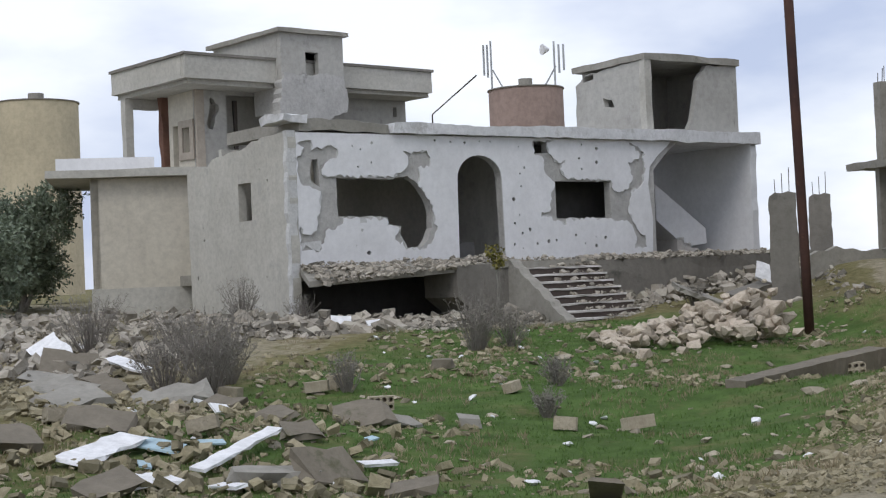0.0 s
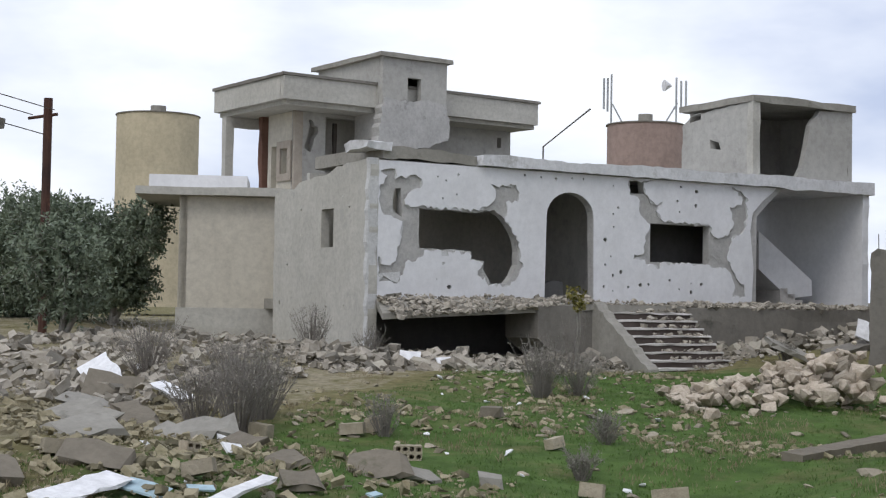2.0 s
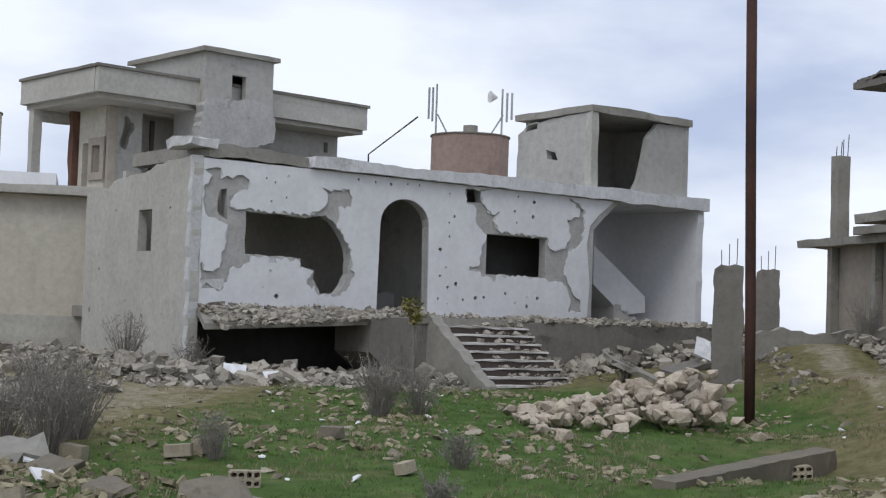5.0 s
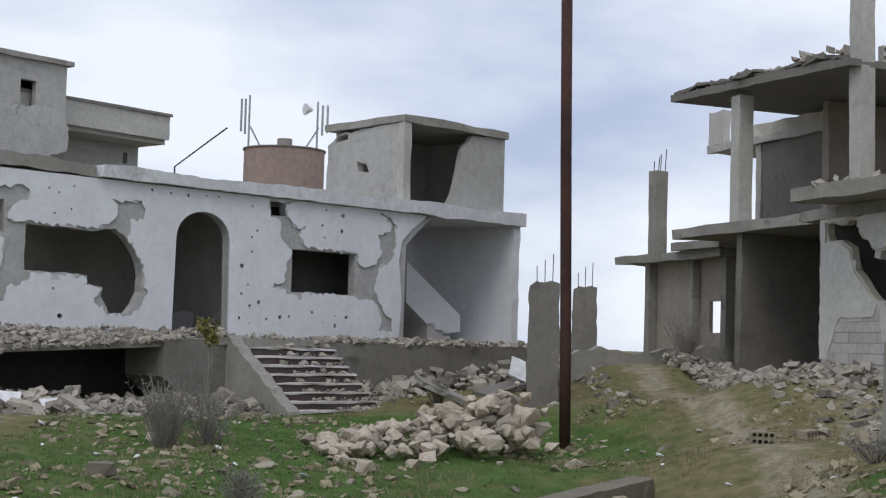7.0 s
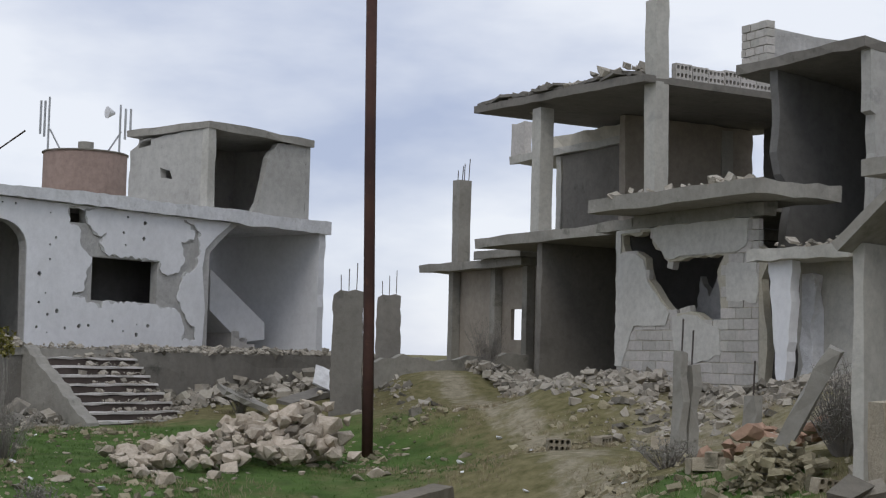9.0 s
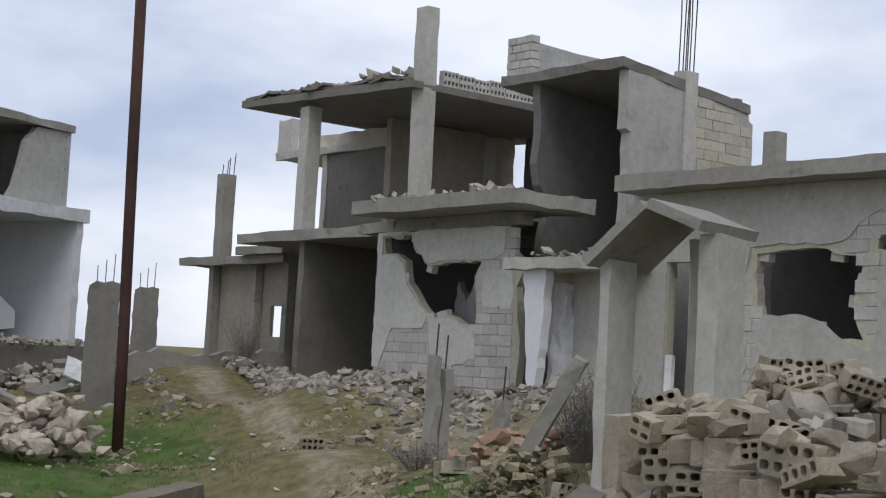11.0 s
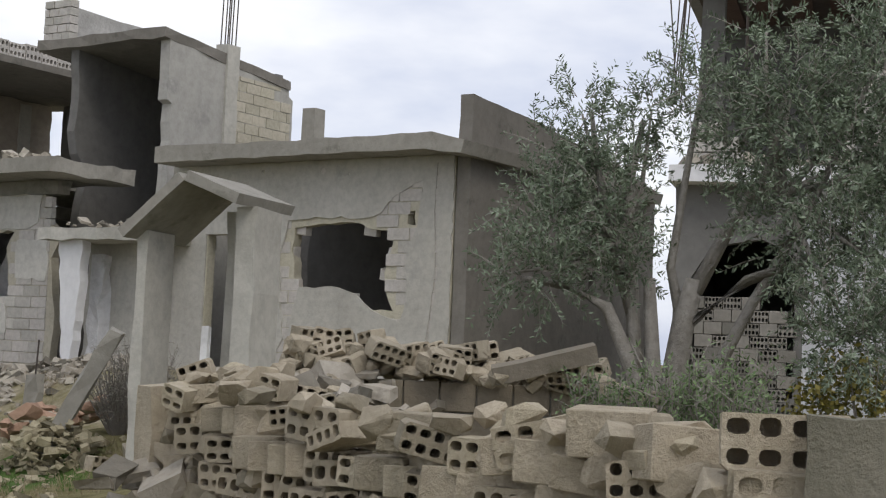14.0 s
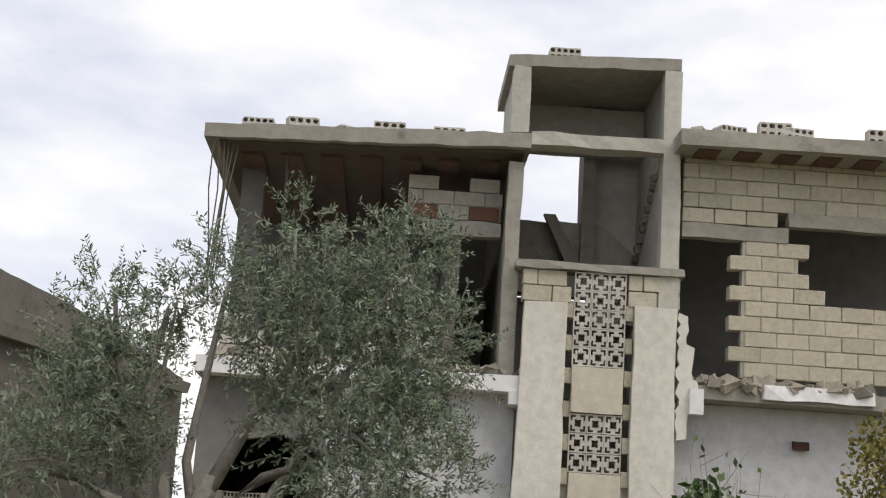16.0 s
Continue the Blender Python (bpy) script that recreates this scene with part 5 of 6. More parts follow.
def grille_tile():
    """A pierced cement screen tile: a square with a star and four corner openings."""
    b = bmesh.new()
    s, holes = 0.205, []
    c = s / 2
    holes.append([(c + (0.056 if k % 2 else 0.036) * math.cos(k * math.pi / 4), c + (0.056 if k % 2 else 0.036) * math.sin(k * math.pi / 4)) for k in range(8)])
    for sx in (-1, 1):
        for sz in (-1, 1):
            holes.append([(c + sx * a, c + sz * d) for a, d in ((0.088, 0.088), (0.026, 0.088), (0.026, 0.064), (0.064, 0.064), (0.064, 0.026), (0.088, 0.026))])
    panel(b, rect(0, s, 0, s), holes, 0, 0.06)
    me = bpy.data.meshes.new("grille_mesh")
    bmesh.ops.recalc_face_normals(b, faces=b.faces[:])
    b.to_mesh(me)
    b.free()
    me.materials.append(M_BLOCKW)
    return me


TILE = grille_tile()
for z0, rows in ((4.12, 5), (2.85, 3)):
    for i in range(3):
        for j in range(rows):
            o = new("screen_tile", TILE)
            o.parent = right
            o.matrix_local = Matrix.Translation((4.585 + 0.212 * i, 0.0, z0 + (0.231 if rows == 5 else 0.235) * j)) @ Matrix.Diagonal((1.02, 1, 1.11, 1))

# hollow blocks, as loose things
def hollow_mesh(name, length, height, depth, cols, rows, mat, seed=1):
    b = bmesh.new()
    hollow_block(b, None, length, height, depth, cols, rows, seed)
    bmesh.ops.recalc_face_normals(b, faces=b.faces[:])
    me = bpy.data.meshes.new(name)
    b.to_mesh(me)
    b.free()
    me.materials.append(mat)
    return me


# Grey-brown infill block, darkened in colour for the balcony's shadow.
M_INFILL = surface("shaded_grey_block", (0.27, 0.26, 0.225), (0.17, 0.16, 0.135), (0.36, 0.345, 0.305), 2.0, 14, bump=0.6, random=0.35)
M_HOLLOW = surface("tan_hollow_block", (0.50, 0.44, 0.325), (0.31, 0.265, 0.18), (0.62, 0.56, 0.44), 3.5, 20, bump=0.9, random=0.4, spots=0.2, spot_col=(0.2, 0.18, 0.13))
HB = [hollow_mesh("hollow_mesh", 0.4, 0.2, 0.15, 4, 2, M_HOLLOW), hollow_mesh("hollow_mesh", 0.3, 0.2, 0.16, 3, 2, M_HOLLOW), hollow_mesh("hollow_mesh", 0.22, 0.2, 0.15, 2, 2, M_HOLLOW),
      hollow_mesh("hollow_mesh", 0.4, 0.15, 0.2, 4, 1, M_HOLLOW), hollow_mesh("hollow_mesh", 0.36, 0.2, 0.15, 4, 2, M_HOLLOW, 5), hollow_mesh("hollow_mesh", 0.26, 0.19, 0.14, 3, 2, M_HOLLOW, 9)]
HBG = [hollow_mesh("grey_hollow_mesh", 0.4, 0.2, 0.15, 4, 2, M_BLOCKW), hollow_mesh("grey_hollow_mesh", 0.4, 0.16, 0.2, 5, 2, M_BLOCKW)]


def loose_block(m, meshes, r, label, group):
    o = new("hollow_block", r.choice(meshes))
    o.matrix_world = m
    return tagged(o, label, "block", group)


r = random.Random(77)
for x, y, s in ((0.35, 0.25, 0), (0.95, 0.2, 20), (2.0, 0.15, 0), (2.75, 0.2, 0), (3.3, 0.3, 6), (1.4, 0.5, -30), (1.6, 0.4, 40), (6.3, 0.1, 25), (6.75, 0.0, 0), (7.0, 0.0, -6), (8.1, 0.0, 0), (6.1, 0.3, 60)):
    z = 6.86 if x < 4 else 7.06
    loose_block(RB @ pose(x, y - (0.3 if x > 4 else 0), z, r.uniform(-3, 3), r.uniform(-8, 8) if s else 0, s), HBG, r, "grey hollow block lying on the roof slab", "blocks on the roof")
loose_block(RB @ pose(4.15, 0.1, 8.02, 0, 0, 0), HBG, r, "grey hollow block lying on the roof slab", "blocks on the roof")
# infill of hollow blocks in the blasted opening
HBI = [hollow_mesh("infill_hollow_mesh", 0.4, 0.2, 0.15, 4, 2, M_INFILL), hollow_mesh("infill_hollow_mesh", 0.4, 0.16, 0.2, 5, 2, M_INFILL)]
BLKI = [unit_block("infill_block_mesh", M_INFILL, 21 + k) for k in range(3)]
ri = random.Random(8)
for j in range(9):
    for i in range(6):
        x, z = 0.32 + 0.22 * i + (0.11 if j % 2 else 0), 1.0 + 0.155 * j
        if z > 2.45 - 0.55 * max(0, x - 0.75) or x > 1.45:
            continue
        o = new("infill_block", ri.choice([HBI[1], HBI[0], BLKI[0]] if ri.random() < 0.75 else BLKI))
        o.parent = right
        if o.data in BLKI:
            o.matrix_local = Matrix.Translation((x, 0.3, z)) @ Matrix.Diagonal((0.21, 0.15, 0.15, 1))
        else:
            o.matrix_local = Matrix.Translation((x, 0.3, z)) @ Matrix.Diagonal((0.53, 1, 0.72 if o.data is HBI[0] else 0.92, 1))
# dangling cables and rebar at the slab corner
for k in range(6):
    b = bmesh.new()
    x = 0.05 + 0.06 * k
    tube(b, [(x, 0.05 + 0.03 * k, 6.7), (x + 0.06 * math.sin(k), 0.0, 6.0), (x + 0.05 - 0.04 * k, 0.05, 5.4 - 0.15 * k), (x + 0.1 * math.cos(k * 2), 0.1, 4.7)], 0.011, 4)
    part("cable", b, M_REBAR, right)
b = bmesh.new()
tube(b, [(0.95, 0.4, 6.6), (0.95, 0.4, 5.2)], 0.02, 5)
part("pipe", b, M_REBAR, right)
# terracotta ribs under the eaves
# Strips take the terracotta copy darkened for the shade under the slab.
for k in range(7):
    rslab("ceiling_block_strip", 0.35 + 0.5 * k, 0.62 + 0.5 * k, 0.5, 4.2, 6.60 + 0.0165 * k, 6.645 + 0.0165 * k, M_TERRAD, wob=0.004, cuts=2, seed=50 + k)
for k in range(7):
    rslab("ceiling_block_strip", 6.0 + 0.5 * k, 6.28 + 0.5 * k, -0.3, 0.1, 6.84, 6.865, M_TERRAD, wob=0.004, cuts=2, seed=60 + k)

# ---- rocks ----
def rock_mesh(name, mat, seed, flat=0.75):
    """An angular broken stone about one metre across."""
    r = random.Random(seed)
    b = bmesh.new()
    pts = [Vector((r.gauss(0, 1), r.gauss(0, 1), r.gauss(0, 1))).normalized() * r.uniform(0.42, 0.58) for _ in range(15)]
    for p in pts:
        b.verts.new((p.x, p.y * r.uniform(0.7, 1), p.z * flat))
    hull = bmesh.ops.convex_hull(b, input=b.verts[:])
    bmesh.ops.delete(b, geom=list({g for g in hull["geom_interior"] + hull["geom_unused"] if isinstance(g, bmesh.types.BMVert)}), context="VERTS")
    bmesh.ops.recalc_face_normals(b, faces=b.faces[:])
    me = bpy.data.meshes.new(name)
    b.to_mesh(me)
    b.free()
    me.materials.append(mat)
    return me


M_LIMEO = surface("pale_limestone", (0.57, 0.49, 0.375), (0.29, 0.24, 0.17), (0.78, 0.72, 0.61), 4.0, 16, bump=0.9, random=0.5)
M_ROCKO = surface("grey_field_stone", (0.45, 0.40, 0.30), (0.27, 0.24, 0.17), (0.58, 0.53, 0.42), 3.0, 12, bump=0.7, random=0.5)
M_REDO = surface("reddish_stone", (0.44, 0.29, 0.20), None, None, 2.0, 10, bump=0.7, random=0.3)
LIME = [rock_mesh("limestone_mesh", M_LIMEO, k) for k in range(10)]
ROCK = [rock_mesh("rock_mesh", M_ROCKO, 40 + k, 0.4) for k in range(10)]
REDS = [rock_mesh("red_rock_mesh", M_REDO, 80 + k, 0.7) for k in range(4)]
CHIPS = [rock_mesh("white_chip_mesh", M_CHIP, 90 + k, 0.4) for k in range(4)]


def rock(meshes, x, y, z, size, r, label, group, name="field_stone"):
    o = new(name, r.choice(meshes))
    o.matrix_world = pose(x, y, z, r.uniform(-25, 25), r.uniform(-25, 25), r.uniform(0, 360)) @ Matrix.Diagonal((size, size * r.uniform(0.7, 1.1), size * r.uniform(0.75, 1.1), 1))
    return tagged(o, label, "rock", group)


# pile of pale limestone
r = random.Random(5)
for k in range(320):
    t, s = r.uniform(0.02, 1.04), r.gauss(0, 0.55)
    x, y = -4.1 + 2.75 * t + s * 0.5, 22.1 + 2.9 * t - s * 0.9
    top = (0.1 + 1.0 * t ** 1.3) * max(0, 1 - (s / 1.35) ** 2) * r.choice((0.8, 1.0, 1.1))
    size = r.choice((0.1, 0.15, 0.2, 0.28, 0.38)) * r.uniform(0.8, 1.2) * (0.8 + 0.45 * t)
    rock(LIME, x, y, ground_z(x, y) + r.random() ** 0.6 * top * 0.9 + size * 0.18, size, r, "pale limestone rock in a heap on the grass", "limestone heap", "limestone_rock")

# stones scattered over the lawn and the track side
for k in range(230):
    x, y = r.uniform(-9.5, 1.0), 7.5 + 20.0 * r.random() ** 0.8
    if near_segment(x, y, TRACK[2], TRACK[4]) < 0.8:
        continue
    size = r.choice((0.08, 0.1, 0.14, 0.18, 0.26)) * r.uniform(0.8, 1.3)
    rock(ROCK, x, y, ground_z(x, y) + size * 0.04, size, r, "beige field stone lying in the grass", "stones in the grass")
for k in range(46):
    x, y = r.uniform(-9, 2.5), r.uniform(8, 27)
    rock(CHIPS, x, y, ground_z(x, y) + 0.03, r.uniform(0.06, 0.17), r, "white chip of broken plaster on the ground", "plaster chips", "plaster_chip")
for k in range(40):
    t = r.random()
    x, y = 3.97 + r.gauss(0, 0.35), 17.13 + r.gauss(0, 0.5)
    size = r.uniform(0.14, 0.4)
    rock(REDS if k < 26 else ROCK, x, y, ground_z(x, y) + r.uniform(0.02, 0.3), size, r, "reddish stone in the rubble heap", "reddish stones", "reddish_stone")


# rubble too fine and too many to count
def rubble(name, label, count, where, sizes, mat, seed):
    r = random.Random(seed)
    verts, faces = [], []
    made = 0
    while made < count:
        p = where(r)
        if p is None:
            continue
        x, y, z = p
        s = sizes[0] + (sizes[1] * 1.35 - sizes[0]) * r.random() ** 3
        m = Euler((r.uniform(-0.6, 0.6), r.uniform(-0.6, 0.6), r.uniform(0, 6.28))).to_matrix()
        base = len(verts)
        dx, dy, dz = s * r.uniform(0.45, 0.8), s * r.uniform(0.3, 0.6), s * r.uniform(0.12, 0.45)
        for a in (-1, 1):
            for b in (-1, 1):
                for c in (-1, 1):
                    v = m @ Vector((a * dx * r.uniform(0.5, 1), b * dy * r.uniform(0.5, 1), c * dz * r.uniform(0.5, 1)))
                    verts.append((x + v.x, y + v.y, z + v.z))
        faces += [tuple(base + i for i in q) for q in ((0, 1, 3, 2), (4, 6, 7, 5), (0, 4, 5, 1), (2, 3, 7, 6), (0, 2, 6, 4), (1, 5, 7, 3))]
        made += 1
    me = bpy.data.meshes.new(name)
    me.from_pydata(verts, [], faces)
    me.materials.append(mat)
    return tagged(new(name, me), label, "rubble", kind="stuff")


def local(m, x, y, z):
    return tuple(m @ Vector((x, y, z)))


def on_porch(r):
    x = r.uniform(0.0, 13.6)
    if 5.0 < x < 7.3 and r.random() < 0.8:
        return None
    y = r.uniform(-1.3, 0.0)
    sag = 0.3 * max(0, 1 - x / 4.9) * (-y) if x < 4.9 else 0
    heap = (0.12 if x < 4.9 else 0.12) * (0.4 + 0.6 * math.sin(x * 1.7) ** 2) * min(1, (1.35 + y) * 2.5)
    return local(H, x, y, (1.50 if x < 4.9 else 1.42) - sag + r.random() * heap)


rubble("porch_rubble", "broken plaster and block rubble lying on the porch", 3200, on_porch, (0.03, 0.13), M_RUBBLE, 3)


def on_steps(r):
    k = r.randrange(8)
    x = 7.2 - 1.5 * r.random() ** 1.8
    return local(H, x, -1.3 - 0.22 * k - r.uniform(0.02, 0.2), 1.45 - 0.165 * (k + 1) + r.random() * 0.05)


rubble("step_rubble", "crumbled stone and plaster on the porch steps", 260, on_steps, (0.03, 0.12), M_RUBBLE, 16)


def porch_foot(r):
    x = r.uniform(-2.5, 4.6)
    y = -1.75 - abs(r.gauss(0, 0.6))
    px, py, _ = local(H, x, y, 0)
    return px, py, ground_z(px, py) + r.random() * 0.34 * max(0, 1 + (y + 1.75) / 1.4)


rubble("foot_rubble", "grey block rubble heaped below the porch", 1500, porch_foot, (0.05, 0.25), M_RUBBLE, 4)


def right_foot(r):
    x, y = r.uniform(7.6, 13.8), -1.3 - abs(r.gauss(0, 0.6))
    px, py, _ = local(H, x, y, 0)
    return px, py, ground_z(px, py) + r.random() * 0.35 * max(0, 1 + (y + 1.3) / 1.4)


rubble("porch_side_rubble", "rubble against the porch base", 420, right_foot, (0.06, 0.26), M_RUBBLE, 5)


def mid_front(r):
    x, y = r.uniform(-6.0, 13.0), -0.4 - abs(r.gauss(0, 1.5))
    px, py, _ = local(MB, x, y, 0)
    d = min(near_segment(px, py, TRACK[i], TRACK[i + 1]) for i in range(2, len(TRACK) - 1))
    if d < 0.75:
        return None
    return px, py, ground_z(px, py) + r.random() * 0.34 * (0.45 + 0.55 * math.sin(px * 2.3 + py * 1.1)) * max(0, 1 + (y + 0.4) / 2.8)


rubble("building_rubble", "concrete and block rubble heaped before the ruined building", 5200, mid_front, (0.03, 0.2), M_RUBBLE, 6)


def left_heap(r):
    a, b = r.uniform(0, 1), r.gauss(0, 1)
    x, y = -4.9 - 8.3 * a + 0.9 * b, 8.0 + 10.6 * a + 1.1 * b * 0.6
    return x, y, ground_z(x, y) + r.random() * 0.09


rubble("plot_rubble", "mixed rubble strewn over the plot edge", 2800, left_heap, (0.02, 0.13), M_FIELD, 7)


def far_left(r):
    x, y = r.uniform(-19, -10.5), r.uniform(16, 28)
    return x, y, ground_z(x, y) + r.random() * 0.2


rubble("yard_rubble", "stone rubble strewn over the side yard", 2600, far_left, (0.04, 0.23), M_RUBBLE, 8)


def lawn_bits(r):
    x, y = r.uniform(-10, 4), 7.0 + 21 * r.random()
    k = 0.35 if near_segment(x, y, TRACK[1], TRACK[4]) < 1.6 else 0.0
    if noise.noise((x * 0.35, y * 0.35, 4.0)) + k < 0.02:
        return None
    return x, y, ground_z(x, y) + 0.01


rubble("loose_stones", "small loose stones over grass and track", 5200, lawn_bits, (0.015, 0.115), M_FIELD, 9)


def gravel_bits(r):
    y = r.uniform(5.5, 15.5)
    i = 1 if y < 10 else 2 if y < 14 else 3
    a, b = TRACK[i], TRACK[i + 1]
    x = a[0] + (b[0] - a[0]) * (y - a[1]) / (b[1] - a[1]) + r.gauss(-0.2, 0.55)
    return x, y, ground_z(x, y) + 0.004


rubble("track_gravel", "small grey-beige gravel of the dirt track", 6500, gravel_bits, (0.012, 0.05), M_FIELD, 15)


def post_heap(r):
    a, b = r.gauss(0, 0.24), r.gauss(0, 0.3)
    x, y = 3.51 + a, 15.73 + b
    return x, y, ground_z(x, y) + r.random() * 0.42 * max(0, 1 - (a * a + b * b) / 0.4)


rubble("post_rubble", "rubble heaped round the leaning post", 380, post_heap, (0.03, 0.13), M_FIELD, 14)


def roof_bits(r):
    x, y = r.uniform(0.2, 5.4), r.uniform(0.1, 0.9)
    return local(MB, x, y, 7.24 + r.random() * (0.02 + 0.018 * x))


rubble("roof_rubble", "broken slab pieces along the roof edge", 90, roof_bits, (0.12, 0.42), M_RUBBLE, 10)


def ledge_bits(r):
    k = r.random()
    if k < 0.35:
        return local(RB, r.uniform(0.3, 4.0), r.uniform(0.05, 0.5), 3.98 + r.random() * 0.06)
    if k < 0.7:
        return local(RB, r.uniform(6.0, 8.2), r.uniform(0.0, 0.1), 4.01 + r.random() * 0.06)
    if k < 0.85:
        return local(MB, r.uniform(10.7, 12.8), r.uniform(-1.1, 0.2), 3.34 + r.random() * 0.12)
    return local(MB, r.uniform(6.6, 10.4), r.uniform(-1.25, -0.7), 4.49 + r.random() * 0.05)


rubble("ledge_rubble", "crumbled masonry lying on slabs and ledges", 300, ledge_bits, (0.05, 0.2), M_RUBBLE, 11)


# ---- loose slabs and boards ----
def slab_thing(name, x, y, z, size, turn, mat, label, category, group="", seed=1, rough=0.05):
    """A broken slab lying or leaning; rough shakes its outline."""
    r = random.Random(seed)
    b = bmesh.new()
    l, w, h = size
    panel(b, jag([(-l / 2, 0), (l / 2, 0), (l / 2, h), (-l / 2, h)], 0.006, 0.15, seed), [], -w / 2, w / 2)
    for v in b.verts:
        v.co += Vector((r.uniform(-1, 1), r.uniform(-1, 1), 0)) * rough * min(l, w)
    o = link(name, b, mat)
    o.matrix_world = pose(x, y, z, *turn)
    return tagged(o, label, category, group)


g0 = ground_z
M_BEAM = surface("earth_stained_concrete", (0.21, 0.185, 0.145), None, None, 2.0, 10, bump=0.5, spots=0.3, spot_col=(0.1, 0.1, 0.06))
for k, (x, y, size, turn) in enumerate((
        (-5.76, 10.12, (1.75, 0.16, 0.03), (8, -6, 87)), (-6.97, 9.7, (1.1, 0.34, 0.03), (10, -6, 84)), (-6.06, 8.77, (0.5, 0.42, 0.03), (8, 0, 51)), (-13.6, 20.9, (1.3, 0.35, 0.04), (8, 0, 7)),
        (-12.4, 18.3, (1.0, 0.5, 0.04), (35, 22, -40)), (-4.44, 10.38, (0.36, 0.2, 0.03), (6, 3, 44)), (-3.92, 8.89, (0.22, 0.12, 0.02), (8, 4, 40)), (-4.3, 8.95, (0.2, 0.1, 0.02), (12, 4, 10)),
        (-7.15, 12.9, (0.24, 0.18, 0.03), (35, 10, 60)), (-8.07, 14.5, (0.32, 0.2, 0.03), (30, 10, 50)), (-10.7, 17.6, (0.9, 0.25, 0.04), (10, 12, -25)), (-5.26, 8.69, (0.5, 0.12, 0.03), (8, -4, -40)),
        (-9.66, 24.75, (0.36, 0.42, 0.05), (50, 8, 25)), (-9.05, 25.1, (0.28, 0.3, 0.05), (45, -6, 40)))):
    slab_thing("white_slab_piece", x, y, g0(x, y) + 0.04 + 0.25 * size[1] * math.sin(radians(turn[0])) + 0.35 * size[0] * abs(math.sin(radians(turn[1]))), size, turn, M_CHIP, "broken white facing slab lying in rubble", "slab", "white slab pieces", 30 + k, 0.1)
for k, (x, y, size, turn) in enumerate((
        (-8.5, 14.4, (1.2, 0.6, 0.14), (18, -8, 30)), (-11.6, 17.4, (0.9, 0.7, 0.1), (40, 10, 30)), (-5.49, 13.14, (0.8, 0.55, 0.1), (28, -8, 20)), (-5.1, 13.3, (0.55, 0.4, 0.1), (20, 12, 50)), (-6.32, 12.6, (0.57, 0.4, 0.08), (14, 6, -28)),
        (-5.6, 11.4, (0.5, 0.45, 0.1), (20, 0, 35)), (-4.94, 9.0, (1.0, 0.3, 0.2), (8, 4, 30)), (-4.6, 9.25, (0.7, 0.5, 0.12), (46, 0, 60)), (-9.6, 14.9, (1.4, 0.5, 0.12), (12, 14, -40)), (-10.0, 14.2, (1.3, 0.7, 0.14), (16, 10, -30)),
        (-3.6, 8.7, (0.5, 0.3, 0.1), (15, -10, 5)), (-7.6, 14.0, (0.7, 0.45, 0.12), (20, 6, -30)), (-4.29, 13.4, (0.3, 0.25, 0.14), (10, 8, 20)), (-5.88, 18.3, (0.42, 0.22, 0.2), (3, 0, 12)), (-1.91, 8.1, (0.36, 0.5, 0.06), (-32, 4, 12)),
        (-8.9, 12.6, (0.9, 0.6, 0.12), (18, -6, 60)), (-7.7, 11.0, (0.8, 0.5, 0.1), (24, 8, 20)), (-6.2, 8.3, (0.7, 0.4, 0.12), (16, -8, 70)), (-11.2, 16.2, (1.1, 0.5, 0.12), (14, 8, 10)), (-8.0, 9.6, (0.9, 0.6, 0.16), (20, 10, 40)))):
    slab_thing("concrete_fragment", x, y, g0(x, y) + 0.02 + 0.25 * size[1] * abs(math.sin(radians(turn[0]))), (size[0] * 0.8, size[1] * 0.75, size[2] * 0.7), turn, M_BEAM if k % 3 else M_CONC, "broken grey concrete slab fragment in the rubble", "fragment", "concrete fragments", 50 + k, 0.2)
for k, (x, y, s) in enumerate(((-6.62, 10.2, 0.45), (-6.2, 10.5, 0.25), (-4.89, 11.6, 0.17), (-6.4, 9.4, 0.22))):
    slab_thing("blue_board", x, y, g0(x, y) + 0.06, (s, s * 0.55, 0.02), (14, 10 - 6 * k, 40 * k), M_BLUE, "pale blue painted board scrap on the grass", "board", "blue boards", 70 + k)
slab_thing("concrete_beam", -0.5, 18.5, g0(-0.5, 18.5) - 0.1, (4.3, 0.3, 0.34), (4, -2.2, 63.5), M_BEAM, "long broken concrete beam lying on the slope", "beam", seed=81)
slab_thing("white_slab_piece", -1.62, 32.2, 0.92, (0.55, 0.5, 0.05), (55, 20, 20), M_CHIP, "broken white facing slab lying in rubble", "slab", "white slab pieces", 83)
slab_thing("tilted_slab", -3.0, 30.6, 0.42, (1.4, 0.7, 0.1), (12, 22, 25), M_CONC, "tilted grey slab resting on rubble", "slab", seed=84)
slab_thing("tilted_slab", -1.6, 32.3, 0.62, (2.2, 0.5, 0.12), (8, -14, 40), M_CONCD, "long dark slab propped on rubble", "slab", seed=85)
rr_ = random.Random(12)
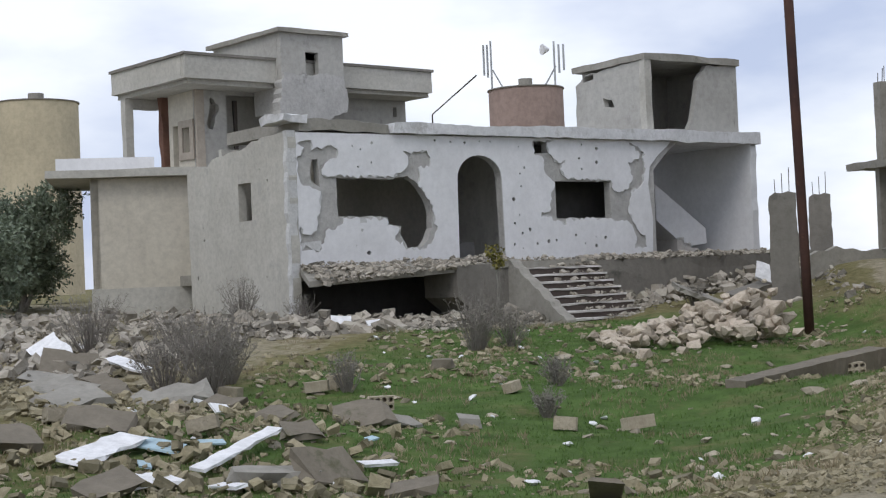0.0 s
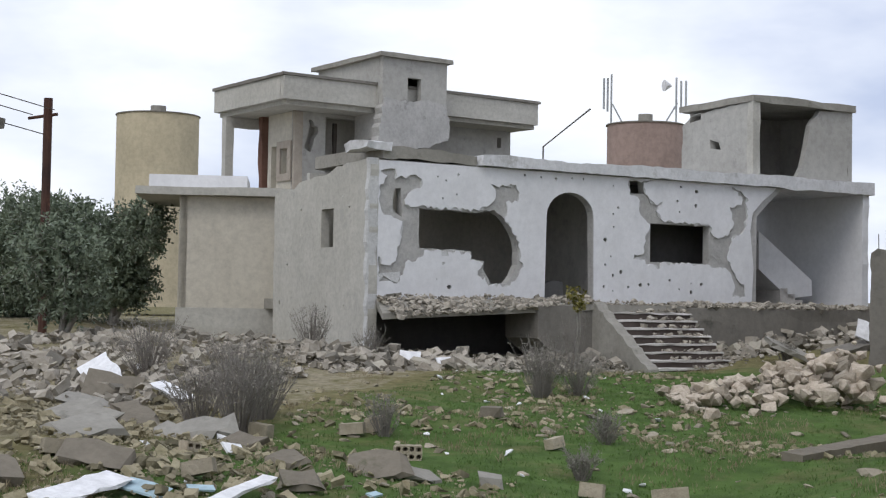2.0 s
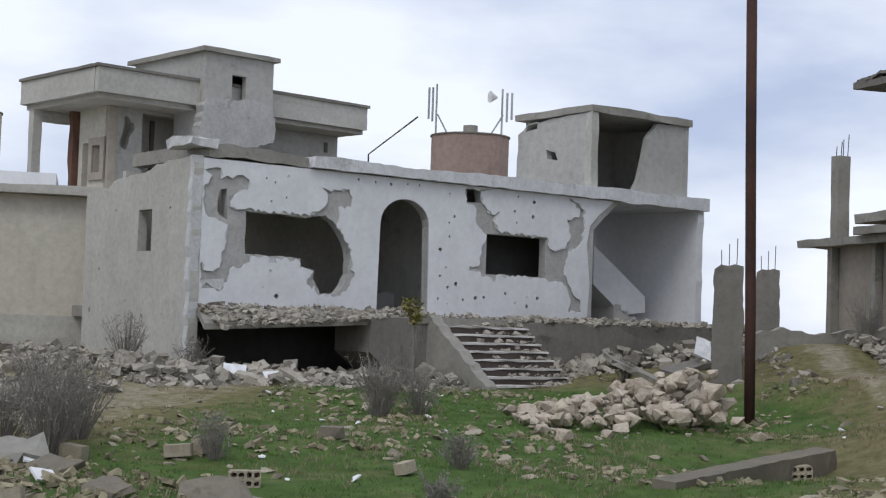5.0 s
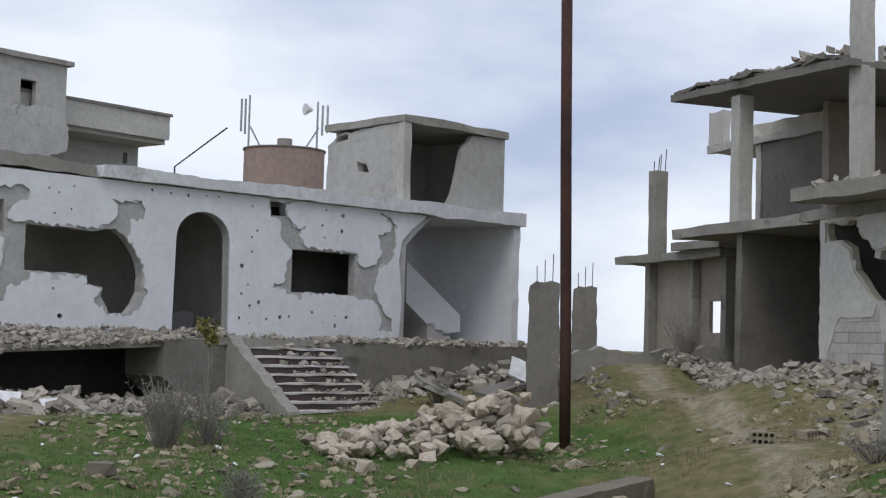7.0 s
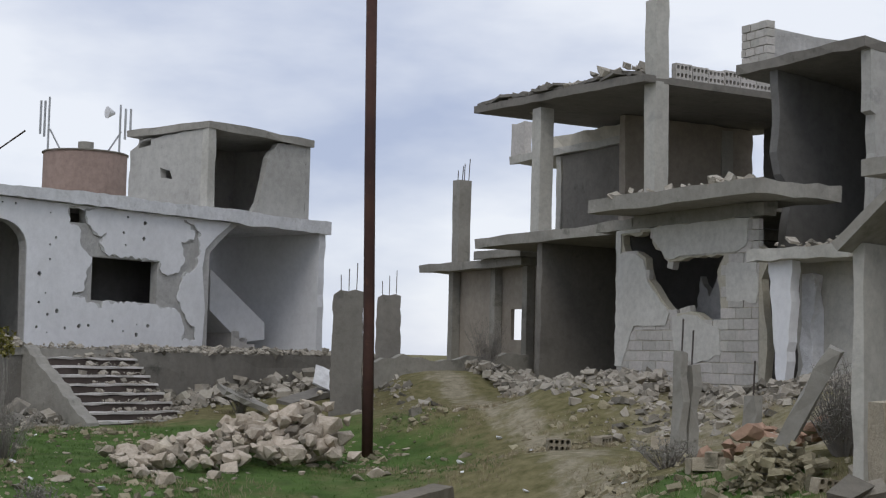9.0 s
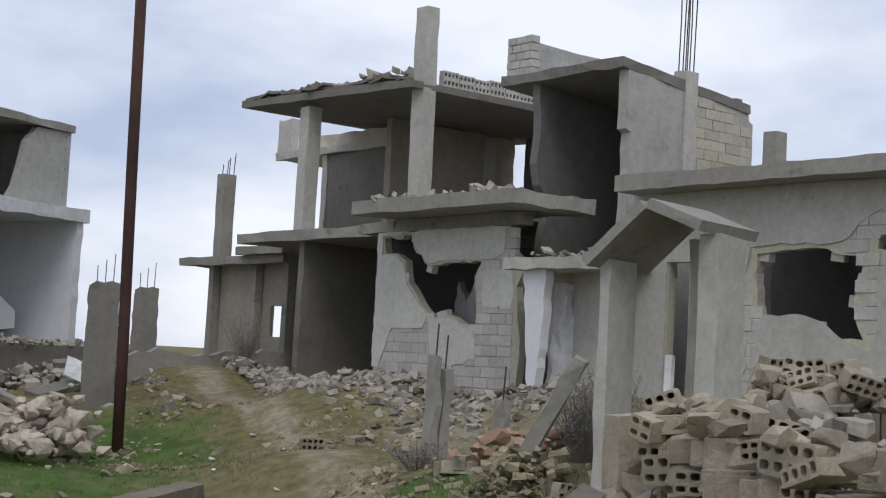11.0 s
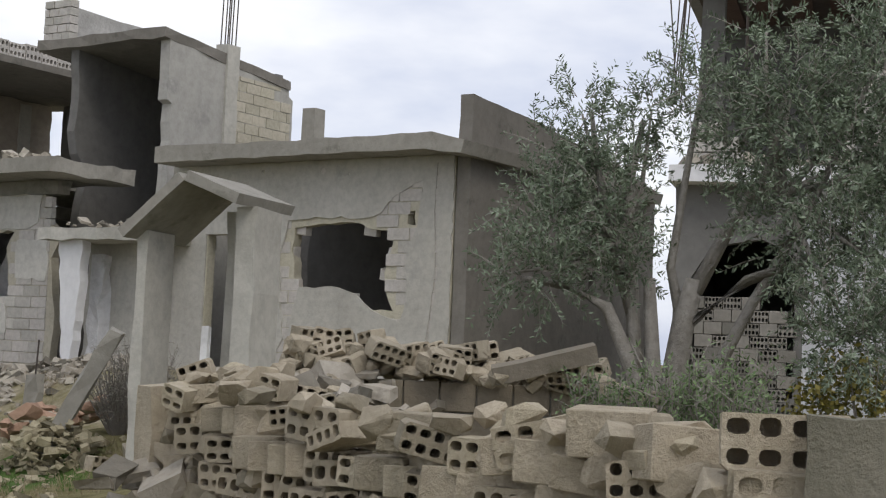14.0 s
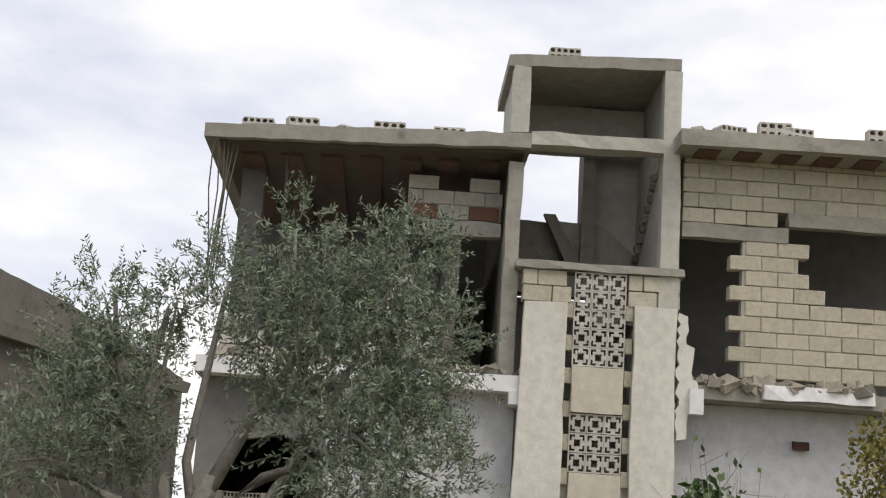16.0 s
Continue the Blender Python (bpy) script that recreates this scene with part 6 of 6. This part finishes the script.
for x, y, t in ((-7.3, 16.25, 10), (-7.03, 16.42, 80), (-8.79, 15.04, 30), (-8.27, 15.6, -20), (-8.42, 11.07, 50), (-6.72, 11.13, 15), (-7.49, 12.45, 70), (0.0, 19.15, 12), (2.97, 17.04, 10), (3.22, 16.84, 60), (3.07, 17.14, -30), (3.75, 15.03, 20), (4.05, 14.83, 80), (4.35, 14.92, 10), (-5.86, 14.55, 30),
                (-4.54, 16.44, 70), (2.02, 22.35, 10), (2.93, 23.34, 50), (3.41, 21.83, -20), (-2.56, 13.62, 40), (-3.34, 13.59, 10)):
    loose_block(pose(x, y, g0(x, y) + 0.0, rr_.choice((0, 90, 80)), rr_.uniform(-12, 12), t) @ Matrix.Diagonal((0.92, 0.95, 0.92, 1)), HB, rr_, "hollow concrete block lying on the ground", "fallen hollow blocks")

# ---- collapsed garden wall, near ----
W1 = frame_at(2.46, 9.39, 0.052, 175.5)
near_wall = thing("garden_wall", W1, "collapsed garden wall of hollow concrete blocks", "wall")
b = bmesh.new()
panel(b, jag([(0.15, 0.0), (5.2, 0.0), (5.2, 1.12), (3.4, 1.1), (2.2, 1.02), (1.0, 1.05), (0.15, 1.0)], 0.04, 0.2, 3), [], 0.10, 0.2)
part("core", b, M_HOLLOW, near_wall, "crumbling mortar core")
rw = random.Random(21)
WALLROCK = [rock_mesh("wall_rock_mesh", M_HOLLOW, 140 + k, 0.85) for k in range(8)]


def wall_piece(name, x, y, z, tilt, turn, scale=1.0, kind=None):
    """A block or a broken lump of the wall, its holes to the front."""
    me = kind or rw.choice(HB + WALLROCK + WALLROCK + TANB[:2])
    o = new(name, me)
    o.parent = near_wall
    t = Matrix.Translation((x, y, z)) @ pose(0, 0, 0, rw.uniform(-6, 6), tilt, turn)
    if me in TANB:
        t = t @ Matrix.Diagonal((0.26 * scale, 0.16, 0.15 * scale, 1))
    elif me in HB:
        t = t @ Matrix.Diagonal((scale * 0.78, 1, scale * 0.74, 1))
    else:
        t = t @ Matrix.Translation((0.12, 0.08, 0.08)) @ Matrix.Diagonal((0.25 * scale, 0.22, 0.2 * scale, 1))
    o.matrix_local = t
    return o


TANB = [unit_block("tan_block_mesh", M_HOLLOW, 70 + k) for k in range(3)]
for j in range(8):
    x = 0.18 + 0.12 * (j % 2)
    while x < 5.05:
        top = 0.145 * j
        if top < 1.0 + 0.12 * math.sin(x * 2.1) + (0.08 if x > 3 else 0.0):
            wall_piece("wall_block", x, rw.uniform(-0.07, 0.0), top + rw.uniform(-0.015, 0.015), rw.uniform(-7, 7), rw.uniform(22, 52), rw.uniform(0.85, 1.1), rw.choice(HB + TANB + TANB + WALLROCK[:4]))
        x += rw.uniform(0.15, 0.2)
b = bmesh.new()
box(b, -0.06, 0.17, -0.06, 0.24, 0.0, 1.24, wobble=0.02, cuts=5, rnd=random.Random(4))
part("end_post", b, M_HOLLOW, near_wall, "worn concrete end post")
for k in range(64):
    x = rw.uniform(0.2, 4.5) if k > 26 else rw.uniform(0.3, 1.9)
    wall_piece("fallen_block", x, 0.05 + rw.gauss(0, 0.1), 1.06 + 0.05 * math.sin(x * 2.1) + rw.random() * (0.16 if x < 2 else 0.06), rw.uniform(-24, 24), rw.uniform(5, 85), rw.uniform(0.6, 0.95))
for x, z, c, d, kind in ((4.68, 1.16, 0, -34, HB[0]), (4.74, 0.98, 0, -34, HB[0]), (3.9, 1.14, 0, -22, TANB[0]), (3.5, 1.05, -12, -20, HB[0]), (4.36, 1.1, 4, -60, TANB[1]), (2.6, 1.06, 0, -12, TANB[2]), (1.75, 1.06, 3, 0, HB[0])):
    wall_piece("top_block", x, -0.03, z, c, -d + 14, 1.28 if x > 4.0 else 1.15, kind)
# plastered stretch beside it
W0 = frame_at(2.78, 4.56, 0.072, 132.5)
pw = thing("plastered_wall", W0, "rough mossy plastered garden wall", "wall")
b = bmesh.new()
panel(b, jag([(0.16, 0), (4.0, 0), (4.0, 1.30), (2.4, 1.31), (1.1, 1.33), (0.16, 1.33)], 0.012, 0.12, 6), [], 0, 0.18)
part("body", b, surface("mossy_plaster", (0.24, 0.225, 0.175), (0.14, 0.135, 0.095), (0.33, 0.31, 0.25), 3.0, 22, bump=1.0, spots=0.35, spot_col=(0.12, 0.12, 0.075)), pw)
slab_thing("metal_strip", 3.4, 4.13, 1.45, (0.24, 0.03, 0.008), (0, 3, -35), M_CHIP, "white metal strip lying on the wall top", "strip", seed=91)

# ---- block wall further back with tumbled blocks ----
W2 = frame_at(3.96, 10.78, 0.252, 122.5)
back_wall = thing("block_garden_wall", W2, "brown block garden wall topped with tumbled blocks", "wall")
M_BROWN = surface("brown_block", (0.27, 0.235, 0.175), None, None, 2.0, 12, bump=0.5, random=0.25)
BROWN = [unit_block("brown_block_mesh", M_BROWN, 60 + k) for k in range(3)]
b = bmesh.new()
box(b, 0, 2.7, 0.03, 0.17, 0, 1.05)
part("mortar", b, M_MORTAR, back_wall)
blockwork(back_wall, I4, 0, 2.7, 0.0, 1.1, 0.0, 0.2, lambda x, z: True, BROWN, 4, 0.26, 0.22)
for k in range(125):
    x = 2.3 * rw.random() ** 1.1 - 0.1
    o = new("fallen_block", rw.choice(HB + WALLROCK[:5]))
    o.parent = back_wall
    t = Matrix.Translation((x, 0.1 + rw.gauss(0, 0.14), 1.08 + rw.random() * 0.26 * max(0.15, 1 - x / 2.6))) @ pose(0, 0, 0, rw.uniform(-25, 25), rw.uniform(-20, 20), rw.uniform(-60, 60))
    o.matrix_local = t @ (Matrix.Diagonal((0.32, 0.18, 0.18, 1)) if o.data in BLK else Matrix.Diagonal((0.7, 0.9, 0.68, 1)) if o.data in HB else Matrix.Diagonal((0.2, 0.2, 0.17, 1)))
# heap joining the two walls
for k in range(120):
    t = rw.random()
    x, y = 2.69 + 1.45 * t + rw.gauss(0, 0.2), 9.14 + 1.6 * t + rw.gauss(0, 0.22)
    loose = rw.choice(HB[1:3] + WALLROCK)
    o = new("heaped_block", loose)
    z = 0.85 + 0.5 * t + rw.random() * 0.28
    o.matrix_world = pose(x, y, z - 0.25, rw.uniform(-40, 40), rw.uniform(-40, 40), rw.uniform(0, 360)) @ (Matrix.Diagonal((0.7, 0.9, 0.7, 1)) if loose in HB else Matrix.Diagonal((0.21, 0.21, 0.18, 1)))
    tagged(o, "broken concrete block in the garden wall heap", "block", "garden wall heap")


def heap_core(r):
    t = r.random()
    x, y = 2.69 + 1.5 * t + r.gauss(0, 0.28), 9.04 + 1.7 * t + r.gauss(0, 0.3)
    return x, y, g0(x, y) + r.random() * (0.5 + 0.5 * t)


rubble("heap_rubble", "broken block rubble filling the collapsed wall", 1300, heap_core, (0.06, 0.24), M_RUBBLE, 12)
slab_thing("fallen_lintel", 5.32, 9.59, 1.45, (0.72, 0.16, 0.12), (10, -15, -32), M_BEAM, "dark concrete lintel fallen across the wall", "lintel", seed=92)

# ---- vegetation ----
def leaf_mesh(name, leaves, mat):
    """Many small pointed leaves: rows of place, direction, normal-ish, length, width."""
    verts, faces = [], []
    for p, d, s, l, w in leaves:
        b = len(verts)
        mid = p + d * (l * 0.5)
        verts += [tuple(p), tuple(mid + s * w), tuple(p + d * l), tuple(mid - s * w)]
        faces.append((b, b + 1, b + 2, b + 3))
    me = bpy.data.meshes.new(name)
    me.from_pydata(verts, [], faces)
    me.materials.append(mat)
    return new(name, me)


def unit(r):
    v = Vector((r.gauss(0, 1), r.gauss(0, 1), r.gauss(0, 1)))
    return v.normalized()


def shoots(clumps, per, r, length=0.34, leaf=0.058, width=0.0085, up=0.35, pairs=12):
    """Leafy shoots that fill ball-shaped clumps unevenly; returns the leaves and the twigs."""
    leaves, twigs = [], []
    for x, y, z, rad in clumps:
        c = Vector((x, y, z))
        for _ in range(int(per * r.uniform(0.55, 1.45) * (rad / 0.4) ** 2)):
            o = unit(r) * rad * r.random() ** 0.45
            start = c + Vector((o.x, o.y, o.z * 1.05))
            d = (o.normalized() * 0.8 + unit(r) * 0.7 + Vector((0, 0, up if o.z > -0.1 else -0.35))).normalized()
            l = length * r.uniform(0.5, 1.25)
            bend = Vector((0, 0, -0.25)) * r.random()
            pts = [start, start + d * l * 0.5, start + (d + bend).normalized() * l]
            twigs.append(pts)
            for k in range(pairs):
                f = (k + 0.6) / pairs
                p = start.lerp(pts[2], f)
                for sgn in (-1, 1):
                    side = d.cross(unit(r)).normalized()
                    ld = (d * 0.55 + side * 0.8).normalized()
                    leaves.append((p, ld, ld.cross(unit(r)).normalized(), leaf * r.uniform(0.7, 1.25), width * r.uniform(0.7, 1.2)))
    return leaves, twigs


def twig_mesh(bm, twigs, radius):
    for pts in twigs:
        tube(bm, pts, [radius, radius * 0.7, radius * 0.3], 3)


def limbs(bm, paths):
    for pts, r0, r1 in paths:
        n = len(pts)
        tube(bm, pts, [r0 + (r1 - r0) * i / (n - 1) for i in range(n)], 7)


def olive(name, base, label, trunk, clumps, per, seed, mat, **kw):
    t = thing(name, pose(*base), label, "tree")
    inv = Matrix.Translation(base).inverted()
    r = random.Random(seed)
    bm = bmesh.new()
    limbs(bm, trunk)
    bm.transform(inv)
    part("trunk", bm, M_BARK, t, smooth=True)
    leaves, twigs = shoots(clumps, per, r, **kw)
    bm = bmesh.new()
    twig_mesh(bm, twigs[::2], 0.006)
    bm.transform(inv)
    part("branchwork", bm, M_BARK, t)
    o = leaf_mesh("crown", leaves, mat)
    o.data.transform(inv)
    o.parent = t
    return t


def reach(start, clumps, r):
    """Limbs from the fork to each clump."""
    out = []
    s = Vector(start)
    for x, y, z, rad in clumps:
        e = Vector((x, y, z))
        m = s.lerp(e, 0.5) + unit(r) * 0.12
        out.append(([tuple(s), tuple(m), tuple(e)], 0.035, 0.01))
    return out


R_CLUMPS = [(7.7, 10.18, 4.29, 0.26), (7.86, 10.04, 3.72, 0.42), (8.58, 9.76, 4.13, 0.36), (8.11, 9.82, 3.17, 0.60), (7.72, 10.43, 3.41, 0.33), (8.64, 9.56, 3.39, 0.42), (8.15, 9.5, 2.46, 0.58), (7.92, 9.99, 2.65, 0.40),
            (8.63, 9.28, 2.31, 0.36), (7.96, 9.41, 1.83, 0.42), (8.34, 9.3, 1.71, 0.32), (7.52, 10.73, 3.85, 0.28), (8.3, 9.69, 3.75, 0.3), (8.45, 9.49, 2.9, 0.4)]
L_CLUMPS = [(6.79, 11.44, 3.64, 0.26), (6.63, 11.55, 3.20, 0.34), (6.88, 11.37, 3.17, 0.30), (6.49, 11.39, 2.68, 0.38), (6.82, 11.17, 2.73, 0.36), (6.03, 11.33, 2.22, 0.22), (6.29, 11.17, 2.25, 0.26), (6.99, 11.17, 2.41, 0.30),
            (7.44, 11.33, 3.73, 0.24), (7.33, 11.42, 3.38, 0.28)]
rv = random.Random(4)
trunk_r = [([(7.43, 10.9, 0.65), (7.39, 10.85, 1.35), (7.43, 10.78, 1.9), (7.49, 10.72, 2.25)], 0.13, 0.08), ([(7.49, 10.72, 2.15), (7.69, 10.54, 2.7), (7.85, 10.29, 3.15), (7.9, 10.14, 3.75)], 0.07, 0.025),
           ([(7.43, 10.78, 1.85), (7.76, 10.39, 2.25), (8.1, 9.99, 2.45), (8.4, 9.69, 2.35)], 0.06, 0.02), ([(7.43, 10.8, 1.85), (7.37, 10.9, 2.35), (7.43, 10.8, 3.15), (7.51, 10.74, 3.85)], 0.05, 0.02),
           ([(7.41, 10.85, 0.95), (7.66, 10.59, 1.55), (7.81, 10.39, 2.05), (8.05, 9.99, 2.85), (8.3, 9.79, 3.55)], 0.07, 0.02), ([(7.33, 10.95, 0.65), (7.26, 10.95, 1.45), (7.23, 11.0, 2.25)], 0.10, 0.05)]
olive("olive_tree", (7.43, 10.9, 0.7), "grey-green olive tree with several slanting trunks", trunk_r + reach((7.9, 10.14, 2.95), R_CLUMPS[:10], rv), R_CLUMPS, 145, 31, M_OLIVE)
trunk_l = [([(7.16, 11.0, 0.65), (7.11, 11.0, 1.45), (6.91, 11.15, 2.0), (6.56, 11.25, 2.15), (6.16, 11.31, 2.2)], 0.09, 0.02), ([(7.11, 11.0, 1.45), (7.16, 11.15, 2.25), (7.21, 11.3, 3.05), (7.41, 11.4, 3.65)], 0.07, 0.025),
           ([(7.13, 11.1, 1.95), (6.96, 11.3, 2.75), (6.86, 11.4, 3.65)], 0.05, 0.02)]
olive("olive_tree", (7.16, 11.0, 0.7), "smaller leaning olive tree beside the gable wall", trunk_l + reach((7.01, 11.2, 2.55), L_CLUMPS, rv), L_CLUMPS, 130, 32, M_OLIVE)


def ball_clumps(cx, cy, cz, rx, rz, n, rad, seed):
    r = random.Random(seed)
    return [(cx + r.gauss(0, 0.5) * rx, cy + r.gauss(0, 0.5) * rx, cz + r.uniform(-1, 1) * rz, rad * r.uniform(0.7, 1.2)) for _ in range(n)]


for k, (x, y, z, rx, rz, n, rad) in enumerate(((-21.7, 33.0, 2.7, 1.3, 1.2, 20, 0.5), (-24.2, 33.5, 2.6, 1.4, 1.1, 18, 0.55), (-18.9, 26.6, 2.0, 0.9, 0.6, 12, 0.45), (-27.0, 36.0, 2.3, 2.0, 0.9, 18, 0.7))):
    b0 = (x, y, ground_z(x, y) - 0.1)
    cl = ball_clumps(x, y, z, rx, rz, n, rad, 50 + k)
    olive("olive_tree", b0, "dark bushy olive tree at the yard edge", [([b0, (x + 0.1, y, b0[2] + 0.7), (x, y + 0.1, z)], 0.12, 0.05), ([b0, (x + 0.35, y, b0[2] + 0.6), (x + 0.5, y, z)], 0.08, 0.04)] + reach((x, y, z - 0.6), cl[::3], rv), cl, 60, 60 + k, M_OLIVEF,
          length=0.5, leaf=0.14, width=0.03, pairs=7)


def shrub(name, x, y, height, spread, label, stems, seed, leaf_mat, leafy=10, leaf=0.035, width=0.007, lean=0.5, wood=None):
    """Many thin upright stems from one root, with sparse small leaves."""
    z = ground_z(x, y)
    t = thing(name, pose(x, y, z), label, "shrub")
    r = random.Random(seed)
    bm, leaves = bmesh.new(), []
    for _ in range(stems):
        a = r.uniform(0, 6.28)
        out = Vector((math.cos(a), math.sin(a), 0)) * spread * r.random() ** 0.7
        h = height * r.uniform(0.5, 1.05)
        p0 = Vector((out.x * 0.2, out.y * 0.2, -0.03))
        p1 = Vector((out.x * 0.6, out.y * 0.6, h * 0.55)) + unit(r) * 0.03
        p2 = Vector((out.x, out.y, h)) + unit(r) * 0.05
        tube(bm, [p0, p1, p2], [0.007, 0.005, 0.002], 3)
        for _ in range(3):
            f = r.uniform(0.35, 0.95)
            q = p1.lerp(p2, max(0, f * 2 - 1)) if f > 0.5 else p0.lerp(p1, f * 2)
            e = q + (unit(r) + Vector((0, 0, 0.6))).normalized() * height * 0.2
            tube(bm, [q, q.lerp(e, 0.5) + unit(r) * 0.01, e], [0.004, 0.003, 0.001], 3)
            for k in range(leafy // 3):
                ld = unit(r)
                leaves.append((q.lerp(e, r.random()), ld, ld.cross(unit(r)).normalized(), leaf * r.uniform(0.6, 1.3), width))
        for k in range(leafy):
            p = p1.lerp(p2, r.random()) if r.random() < 0.7 else p0.lerp(p1, r.uniform(0.4, 1))
            ld = (unit(r) + Vector((0, 0, 0.7))).normalized()
            leaves.append((p, ld, ld.cross(unit(r)).normalized(), leaf * r.uniform(0.6, 1.3), width))
    part("branchwork", bm, wood or M_TWIG, t)
    o = leaf_mesh("foliage", leaves, leaf_mat)
    o.parent = t
    return t


def broadleaf(name, x, y, clumps, label, seed, mat, leaf=0.1, count=150):
    t = thing(name, pose(x, y, ground_z(x, y)), label, "shrub")
    r = random.Random(seed)
    inv = Matrix.Translation((x, y, ground_z(x, y))).inverted()
    leaves, bm = [], bmesh.new()
    for cx, cy, cz, rad in clumps:
        tube(bm, [(x, y, ground_z(x, y) - 0.05), ((x + cx) / 2 + 0.06, (y + cy) / 2, cz * 0.6), (cx, cy, cz)], [0.03, 0.02, 0.008], 5)
        for _ in range(count):
            p = Vector((cx, cy, cz)) + unit(r) * rad * r.random() ** 0.5
            ld = (unit(r) + Vector((0, 0, -0.2))).normalized()
            leaves.append((p, ld, ld.cross(unit(r)).normalized(), leaf * r.uniform(0.6, 1.3), leaf * 0.3))
    bm.transform(inv)
    part("branchwork", bm, M_BARK, t)
    o = leaf_mesh("foliage", leaves, mat)
    o.data.transform(inv)
    o.parent = t


M_SAGE = foliage("sage_green_leaves", (0.08, 0.125, 0.05), (0.22, 0.30, 0.15), 0.8)
DRY = "leafless grey-brown dry shrub in the grass"
for k, (x, y, h, s, n) in enumerate(((-6.25, 22.1, 1.0, 0.62, 105), (-5.75, 22.7, 0.7, 0.6, 60), (-8.48, 15.53, 1.16, 0.61, 110), (-9.17, 15.72, 0.96, 0.6, 80), (-8.65, 16.58, 1.06, 0.59, 90), (-12.79, 20.28, 1.01, 0.81, 90), (-11.23, 20.61, 0.8, 0.7, 70), (-3.96, 17.4, 0.44, 0.31, 50), (-3.64, 14.85, 0.39, 0.29, 50),
                                     (-6.73, 16.36, 0.56, 0.31, 40), (-11.97, 25.22, 1.02, 0.51, 60), (-10.6, 25.03, 0.7, 0.4, 50), (-3.18, 30.48, 0.51, 0.36, 50), (4.36, 16.22, 0.85, 0.5, 110), (4.76, 16.72, 0.9, 0.55, 110), (2.98, 18.44, 0.3, 0.5, 60), (4.65, 14.72, 0.5, 0.4, 60), (1.8, 32.9, 1.19, 0.46, 60))):
    shrub("dry_shrub", x, y, h, s, DRY, n, 200 + k, M_SHRUB)
shrub("dry_shrub", -7.05, 27.4, 1.35, 0.45, DRY, 26, 231, M_SHRUB, 4)
broadleaf("green_sapling", -7.05, 27.35, [(-7.05, 27.3, 1.62, 0.22), (-6.95, 27.3, 1.42, 0.16)], "small sapling with fresh yellow-green top leaves", 305, M_YEL, 0.09, 110)
for k, (x, y, h, s) in enumerate(((4.68, 7.62, 0.95, 0.32), (4.93, 7.42, 0.9, 0.3), (5.28, 7.82, 1.0, 0.4), (4.53, 7.92, 0.9, 0.3))):
    shrub("rosemary_bush", x + 0.12, y, h + 0.2, s * 0.85, "upright grey-green bush growing behind the wall", 120, 240 + k, M_SAGE, 34, 0.04, 0.006)


broadleaf("fig_bush", 10.0, 8.3, [(10.5, 8.0, 2.3, 0.24), (10.45, 8.1, 2.0, 0.3), (10.3, 8.4, 1.74, 0.32), (9.98, 8.86, 1.85, 0.28), (9.8, 9.05, 1.6, 0.24), (10.6, 7.85, 1.72, 0.34), (10.1, 8.55, 1.5, 0.34)], "broad-leaved green bush before the white wall", 301, M_FIG, 0.11, 170)
broadleaf("yellowing_bush", 7.99, 9.29, [(7.9, 9.34, 1.45, 0.3), (8.14, 9.29, 1.25, 0.3), (7.7, 9.49, 1.3, 0.25)], "yellow-green bush under the olive", 302, M_YEL, 0.06, 320)
broadleaf("yellowing_bush", 11.1, 6.75, [(11.2, 6.75, 2.85, 0.28), (11.15, 6.8, 2.5, 0.34), (11.3, 6.6, 2.3, 0.36), (11.05, 6.9, 2.15, 0.3)], "dense yellow-green bush beside the wall", 303, M_YEL, 0.06, 420)
shrub("bare_shrub", 9.98, 7.37, 1.95, 0.45, "thin bare branching shrub before the white wall", 26, 304, M_FIG, 5, 0.07, 0.02)

# grass: blades and straw on the lawn
def tufts(name, label, count, where, hmin, hmax, mat, seed):
    r = random.Random(seed)
    leaves = []
    made = 0
    while made < count:
        p = where(r)
        if p is None:
            continue
        x, y = p
        z = ground_z(x, y)
        for _ in range(5):
            d = (Vector((0, 0, 1)) + unit(r) * 0.55).normalized()
            leaves.append((Vector((x + r.gauss(0, 0.025), y + r.gauss(0, 0.025), z - 0.005)), d, d.cross(unit(r)).normalized(), r.uniform(hmin, hmax), 0.004))
        made += 1
    tagged(leaf_mesh(name, leaves, mat), label, "grass", kind="stuff")


def green_spot(r):
    x, y = r.uniform(-10, 4.5), 7.0 + 21 * r.random() ** 1.1
    g, bare = grass_cover(x, y)
    return (x, y) if g * (0.55 + 0.9 * noise.noise((x * 0.8, y * 0.8, 2.0))) > bare * 0.8 + 0.12 else None


tufts("grass_blades", "short fresh green grass", 11000, green_spot, 0.02, 0.07, M_GRASSB, 401)


def dry_spot(r):
    x, y = r.uniform(-10, 5.5), 7 + 24 * r.random()
    return (x, y) if noise.noise((x * 0.6, y * 0.6, 9.0)) > 0.12 else None


tufts("dry_grass", "tufts of straw-coloured dry grass", 4500, dry_spot, 0.04, 0.12, M_STRAW, 402)
